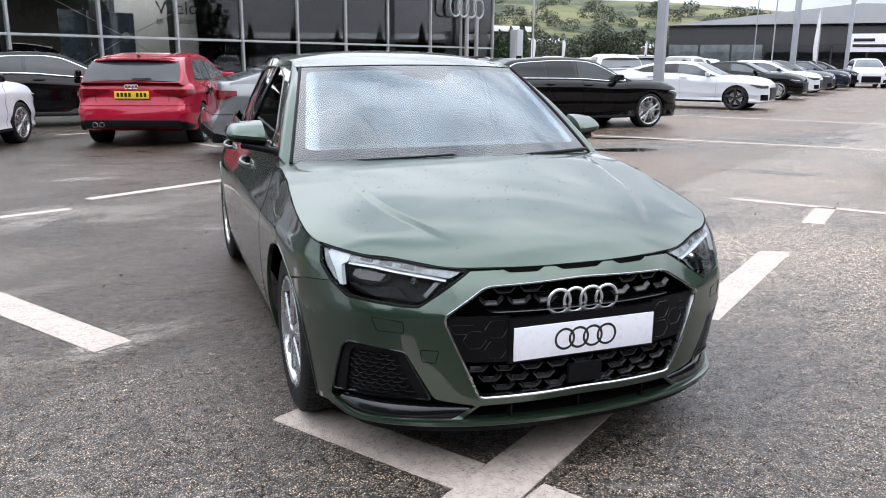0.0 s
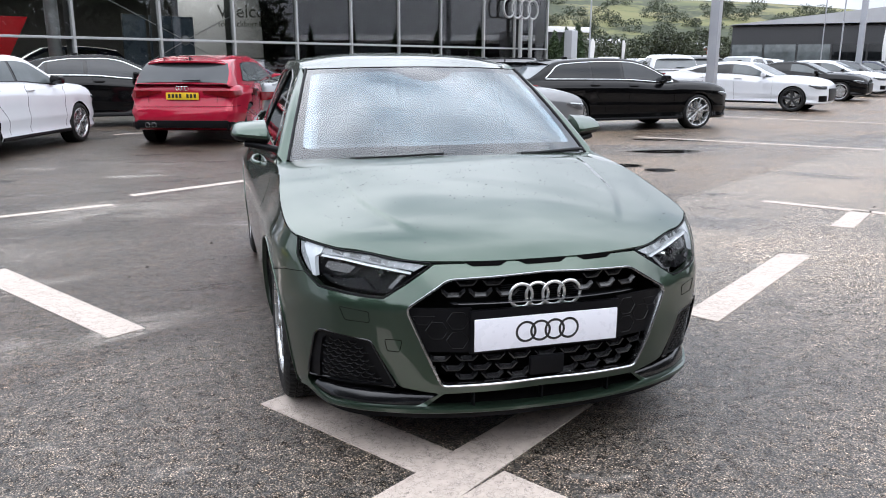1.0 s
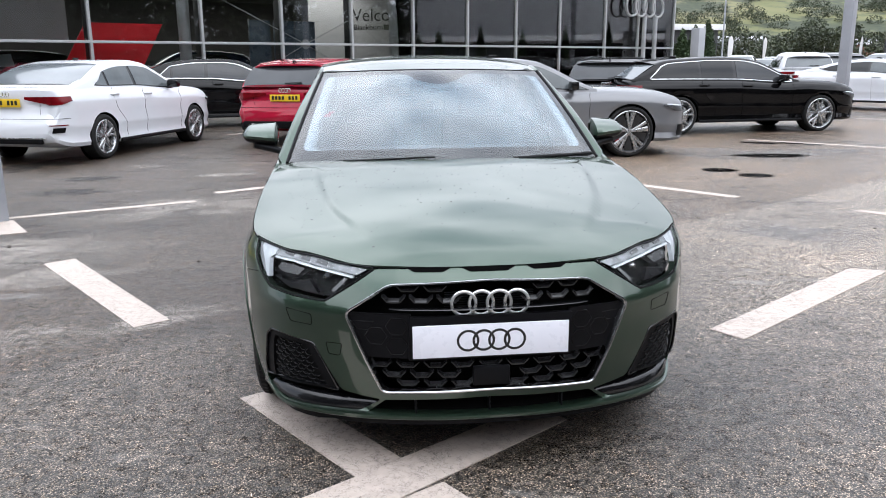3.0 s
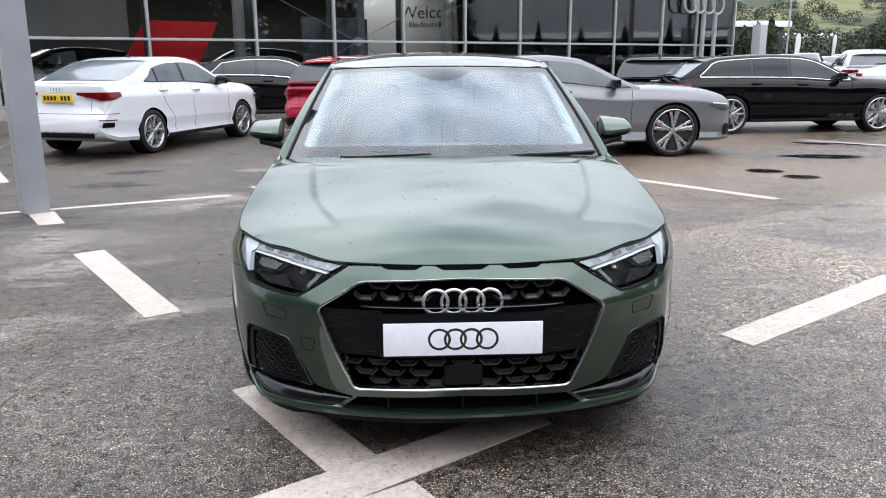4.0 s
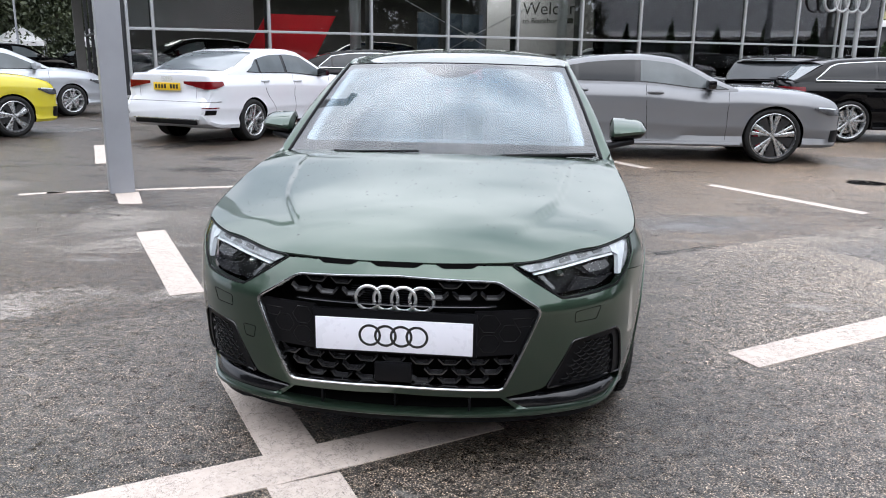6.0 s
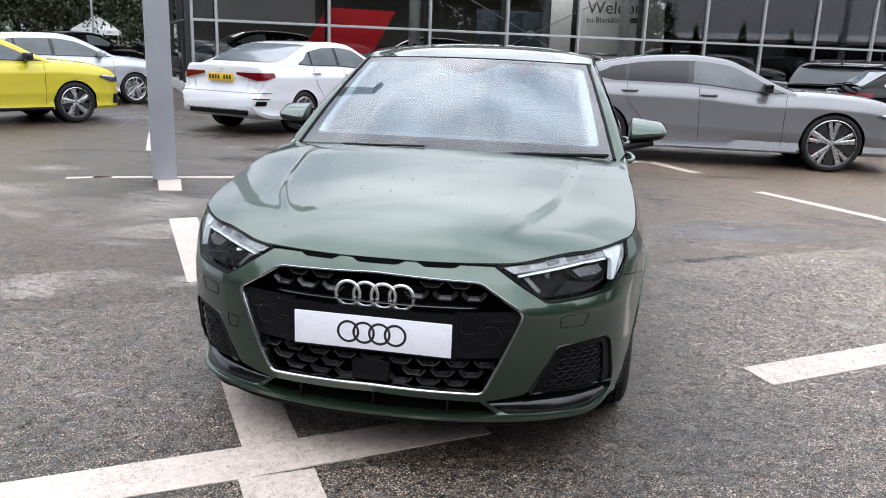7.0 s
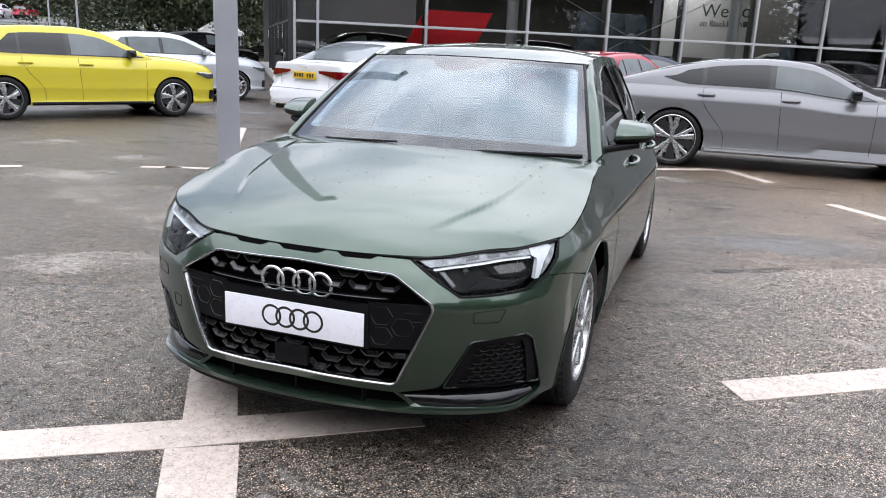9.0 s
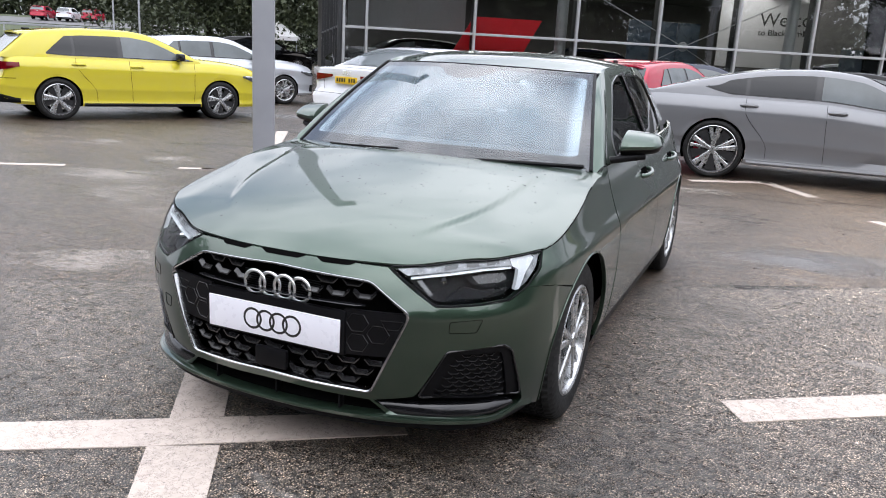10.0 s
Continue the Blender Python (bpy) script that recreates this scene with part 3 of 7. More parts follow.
# plate on its holder, with a ring badge printed on it
put("plate_holder", bm_mesh(box_bm((0.545, 0.02, 0.150), (0, 0.016, 0.478), 0.006), BLACK_PLASTIC), HERO)
put("bumper_sensor", bm_mesh(box_bm((0.125, 0.02, 0.068), (0, -0.004, 0.347), 0.008), BLACK_PLASTIC), HERO, None, "square black radar cover")
PLATE = put("number_plate", bm_mesh(box_bm((0.52, 0.006, 0.111), (0, -0.001, 0.470), 0.002), PLATE_WHITE), HERO, None, "blank white show plate")
for i in range(4):
    put("printed_ring", mesh_of(*[(lambda v: [(x + (i - 1.5) * 0.052, y * 0.15 - 0.0042, z + 0.470) for x, y, z in v])(q) if j == 0 else q for j, q in enumerate(ring_mesh(0.0335, 0.0042, 40, 8))], INK), PLATE)
badge = put("badge", mesh_of(*[(lambda v: [(x - 0.0885, y * 0.8 + 0.024, z + 0.589) for x, y, z in v])(q) if j == 0 else q for j, q in enumerate(ring_mesh(0.0400, 0.0056, 48, 12))], BADGE_METAL), HERO, None, "four linked chrome rings")
for i in range(1, 4):
    put("badge_ring", mesh_of(*[(lambda v: [(x + (i - 1.5) * 0.059, y * 0.8 + 0.024 + 0.002 * (i % 2), z + 0.589) for x, y, z in v])(q) if j == 0 else q for j, q in enumerate(ring_mesh(0.0400, 0.0056, 48, 12))], BADGE_METAL), badge)

# air vents in the corners
vent = sheet(rounded([(a + 0.0, b) for a, b in [(0.595, 0.460), (0.81, 0.475), (0.858, 0.446), (0.912, 0.305), (0.952, 0.226), (0.91, 0.200), (0.786, 0.19), (0.44, 0.203), (0.355, 0.258), (0.50, 0.294)]], 0.016), lambda u, v, o=0: body(u, v, o - 0.034), step=0.03, flange=0)
VENT_IN = [(0.640, 0.432), (0.796, 0.436), (0.808, 0.42), (0.850, 0.264), (0.572, 0.288)]
mesh_loop = rounded(VENT_IN, 0.01)
frame_loop = rounded([(0.611, 0.445), (0.805, 0.459), (0.838, 0.438), (0.892, 0.305), (0.910, 0.262), (0.525, 0.282)], 0.014)
border = sheet(frame_loop, lambda u, v, o=0: body(u, v, o - 0.006), [mesh_loop], step=0.02, flange=0.02)
blade = facing(skin([[body(u, z, -0.034) for u, z in ((0.385, 0.256), (0.52, 0.257), (0.66, 0.255), (0.80, 0.251), (0.880, 0.247))], [body(u, z, -0.010) for u, z in ((0.385, 0.248), (0.52, 0.244), (0.66, 0.241), (0.80, 0.237), (0.886, 0.236))],
                     [body(u, z, -0.001) for u, z in ((0.43, 0.216), (0.54, 0.212), (0.66, 0.210), (0.79, 0.209), (0.892, 0.222))], [body(u, z, -0.022) for u, z in ((0.43, 0.208), (0.54, 0.205), (0.66, 0.203), (0.79, 0.203), (0.892, 0.216))]], 28, 4), (0.3, -1, 0.3))
for m in (1, -1):
    g = (lambda q: q) if m == 1 else flip
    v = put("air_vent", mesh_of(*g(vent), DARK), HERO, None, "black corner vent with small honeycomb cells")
    put("vent_frame", mesh_of(*g(border), BLACK_PLASTIC), v)
    put("vent_blade", mesh_of(*g(blade), BLACK_GLOSS), v, None, "gloss black lower blade")
    put("vent_mesh", mesh_of(*g(sheet(mesh_loop, lambda u, v, o=0: body(u, v, o - 0.019), step=0.03, flange=0)), BLACK_PLASTIC), v)
    put("vent_rim", mesh_of(*tube([body(m * a, b, -0.001) for a, b in frame_loop], 0.0045, True, 8, (0.1, -1, 0.1)), BLACK_GLOSS), v)
    teeth(mesh_loop, [0.421 - 0.0152 * k for k in range(10)], 0.0400, FOG_TOOTH, "vent_cell", v, -0.011, None, m)

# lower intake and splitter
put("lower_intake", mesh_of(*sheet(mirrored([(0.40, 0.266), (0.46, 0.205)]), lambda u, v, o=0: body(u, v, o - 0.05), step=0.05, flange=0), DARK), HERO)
for k in (-0.25, 0.0, 0.25):
    put("intake_strut", bm_mesh(box_bm((0.006, 0.03, 0.06), (k, 0.035, 0.238), 0.002), BLACK_PLASTIC), HERO)
put("splitter", mesh_of(*sheet(mirrored([(0, 0.199), (0.4, 0.197), (0.6, 0.192), (0.80, 0.185), (0.92, 0.201), (1.0, 0.191), (1.04, 0.191), (1.0, 0.165), (0.85, 0.157), (0.62, 0.160), (0.56, 0.170), (0, 0.174)]),
                                lambda u, v, o=0: body(u, v, o - 0.012), step=0.03, flange=0.05), BLACK_PLASTIC), HERO)

# painted lip under the openings
lip_top, lip_low = curve1([(0, 0.212), (0.45, 0.212), (0.62, 0.207), (0.79, 0.200), (0.92, 0.222), (1.0, 0.226)]), curve1([(0, 0.197), (0.4, 0.195), (0.6, 0.190), (0.8, 0.183), (0.92, 0.199), (1.0, 0.189)])
rows = []
for k in range(73):
    u = -1.0 + 2.0 * k / 72
    a, b = lip_top(abs(u)), lip_low(abs(u))
    rows.append([(*body(u, 0.19, off)[:2], z) for z, off in ((a, -0.016), (a - 0.001, -0.002), (a - 0.004, 0.006), (b + 0.003, 0.007), (b, 0.004), (b - 0.001, -0.012))])
put("bumper_lip", mesh_of(*facing(([q for r in rows for q in r], grid_faces(73, 6)), (0, -1, 0.2)), GREEN), HERO)

# washer covers and the towing-eye cover, as fine seams
for name, loop, sides in (("washer_cover", [(0.614, 0.545), (0.612, 0.508), (0.702, 0.509), (0.722, 0.553)], (1, -1)), ("towing_cover", [(0.50, 0.455), (0.56, 0.455), (0.552, 0.415), (0.51, 0.413)], (-1,))):
    for m in sides:
        lp = rounded(loop, 0.008)
        put(name, mesh_of(*tube([body(m * a, b, 0.0004) for a, b in lp], 0.0011, True, 6, (0.1, -1, 0.1)), DARK), HERO)

# slots between bonnet and bumper
for x0, x1 in ((-0.29, -0.13), (-0.095, 0.095), (0.13, 0.29)):
    loop = [(x0, 0.703), (x1, 0.703), (x1 - 0.030, 0.690), (x0 + 0.030, 0.690)]
    put("bonnet_slot", mesh_of(*sheet(rounded(loop, 0.008), lambda u, v, o=0: body(u, v, o + 0.002), step=0.03, flange=0.003), DARK), HERO)

# headlights
LAMP = [(0.400, 0.698), (0.568, 0.592), (0.62, 0.592), (0.70, 0.596), (0.825, 0.606), (0.90, 0.644), (0.962, 0.695), (0.998, seam(0.998)[2] - 0.004)] + [(q, seam(q)[2] - 0.004) for q in (0.948, 0.86, 0.77, 0.65, 0.55)]
lamp_loop = rounded(LAMP, 0.02)
cover = sheet(lamp_loop, lambda u, v, o=0: body(u, v, o - 0.002), step=0.025, flange=0.008)
housing = sheet(lamp_loop, lambda u, v, o=0: body(u, v, o - 0.055), step=0.04, flange=0)
rimline = [(a, b) for a, b in lamp_loop]
DRL = plain("lamp_white", (0.60, 0.63, 0.66), 0.25, 0.0, 0.04)
LAMP_WHITE = plain("lamp_pale", (0.27, 0.285, 0.30), 0.2, 0.0, 0.25, 30)
LAMP_DARK = plain("lamp_dark", (0.006, 0.006, 0.007), 0.3, Specular_IOR_Level=0.06)
GLASS_CLEAR = thin_glass("lamp_cover", (0.95, 0.96, 0.96), 1.13)
corner_bar = [(0.945, 0.737), (0.955, 0.726), (0.905, 0.685), (0.868, 0.634), (0.851, 0.633), (0.878, 0.694), (0.858, 0.706), (0.858, 0.731)]
outer_bar = [(0.985, 0.735), (0.952, 0.737), (0.960, 0.727), (0.912, 0.686), (0.880, 0.642), (0.90, 0.652), (0.955, 0.699)]
top_bar = [(0.856, 0.730), (0.75, 0.722), (0.65, 0.712), (0.55, 0.703), (0.432, 0.690), (0.470, 0.673), (0.55, 0.681), (0.65, 0.690), (0.75, 0.702), (0.856, 0.706)]
thin_bar = [(0.852, 0.703), (0.75, 0.698), (0.65, 0.686), (0.55, 0.677), (0.482, 0.668), (0.482, 0.664), (0.55, 0.672), (0.65, 0.681), (0.75, 0.693), (0.852, 0.698)]
LAMP_GREY = plain("lamp_grey", (0.09, 0.093, 0.097), 0.2, 0.0, 0.1)
for m in (1, -1):
    g = (lambda q: q) if m == 1 else flip
    lay = lambda loop, off, tilt=0.0, z0=0.66: g(sheet(loop, lambda u, v, o=0: body(u, v, o + off + tilt * (v - z0)), step=0.02, flange=0.015))
    h = put("headlight", mesh_of(*g(housing), LAMP_DARK), HERO, None, "clear headlight with white daytime bar")
    put("lens", mesh_of(*g(cover), GLASS_CLEAR), h)
    put("light_bar", mesh_of(*lay(corner_bar, -0.010), DRL), h)
    put("lamp_side", mesh_of(*lay(outer_bar, -0.013), LAMP_WHITE), h)
    put("light_bar", mesh_of(*lay(top_bar, -0.012), LAMP_WHITE), h)
    put("light_strip", mesh_of(*lay(thin_bar, -0.009), DRL), h)
    for k in range(3):
        a = 0.60 + 0.082 * k
        put("reflector", mesh_of(*lay([(a, 0.692 + 0.008 * k), (a + 0.05, 0.698 + 0.008 * k), (a + 0.05, 0.708 + 0.008 * k), (a, 0.702 + 0.008 * k)], -0.0095), LAMP_GREY), h)
    put("lamp_facet", mesh_of(*lay([(0.505, 0.658), (0.522, 0.660), (0.560, 0.620), (0.548, 0.614)], -0.02), LAMP_GREY), h)
    put("lamp_facet", mesh_of(*lay([(0.60, 0.612), (0.66, 0.644), (0.73, 0.632), (0.83, 0.640), (0.72, 0.616)], -0.026, -0.5), LAMP_DARK), h)
    put("lamp_facet", mesh_of(*lay([(0.67, 0.672), (0.70, 0.650), (0.76, 0.641), (0.84, 0.655), (0.845, 0.688), (0.76, 0.685)], -0.03, -0.25), LAMP_DARK), h)
    put("lamp_facet", mesh_of(*lay([(0.70, 0.672), (0.72, 0.652), (0.80, 0.655), (0.835, 0.664), (0.83, 0.682), (0.76, 0.680)], -0.024, -0.2), GRILLE_BLACK), h)
    v, f = lathe([(0.001, 0.012), (0.007, 0.010), (0.011, 0.0), (0.014, -0.004), (0.014, -0.03)], 24)
    c, d = Vector(body(m * 0.60, 0.655, -0.03)), Vector(body(m * 0.60, 0.655, -0.01)) - Vector(body(m * 0.60, 0.655, -0.03))
    put("lens_element", mesh_of(v, f, CHROME), h, Matrix.Translation(c) @ Vector((1, 0, 0)).rotation_difference(d).to_matrix().to_4x4())
    put("seal", mesh_of(*tube([body(m * a, b, -0.004) for a, b in rimline], 0.0028, True, 6, (0.1, -1, 0.1)), BLACK_PLASTIC), h)

# wings, doors and rear quarters
wing_half = ([(0.905, 0.644), (0.966, 0.694), (1.001, seam(1.001)[2])] + [tuple(p) for p in spline([(q, seam(q)[2]) for q in (1.02, 1.1, 1.2, 1.3, 1.385, 1.525, 1.70)] + [(1.83, 0.908)], 3)]
             + [(1.90, 0.928), (1.938, 0.925), (1.93, 0.75), (1.915, 0.5), (1.885, 0.25)] + arch(AX_F, radians(194), radians(53.5), n=24) + [(1.03, 0.630)])
both("wing", sheet(wing_half, body, step=0.022, flange=0.014), GREEN, HERO)
belt = curve1([(1.3, 0.926), (2.3, 0.948), (3.3, 0.972), (3.9, 0.99)])
fd = [(1.362, 0.926), (1.8, belt(1.8)), (2.36, belt(2.36)), (2.37, 0.7), (2.335, 0.25), (1.32, 0.25), (1.345, 0.5), (1.358, 0.75)]
rd = ([(2.368, belt(2.36)), (2.8, belt(2.8)), (3.28, belt(3.28)), (3.30, 0.80), (3.22, 0.70)] + [(a - SD, b) for a, b in arch(AX_R, radians(66), radians(-10), ARCH_R + 0.006, 8)] + [(2.99, 0.25), (2.345, 0.25), (2.378, 0.7)])
qd = ([(3.288, belt(3.28)), (3.60, belt(3.6)), (3.85, 0.985), (3.97, 0.95), (4.02, 0.6), (4.0, 0.3), (3.90, 0.22)] + [(a - SD, b) for a, b in arch(AX_R, radians(196), radians(69), ARCH_R, 12)] + [(3.228, 0.70), (3.308, 0.80)])
flank = lambda y, z, o=0.0: body(y + SD, z, o)
for name, loop in (("front_door", fd), ("rear_door", rd), ("rear_quarter", qd)):
    a, b = both(name, sheet(loop, flank, step=0.03, flange=0.014), GREEN, HERO)
    if "door" in name:
        y0 = 2.16 if name == "front_door" else 3.06
        for m, d in ((1, a), (-1, b)):
            path = [(m * (flank(y0 + q * 0.1, 0.815)[0] + 0.004 + 0.034 * math.sin(math.pi * (q * 0.5 + 0.5)) ** 0.5 if abs(q) < 1 else m * 0 + flank(y0 + q * 0.1, 0.815)[0]), y0 + q * 0.1, 0.815 + 0.01 * q) for q in (-1, -0.85, -0.5, 0, 0.5, 0.85, 1)]
            path = [(m * abs(p[0]), p[1], p[2]) for p in path]
            put("door_handle", mesh_of(*tube(path, 0.012, n=10), GREEN), d)
            # flat dark patch painted for the shade in the handle's hollow
            put("handle_shade", mesh_of(*(lambda q: q if m == 1 else flip(q))(sheet(rounded([(y0 - 0.075, 0.792), (y0 + 0.075, 0.792), (y0 + 0.075, 0.84), (y0 - 0.075, 0.84)], 0.02), lambda u, v, o=0: flank(u, v, o + 0.001), step=0.03, flange=0)), DARK), d)
both("sill", sheet([(1.16, 0.245), (2.98, 0.245), (2.98, 0.16), (1.16, 0.16)], flank, step=0.05, flange=0.03), BLACK_PLASTIC, HERO)
for ax in (AX_F, AX_R):
    lip = tube([body(a, b, 0.001) for a, b in arch(ax, radians(-22 if ax == AX_F else -8), radians(194), ARCH_R + 0.001, 30)], 0.0035, n=8, up=(1, 0, 0))
    both("arch_lip", lip, GREEN, HERO)
    V, Fc = lathe([(ARCH_R - 0.002, 0.0), (ARCH_R, -0.30), (0.02, -0.31)], 40)
    Fc = [q for q in Fc if sum(V[i][2] for i in q) / 4 > -0.10]
    both("wheel_arch_liner", moved((V, Fc), pose(0.795, ax, AX_Z)), DARK, HERO)


# glasshouse
def house(y, z, off=0.0):
    h = z - 0.93
    x = 0.775 - 0.40 * h - 0.18 * h * h - 0.14 * smooth((y - 2.6) / 1.5) + off
    return (x, y, z + off * 0.4)


def screen(u, v, off=0.0):
    """The windscreen: u from side to side, v from bonnet to roof."""
    b = np.array((0.732 * u, 1.008 + 0.240 * u * u, 0.936 - 0.024 * u * u))
    t = np.array((0.571 * u, 1.635 + 0.203 * u * u, 1.322 - 0.015 * u * u))
    p = b + (t - b) * v
    p[2] += 0.022 * 4 * v * (1 - v) * (1 - 0.4 * u * u) + off * 0.87
    p[1] -= 0.012 * 4 * v * (1 - v) + off * 0.45
    return tuple(p)


roof_line = [(1.35, 0.935), (1.62, 1.125), (1.92, 1.312), (2.1, 1.340), (2.4, 1.352), (2.9, 1.338), (3.3, 1.287), (3.55, 1.22), (3.78, 1.06), (3.86, 0.985)]
frame_out = [tuple(p) for p in spline(roof_line, 4)] + [(y, belt(y) + 0.003) for y in (3.6, 3.28, 2.8, 2.36, 1.9, 1.5)]
win_f = rounded([(1.56, 0.948), (1.60, 1.03), (2.01, 1.262), (2.18, 1.296), (2.325, 1.304), (2.40, 0.968)], 0.015)
win_r = rounded([(2.46, 0.970), (2.39, 1.304), (2.72, 1.300), (3.02, 1.270), (3.30, 1.075), (3.25, 0.992)], 0.015)
for m, pc in ((1, sheet(frame_out, house, [win_f, win_r], step=0.03, flange=0.02)),):
    both("side_frame", pc, GREEN, HERO)
for nm, lp in (("side_window", win_f), ("side_window", win_r)):
    for pane in both(nm, sheet(lp, lambda u, v, o=0: house(u, v, o - 0.006), step=0.05, flange=0), CABIN_GLASS, HERO):
        pane.visible_shadow = False
    both("window_seal", tube([house(a, b, -0.001) for a, b in lp], 0.006, True, 6, (1, 0, 0.2)), BLACK_GLOSS, HERO)
both("window_post", sheet([(2.325, 1.318), (2.40, 0.955), (2.468, 0.957), (2.395, 1.318)], lambda u, v, o=0: house(u, v, o + 0.002), step=0.05, flange=0.01), BLACK_GLOSS, HERO)

full = [(-1, 0.0), (1, 0.0), (1, 1.0), (-1, 1.0)]
clear = rounded([(-0.93, 0.115), (0.93, 0.115), (0.95, 0.95), (0.26, 0.955), (0.16, 0.85), (0.0, 0.80), (-0.16, 0.85), (-0.26, 0.955), (-0.95, 0.95)], 0.05)
WS = put("windscreen", mesh_of(*sheet(full, screen, step=0.05, flange=0.0), WINDSCREEN), HERO, None, "raked windscreen with misted inside and black border")
WS.visible_shadow = False
put("windscreen_border", mesh_of(*sheet(full, lambda u, v, o=0: screen(u, v, o - 0.006), [clear], step=0.04, flange=0.0), BLACK_PLASTIC), WS)
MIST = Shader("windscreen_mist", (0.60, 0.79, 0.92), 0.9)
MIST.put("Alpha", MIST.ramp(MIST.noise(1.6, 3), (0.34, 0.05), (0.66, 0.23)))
RIM = Shader("edge_reflection_paint", (0.74, 0.82, 0.90), 0.8)
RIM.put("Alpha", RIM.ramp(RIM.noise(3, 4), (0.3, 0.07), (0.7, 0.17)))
# pale reflection along the glass edge, painted as stacked films that thin out inwards
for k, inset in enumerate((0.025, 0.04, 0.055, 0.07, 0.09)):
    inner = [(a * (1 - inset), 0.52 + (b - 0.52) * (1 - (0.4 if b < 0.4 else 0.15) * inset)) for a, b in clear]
    put("edge_reflection", mesh_of(*sheet(clear, lambda u, v, o=0, k=k: screen(u, v, o - 0.0095 - 0.0008 * k), [inner], step=0.04, flange=0.0), RIM.mat), WS)
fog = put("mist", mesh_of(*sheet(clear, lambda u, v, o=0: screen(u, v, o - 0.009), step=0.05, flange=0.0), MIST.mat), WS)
both("windscreen_trim", tube([screen(1.0, k / 12, 0.001) for k in range(13)], 0.0075, n=8), BLACK_PLASTIC, HERO)
put("windscreen_header", mesh_of(*tube([screen(-1 + k / 8, 1.0, 0.0) for k in range(17)], 0.0032, n=8), BLACK_PLASTIC), HERO)
fog.visible_shadow = False
# A pillars between screen and side frame
pill = skin([[screen(1.01, k / 5.2 - 0.04, 0.0) for k in range(6)], [tuple((Vector(screen(1.01, k / 5, 0.008)) + Vector(house(1.345 + 0.575 * k / 5, 0.925 + 0.387 * k / 5, 0.006))) / 2 + Vector((0.012, -0.012, 0.012)) * (1 - smooth((k - 2) / 3))) for k in range(6)],
             [house(1.345 + 0.575 * k / 5, 0.925 + 0.387 * k / 5, 0.001) for k in range(6)]], 16, 4)
both("pillar", facing(pill, (1, -1, 0.5)), GREEN, HERO)

# painted corner between bonnet, wing and pillar
corner = skin([[(0.700, 1.252, 0.908), (0.735, 1.200, 0.904), (0.768, 1.125, 0.894)], [(0.722, 1.285, 0.914), (0.752, 1.235, 0.908), (0.782, 1.150, 0.897)], [(0.745, 1.335, 0.924), (0.772, 1.29, 0.914), (0.787, 1.20, 0.902)], [(0.764, 1.37, 0.922), (0.785, 1.33, 0.908), (0.795, 1.26, 0.895)]], 8, 4)
both("wing_corner", facing(corner, (0.3, 0, 1)), GREEN, HERO)

# roof
roof_c = curve1([(1.62, 1.320), (1.69, 1.338), (1.77, 1.354), (1.9, 1.373), (2.3, 1.397), (2.7, 1.397), (3.1, 1.378), (3.5, 1.335), (3.75, 1.295)])


def roof(u, v, off=0.0):
    """u across from -1 to 1, v from the windscreen back."""
    a = abs(u)
    y0 = 1.637 + 0.205 * a * a
    y = y0 + (3.72 - y0) * v
    z1 = np.interp(y, [p[0] for p in roof_line[2:9]], [p[1] for p in roof_line[2:9]]) if y > 1.92 else 1.312
    w = house(y, z1)[0] - 0.004 - 0.016 * (1 - smooth(v / 0.10))
    c = roof_c(y)
    z = c - (c - z1) * a ** 2.6
    lip = roof_c(y0) - (roof_c(y0) - 1.312) * a ** 2.6 - (1.325 - 0.015 * a * a)
    return (u * w, y, z - lip * (1 - smooth(v / 0.11)) + off)


put("roof", mesh_of(*sheet([(-1, 0), (1, 0), (1, 1), (-1, 1)], roof, step=0.03, flange=0.004), GREEN), HERO)
# tail
put("tailgate", mesh_of(*facing(skin([[(-0.55, 3.92, 0.985), (0, 4.01, 0.99), (0.55, 3.92, 0.985)], [(-0.60, 3.92, 0.93), (0, 4.03, 0.93), (0.60, 3.92, 0.93)],
                                      [(-0.70, 3.95, 0.6), (0, 4.04, 0.6), (0.70, 3.95, 0.6)], [(-0.70, 3.92, 0.22), (0, 4.0, 0.22), (0.70, 3.92, 0.22)]], 16, 5), (0, 1, 0)), GREEN), HERO)
both("tail_pillar", facing(skin([[(0.42, 3.71, 1.27), (0.49, 3.84, 1.10), (0.55, 3.92, 0.985)], [(0.52, 3.64, 1.24), (0.57, 3.76, 1.10), (0.60, 3.86, 0.985)]], 10, 4), (0.5, 1, 0.3)), GREEN, HERO)
rw = put("rear_window", mesh_of(*facing(skin([[(-0.44, 3.72, 1.275), (0, 3.752, 1.295), (0.44, 3.72, 1.275)], [(-0.56, 3.925, 0.985), (0, 4.005, 0.99), (0.56, 3.925, 0.985)]], 12, 3), (0, 1, 0)), CABIN_GLASS), HERO)
rw.visible_shadow = False
# beads of rain on the bonnet and roof
rng = np.random.default_rng(4)
drops = []
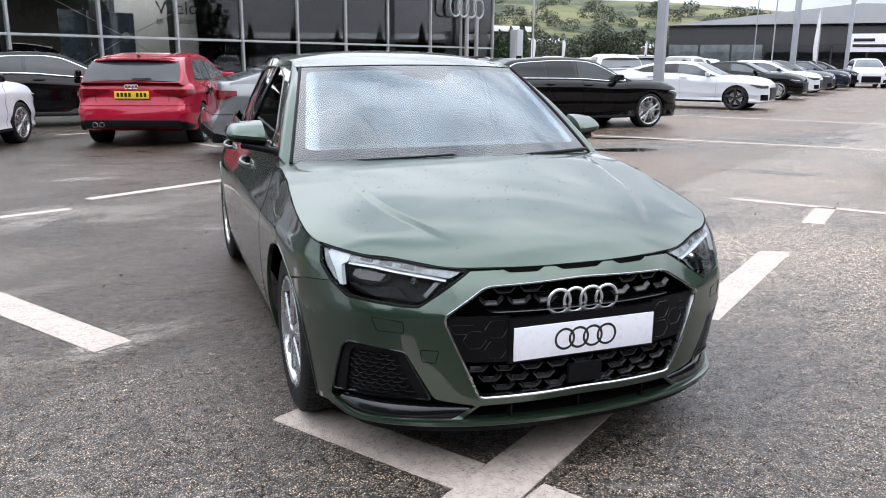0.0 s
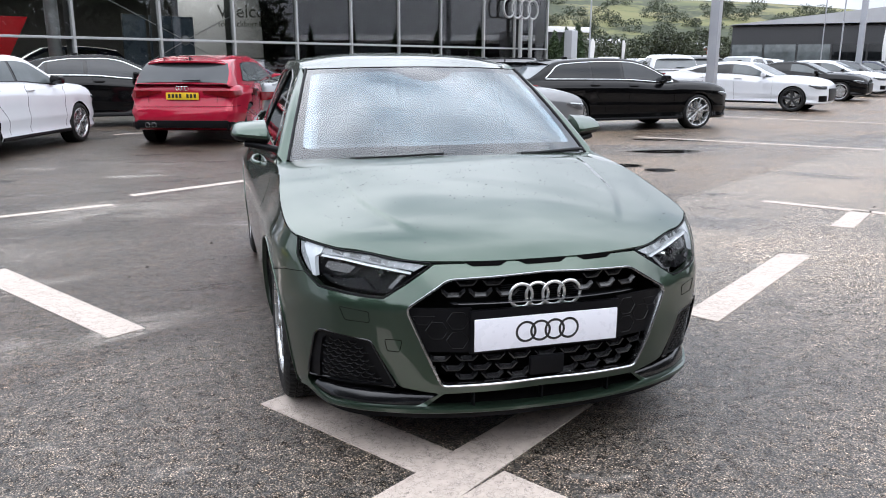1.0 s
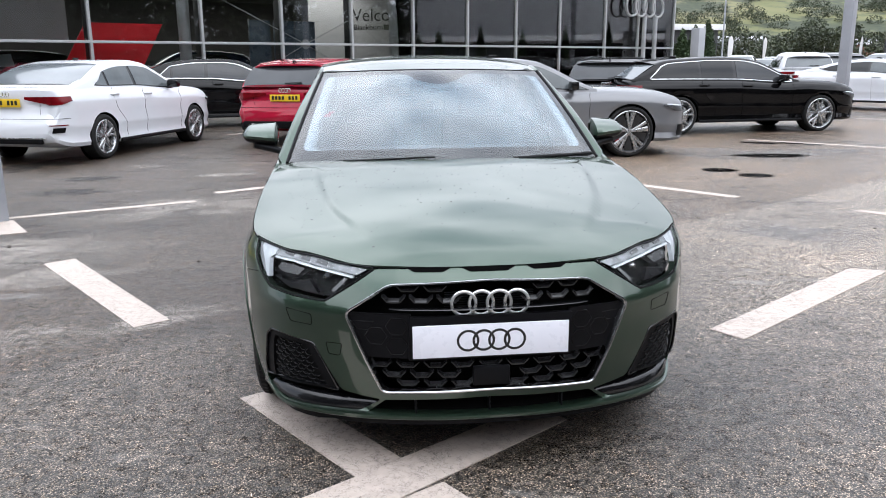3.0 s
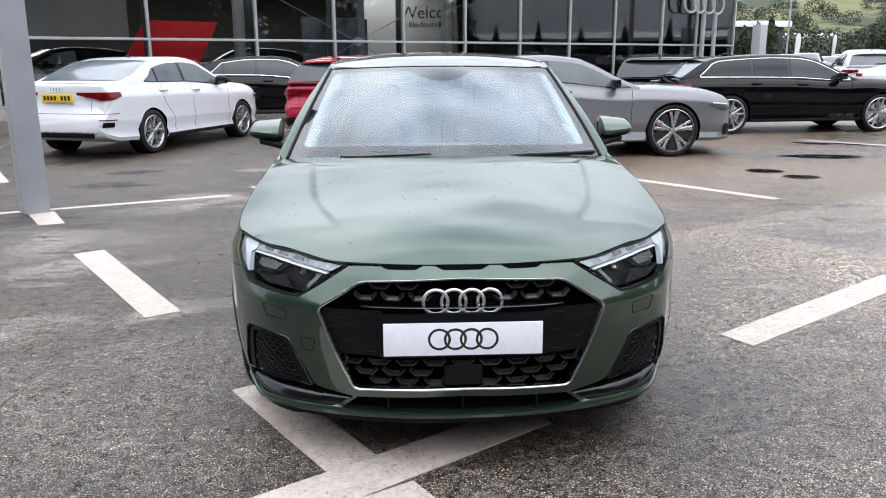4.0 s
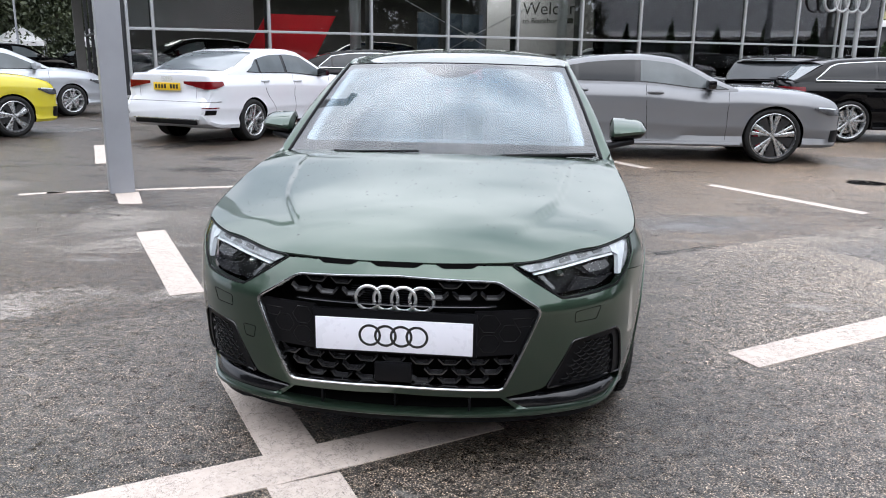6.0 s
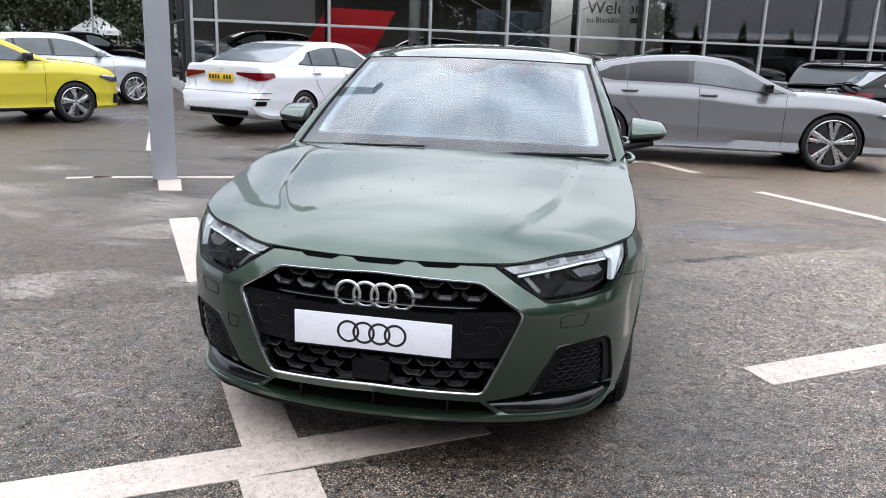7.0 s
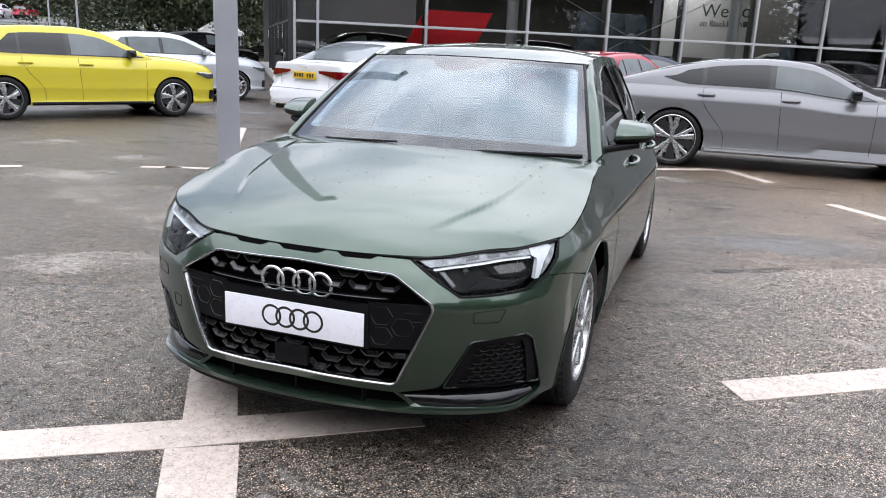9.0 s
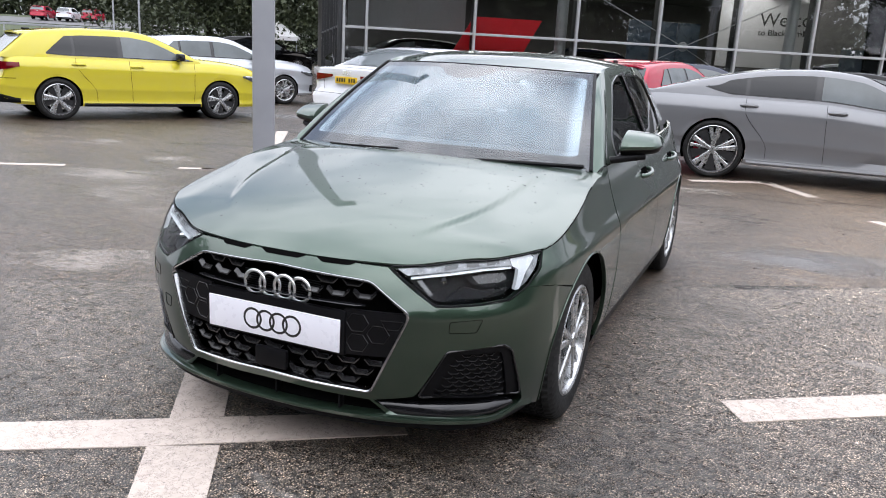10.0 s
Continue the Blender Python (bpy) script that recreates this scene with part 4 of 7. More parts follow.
for k in range(420):
    x, y = rng.uniform(-0.70, 0.70), 0.16 + 1.0 * rng.uniform(0, 1) ** 0.6
    if y > 0.97 + 0.3 * x * x or y < 0.12 + 0.45 * x * x:
        continue
    r = rng.uniform(0.0012, 0.0030) * (1.5 if rng.uniform() > 0.9 else 1)
    c = np.array(hood(x, y, 0.0))
    n = 7
    ring = [hood(x + r * rng.uniform(0.7, 1.5) * math.cos(2 * math.pi * i / n), y + r * math.sin(2 * math.pi * i / n), 0.0002) for i in range(n)]
    drops.append((ring + [tuple(c + (0, 0, r * 0.45))], [(i, (i + 1) % n, n) for i in range(n)]))
DROP = plain("rain_bead", (0.03, 0.035, 0.035), 0.08)
tagged(put("rain_beads", mesh_of(*join(*drops), DROP), HERO), kind="stuff")
# unseen dark pan and tray that keep daylight from under the car
put("floor_pan", bm_mesh(box_bm((1.40, 3.2, 0.04), (0, 2.05, 0.19), 0.01), DARK), HERO)
tray = [body(q, 0.19, -0.05)[:2] for q in np.linspace(-0.92, 0.92, 25)] + [(0.70, 0.62), (-0.70, 0.62)]
put("undertray", mesh_of([(x, y, z) for z in (0.200, 0.186) for x, y in tray], [tuple(range(27)), tuple(range(27, 54))[::-1]] + [(i, (i + 1) % 27, 27 + (i + 1) % 27, 27 + i) for i in range(27)], DARK, flat=True), HERO)
# unseen dark blockers added inside so that the panel gaps stay black
put("bay_blocker", bm_mesh(box_bm((1.10, 0.75, 0.40), (0, 0.60, 0.42), 0.05), DARK), HERO)
both("bay_side_blocker", sheet([(0.90, 0.2), (0.90, 0.66), (1.1, 0.745), (1.9, 0.87), (1.9, 0.2)], lambda u, v, o=0: body(u, v, o - 0.06), step=0.08, flange=0), DARK, HERO)
put("bonnet_blocker", mesh_of(*sheet(mirrored([(0, 0.12), (0.36, 0.15), (0.70, 0.40), (0.74, 1.05), (0.5, 1.12), (0, 1.0)]), lambda u, v, o=0: hood(u, v, o - 0.03), step=0.08, flange=0), DARK), HERO)
put("cowl", mesh_of(*sheet(mirrored([(0, 0.97), (0.264, 1.0), (0.527, 1.11), (0.70, 1.22), (0.735, 1.30), (0.5, 1.17), (0, 1.06)]), lambda u, v, o=0: hood(u, v, o - 0.022), step=0.06, flange=0.02), BLACK_PLASTIC), HERO)

# wheels
for ax in (AX_F, AX_R):
    for m in (1, -1):
        wheel_parts(HERO, pose(m * 0.836, ax, AX_Z, 0, 0, 0 if m == 1 else 180), AX_Z, 0.212, 0.205, "double", ALLOY, blocks=True)


# door mirrors
def mirror_shell(cap):
    """A wedge that is tall and blunt inboard and tapers outboard; cap: the painted upper part, else the black foot."""
    n, rows = 24, []
    for k in range(15):
        t = k / 14
        q = min(1.0, (t / 0.05 + 0.62) if t < 0.02 else 1.0) * math.sqrt(max(0.02, 1 - max(0.0, (t - 0.74) / 0.262) ** 2.4))
        x, y = 0.792 + 0.176 * t, 1.535 + 0.045 * t
        mid = 1.003 + 0.014 * t
        hy, up, dn = (0.074 - 0.012 * t) * q, (0.068 - 0.026 * t ** 1.3) * q, (0.045 - 0.010 * t) * q
        ring = []
        for j in range(n):
            a = 2 * math.pi * j / n
            c, d = math.cos(a), math.sin(a)
            ring.append((x, y - hy * math.copysign(abs(c) ** (1.0 if c > 0 else 0.35), c) + 0.066 * max(d, 0.0) * (c > 0), mid + (up if d > 0 else dn) * math.copysign(abs(d) ** 0.8, d)))
        rows.append(ring)
    verts = [p for r in rows for p in r]
    faces = []
    for i in range(14):
        for j in range(n):
            a, b = i * n + j, i * n + (j + 1) % n
            upper = j < n // 2 + 1 or j >= n - 1
            if upper == cap:
                faces.append((a, b, b + n, a + n))
    if cap:
        faces += [tuple(range(n))[::-1], tuple(14 * n + j for j in range(n))]
    return facing((verts, faces), (0, 0, 1 if cap else -1))


for m in (1, -1):
    g = (lambda q: q) if m == 1 else flip
    mir = put("door_mirror", mesh_of(*g(mirror_shell(True)), GREEN, sharp=50), HERO, None, "green door mirror on a black foot")
    put("mirror_base", mesh_of(*g(mirror_shell(False)), BLACK_PLASTIC, sharp=50), mir)
    put("mirror_arm", mesh_of(*g(join(tube([(0.738, 1.43, 0.940), (0.775, 1.46, 0.945), (0.83, 1.50, 0.955), (0.90, 1.54, 0.966)], 0.017, n=10), tube([(0.742, 1.39, 0.936), (0.742, 1.52, 0.942)], 0.015, n=8))), BLACK_PLASTIC), mir)
    put("mirror_indicator", mesh_of(*g(tube([(0.905, 1.510, 0.994), (0.945, 1.540, 1.000), (0.964, 1.58, 1.005)], 0.0045, n=8)), LAMP_CLEAR), mir)
    put("mirror_glass", mesh_of(*g(facing(skin([[(0.805, 1.612, 0.965), (0.88, 1.624, 0.972), (0.94, 1.634, 0.985)], [(0.805, 1.612, 1.055), (0.88, 1.624, 1.05), (0.94, 1.634, 1.03)]], 8, 3), (0, 1, 0))), CHROME), mir)

# wipers
for us, r in (((-0.62, -0.45, -0.28, -0.10), 0.0045), ((0.42, 0.60, 0.80, 0.96), 0.0085)):
    w = put("wiper", mesh_of(*tube([screen(u, -0.012 + 0.024 * k / 3, 0.014) for k, u in enumerate(us)], r, n=8), BLACK_PLASTIC), HERO)
    put("wiper_blade", mesh_of(*tube([screen(u - 0.03, 0.004 + 0.004 * k, 0.008) for k, u in enumerate(us)], 0.0030, n=6), RUBBER), w)

# cabin
put("dashboard", mesh_of(*facing(skin([[(-0.66, 1.28, 0.90), (0, 1.10, 0.91), (0.66, 1.28, 0.90)], [(-0.66, 1.55, 0.95), (0, 1.50, 0.955), (0.66, 1.55, 0.95)], [(-0.66, 1.72, 0.86), (0, 1.70, 0.84), (0.66, 1.72, 0.86)], [(-0.66, 1.74, 0.55), (0, 1.72, 0.5), (0.66, 1.74, 0.55)]], 14, 5), (0, -0.2, 1)), TRIM), HERO)
STEER = ring_mesh(0.185, 0.015, 40, 8)
wheel_ob = put("steering_wheel", mesh_of(*STEER, TRIM), HERO, pose(-0.36, 1.80, 0.93, -25, 0, 0))
put("wheel_hub", bm_mesh(box_bm((0.34, 0.03, 0.09), (0, -0.01, -0.01), 0.012), TRIM), wheel_ob)


SEAT = plain("seat_cloth", (0.10, 0.103, 0.108), 0.9, 0, 0.15, 20)


def seat(x, y, wide=0.5, tall=0.62):
    back = put("seat", bm_mesh(box_bm((wide, 0.16, tall), (0, 0, 0), 0.06, turn=Matrix.Rotation(radians(-14), 4, "X")), SEAT), HERO, pose(x, y, 0.72))
    put("cushion", bm_mesh(box_bm((wide, 0.5, 0.16), (0, -0.26, -0.28), 0.06), TRIM), back)
    put("headrest", bm_mesh(box_bm((0.27, 0.11, 0.19), (0, 0.10, tall / 2 + 0.10), 0.05), SEAT), back)


seat(-0.36, 2.33), seat(0.36, 2.33), seat(-0.36, 3.15, 0.6, 0.55), seat(0.36, 3.15, 0.6, 0.55)
put("headliner", mesh_of(*sheet([(-0.97, 0.02), (0.97, 0.02), (0.97, 0.98), (-0.97, 0.98)], lambda u, v, o=0: roof(u, v, o - 0.03), step=0.1, flange=0.0), SEAT), HERO)
put("rear_view_mirror", bm_mesh(box_bm((0.24, 0.035, 0.07), (0, 1.76, 1.235), 0.02), BLACK_PLASTIC), HERO)
put("camera_pod", mesh_of(*facing(skin([[screen(-0.14, 0.95, -0.012), screen(0, 0.955, -0.012), screen(0.14, 0.95, -0.012)], [screen(-0.11, 0.85, -0.03), screen(0, 0.84, -0.035), screen(0.11, 0.85, -0.03)], [screen(-0.06, 0.77, -0.012), screen(0, 0.76, -0.012), screen(0.06, 0.77, -0.012)]], 8, 4), (0, -1, 1)), BLACK_PLASTIC), HERO)
put("aerial", mesh_of(*facing(skin([[(0, 3.35, 1.35), (0, 3.5, 1.40), (0, 3.56, 1.40)], [(0.02, 3.35, 1.35), (0.025, 3.5, 1.34), (0.02, 3.58, 1.33)]], 6, 3), (1, 0, 0)), BLACK_GLOSS), HERO)

# ---- parked cars ----
SHAPES = {
    # wheelbase, front and rear overhang, width, height, tyre radius
    "saloon": (2.636, 0.86, 1.0, 1.816, 1.43, 0.325),
    "hatch": (2.636, 0.87, 0.84, 1.816, 1.44, 0.325),
    "estate": (2.925, 0.92, 1.09, 1.886, 1.47, 0.35),
    "fastback": (2.93, 0.95, 1.13, 1.95, 1.42, 0.365),
    "coupe": (2.82, 0.86, 1.05, 1.846, 1.38, 0.34),
    "limousine": (3.0, 0.98, 1.19, 1.945, 1.48, 0.36),
    "suv": (2.68, 0.87, 0.95, 1.85, 1.61, 0.35),
}


def cut(verts, faces, mat, holes):
    """The closed shell with round wheel arches cut through it."""
    ob = new("cut", mesh_of(verts, faces, mat))
    bm = bmesh.new()
    bm.from_mesh(ob.data)
    bmesh.ops.remove_doubles(bm, verts=bm.verts[:], dist=0.0005)
    bmesh.ops.recalc_face_normals(bm, faces=bm.faces[:])
    bm.to_mesh(ob.data)
    bm.free()
    tools = []
    for y, z, r in holes:
        v, f = lathe([(0.0001, -1.3), (r, -1.3), (r, 1.3), (0.0001, 1.3)], 40)
        t = new("tool", mesh_of(moved((v, f), Matrix.Translation((0, y, z)))[0], f, DARK, flat=True))
        bm = bmesh.new()
        bm.from_mesh(t.data)
        bmesh.ops.remove_doubles(bm, verts=bm.verts[:], dist=0.001)
        bmesh.ops.recalc_face_normals(bm, faces=bm.faces[:])
        bm.to_mesh(t.data)
        bm.free()
        md = ob.modifiers.new("cut", "BOOLEAN")
        md.operation, md.solver, md.object = "DIFFERENCE", "EXACT", t
        md.material_mode = "TRANSFER"
        tools.append(t)
    me = bpy.data.meshes.new_from_object(ob.evaluated_get(bpy.context.evaluated_depsgraph_get()))
    for t in (ob, *tools):
        old = t.data
        bpy.data.objects.remove(t)
        bpy.data.meshes.remove(old)
    me.polygons.foreach_set("use_smooth", [True] * len(me.polygons))
    me.set_sharp_from_angle(angle=radians(35))
    return me


ROOFS = {
    # the roof's outline from tail to windscreen: along, height
    "hatch": [(-2.10, 0.985), (-1.99, 1.09), (-1.84, 1.225), (-1.71, 1.325), (-1.58, 1.362), (-1.30, 1.398), (-0.8, 1.435), (-0.25, 1.44), (0.12, 1.395), (0.40, 1.29), (0.72, 1.13), (0.98, 0.985)],
    "suv": [(-2.20, 1.08), (-2.10, 1.28), (-2.0, 1.46), (-1.8, 1.53), (-1.4, 1.575), (-0.7, 1.61), (-0.2, 1.60), (0.15, 1.55), (0.45, 1.42), (0.76, 1.24), (1.0, 1.06)],
    "saloon": [(-1.86, 1.04), (-1.55, 1.16), (-1.25, 1.285), (-1.0, 1.365), (-0.6, 1.42), (-0.2, 1.43), (0.15, 1.40), (0.42, 1.29), (0.72, 1.14), (1.0, 0.99)],
    "limousine": [(-2.0, 1.06), (-1.7, 1.18), (-1.35, 1.31), (-1.0, 1.40), (-0.5, 1.455), (-0.05, 1.46), (0.3, 1.42), (0.6, 1.30), (0.9, 1.15), (1.2, 1.0)],
    "estate": [(-2.40, 1.02), (-2.20, 1.14), (-1.98, 1.27), (-1.72, 1.365), (-1.2, 1.405), (-0.7, 1.425), (-0.2, 1.415), (0.12, 1.37), (0.42, 1.25), (0.72, 1.10), (1.0, 0.98)],
    "fastback": [(-2.35, 1.05), (-1.95, 1.17), (-1.4, 1.305), (-0.87, 1.39), (-0.36, 1.415), (0.10, 1.375), (0.35, 1.285), (0.65, 1.13), (0.98, 0.975)],
    "coupe": [(-2.15, 1.03), (-1.8, 1.13), (-1.35, 1.255), (-0.85, 1.345), (-0.35, 1.375), (0.10, 1.335), (0.38, 1.23), (0.66, 1.09), (0.95, 0.96)],
}


def parked(name, shape, mat, at, label, wheels="double", alloy=ALLOY, chrome=False, plate=None, group="", rear_glass=REAR_GLASS_SKY, second=None, caliper=None, side_glass=LIGHT_GLASS, clear=False, far=False):
    wb, fo, ro, W, H, R = SHAPES[shape]
    car = thing(name, at, label, "car", group)
    hw, yf, yr = W / 2, wb / 2 + fo, -(wb / 2 + ro)
    line = ROOFS[shape]
    r0, w0 = line[0][0], line[-1][0]
    zr = curve1(line)
    tail, cowl_z = line[0][1], line[-1][1]
    low = 0.20 if shape != "suv" else 0.25
    square = shape in ("hatch", "estate", "suv")
    # height of the shoulder and of the lids, along the car
    top = curve1([(yr, 0.60), (yr + 0.02, 0.80), (yr + 0.05, tail - 0.05), (yr + 0.14, tail - 0.005), (yr + 0.5, tail + 0.005), (-0.35, tail - 0.01), (0.75, cowl_z - 0.025), (w0 + 0.02, cowl_z - 0.01),
                  (yf - 0.62, cowl_z - 0.045), (yf - 0.28, cowl_z - 0.105), (yf - 0.12, cowl_z - 0.165), (yf - 0.03, cowl_z - 0.26), (yf, cowl_z - 0.42)])
    wide = curve1([(yr, 0.80), (yr + 0.03, 0.87), (yr + 0.12, 0.94), (yr + 0.32, 0.985), (-wb / 2, 1.0), (-0.2, 0.985), (wb / 2 - 0.1, 1.0), (yf - 0.55, 0.985), (yf - 0.30, 0.93), (yf - 0.13, 0.84), (yf - 0.04, 0.72), (yf, 0.60)])
    floor_z = curve1([(yr, 0.42), (yr + 0.04, 0.31), (yr + 0.3, low + 0.03), (-wb / 2 + 0.4, low), (yf - 0.3, low), (yf - 0.06, 0.22), (yf, 0.32)])

    def half(y):
        w, t, b = hw * wide(y), top(y), floor_z(y)
        h = t - b
        lid = 0.03 * smooth((y - w0 + 0.1) / 0.3) + 0.012
        return [(0, b), (w * 0.75, b), (w * 0.95, b + 0.02), (w * 0.978, b + 0.09 * h), (w * 0.952, b + 0.20 * h), (w * 0.992, b + 0.34 * h), (w * 0.994, b + 0.40 * h), (w * 0.972, b + 0.60 * h), (w * 1.0, b + 0.76 * h), (w * 0.986, b + 0.81 * h),
                (w * 0.952, b + 0.90 * h), (w * 0.915, b + 0.96 * h), (w * 0.84, t), (w * 0.45, t + lid * 0.85), (0, t + lid)]

    step_back = 0.075 if square else 0.095

    def warp(y, z):
        """The tail above the bumper stands back from it; a lip juts out at the deck's edge."""
        near = 1 - smooth((y - yr) / 0.42)
        return y + near * (step_back * smooth((z - 0.58) / 0.07) - (0 if square else 0.05 * smooth((z - tail + 0.07) / 0.06)))

    def side_x(y, z):
        pts = half(y)[2:11]
        return float(np.interp(z, [q[1] for q in pts], [q[0] for q in pts]))

    ends = (0, 0.01, 0.02, 0.035, 0.055, 0.085, 0.13, 0.19, 0.27, 0.36)
    ys = sorted(set([yr + e for e in ends] + [yf - e for e in ends] + list(np.linspace(yr + 0.46, yf - 0.46, 24))))
    verts, k = [], 0
    for y in ys:
        hp = half(y)
        row = [(x, warp(y, z), z) for x, z in hp] + [(-x, warp(y, z), z) for x, z in hp[-2:0:-1]]
        k = len(row)
        verts += row
    faces = []
    for i in range(len(ys) - 1):
        for j in range(k):
            faces.append((i * k + j, i * k + (j + 1) % k, (i + 1) * k + (j + 1) % k, (i + 1) * k + j))
    faces += [tuple(range(k)), tuple((len(ys) - 1) * k + j for j in range(k))[::-1]]
    put("car_body", cut(verts, faces, [mat, DARK], [(wb / 2, R, R + 0.03), (-wb / 2, R, R + 0.03)]), car)

    # cabin
    base_w = lambda y: hw * wide(min(max(y, yr + 0.07), 0.9)) * 0.905
    base_z = lambda y: top(min(max(y, yr + 0.14), w0)) - 0.03

    def cabin_x(y, z):
        d = max(0, z - base_z(y))
        return base_w(y) - 0.30 * d - 0.32 * d * d

    def hoop(y):
        b = base_z(y)
        t = max(zr(y), b + 0.004)
        e = t - min(0.06, (t - b) * 0.3)
        x1 = cabin_x(y, e)
        return [(cabin_x(y, b + (e - b) * q), b + (e - b) * q) for q in (0, 0.35, 0.7, 1)] + [(x1 - 0.022, e + (t - e) * 0.5), (x1 - 0.075, e + (t - e) * 0.82), (x1 * 0.6, t - 0.003), (0, t)]

    cy = list(np.linspace(r0, w0, 36))
    verts = []
    for y in cy:
        hp = hoop(y)
        verts += [(x, y, z) for x, z in hp] + [(-x, y, z) for x, z in hp[-2::-1]]
    put("roof", mesh_of(*facing((verts, grid_faces(len(cy), 15)), (0, 0, 1)), mat), car)

    # side windows between pillars
    rail = {"hatch": 0.115, "suv": 0.12, "saloon": 0.098, "limousine": 0.095}.get(shape, 0.085)
    zb = lambda y: base_z(y) + (0.058 if shape in ("hatch", "suv") else 0.045)
    zt = lambda y: zr(y) - rail
    stop = (-1.42 if shape == "hatch" else -1.55 if shape == "suv" else -2.05 if shape == "estate" else -1.62 if shape in ("fastback", "coupe") else -1.34)
    doors = (-1.12 if shape in ("fastback", "coupe") else -1.02)
    spans = [(0.80, -0.30), (-0.375, doors), (doors - 0.05, stop)]

    def side_pane(a, b, lift=0.006, low_lift=0.0):
        rows = []
        for y in np.linspace(a, b, 16):
            shut = min(1.0, max(0.0, (y - stop) / 0.26)) ** 0.8
            z0 = zb(y) + low_lift + (1 - shut) * (0.075 if shape in ("fastback", "coupe") else 0.012)
            z1 = max(z0 + 0.004, z0 + (zt(y) - z0) * (0.10 + 0.90 * shut))
            rows.append([(cabin_x(y, z) + lift, y, z + lift * 0.3) for z in np.linspace(z0, z1, 6)])
        return facing(([q for r in rows for q in r], grid_faces(len(rows), 6)), (1, 0, 0))

    both("window_surround", side_pane(0.86, stop - 0.03, 0.003, -0.012), BLACK_GLOSS, car)
    for n_i, (a, b) in enumerate(spans):
        both("side_window", side_pane(a, b, 0.008), side_glass if n_i == 0 or clear else TINT, car)
    ys2 = np.linspace(0.84, stop, 26)
    edge_z = lambda y: zb(y) + (zt(y) + 0.012 - zb(y)) * (1.0 if y > stop + 0.26 else max(0.0, (y - stop) / 0.26) ** 0.8)
    arc = [(cabin_x(y, edge_z(y)) + 0.006, y, edge_z(y)) for y in ys2]
    sill_line = [(cabin_x(y, zb(y) - 0.018) + 0.006, y, zb(y) - 0.018) for y in ys2]
    if chrome:
        both("window_trim", join(tube(sill_line, 0.011, n=6), tube(arc + [sill_line[-1]], 0.011, n=6)), CHROME, car)

    # windscreen and rear window
    rear_to = {"hatch": -1.73, "suv": -2.02, "estate": -1.90}.get(shape, line[3][0] + 0.02)
    rear_from = r0 + (0.02 if square else 0.12)
    for nm, ya, yb, mt in (("windscreen", w0 - 0.07, 0.20, LIGHT_GLASS), ("rear_window", rear_from, rear_to, rear_glass)):
        rows = []
        for y in np.linspace(ya, yb, 10):
            xe = cabin_x(y, max(base_z(y), zr(y) - 0.05)) - (0.06 if nm == "windscreen" or not square else 0.035)
            rows.append([(q * xe, y + (0.012 if nm == "windscreen" else -0.012), zr(y) + 0.008 - 0.022 * abs(q) ** 4) for q in np.linspace(-1, 1, 11)])
        put(nm, mesh_of(*facing(([q for r in rows for q in r], grid_faces(len(rows), 11)), (0, 0, 1)), mt), car)
    if square:
        wing = []
        for y, lift, thick in ((rear_to + 0.16, 0.004, 0.004), (rear_to + 0.02, 0.012, 0.03), (rear_to - 0.11, 0.004, 0.022)):
            xe = cabin_x(rear_to + 0.10, zr(rear_to + 0.10) - 0.06) - 0.05
            z = zr(rear_to + 0.10) - 0.10 * (rear_to + 0.10 - y) + lift
            wing.append([(q * xe * (1 - 0.05 * (rear_to + 0.16 - y)), y + 0.06 * abs(q) ** 3, z - 0.035 * abs(q) ** 5 - d) for d in (0, thick) for q in np.linspace(-1, 1, 11)])
        loop = [r[:11] for r in wing] + [r[11:] for r in wing[::-1]]
        put("spoiler", mesh_of(*facing(([q for r in loop for q in r], grid_faces(len(loop), 11)), (0, -0.2, 0.01)), mat), car)
        put("rear_wiper", mesh_of(*tube([(0.02, r0 + 0.0, zr(r0 + 0.03) + 0.02), (0.30, r0 + 0.02, zr(r0 + 0.03) + 0.028)], 0.010, n=6), BLACK_PLASTIC), car)

    def wrap(ya, yb, za, zc, lift=0.010, n=10):
        rows = []
        for y in np.linspace(ya, yb, n):
            q = smooth((abs(y) - (abs(yr if y < 0 else yf) - 0.16)) / 0.16)
            rows.append([(side_x(y, z) + lift, warp(y, z) + math.copysign(lift * q, y), z) for z in np.linspace(za(y) if callable(za) else za, zc(y) if callable(zc) else zc, 5)])
        return facing(([q for r in rows for q in r], grid_faces(n, 5)), (1, 0, 0))

    # shut lines and handles
    for y, dz, z0 in ((0.86, -0.02, 0.30), (-0.22, 0.06, 0.30), (doors - 0.02, -0.45, 0.30)):
        path = []
        for z in np.linspace(z0, top(y) - 0.02, 12):
            yy = y - dz * (z - 0.95)
            if dz < -0.2:
                yy = y + 0.30 * (1 - smooth((z - 0.40) / 0.5))
            path.append((side_x(yy, z) + 0.0015, yy, z))
        both("shut_line", tube(path, 0.0026, n=5), DARK, car)
    for y in (-0.10, doors + 0.02):
        z = top(y) - 0.115
        x = side_x(y, z)
        both("door_handle", tube([(x - 0.004, y + 0.10, z), (x + 0.022, y + 0.075, z + 0.004), (x + 0.026, y, z + 0.006), (x + 0.022, y - 0.075, z + 0.004), (x - 0.004, y - 0.10, z)], 0.0155, n=8), mat, car)
    both("sill", tube([(side_x(y, 0.27) - 0.012, y, 0.245) for y in np.linspace(-wb / 2 + R + 0.05, wb / 2 - R - 0.05, 8)], 0.03, n=8), mat if shape == "fastback" else BLACK_PLASTIC, car)
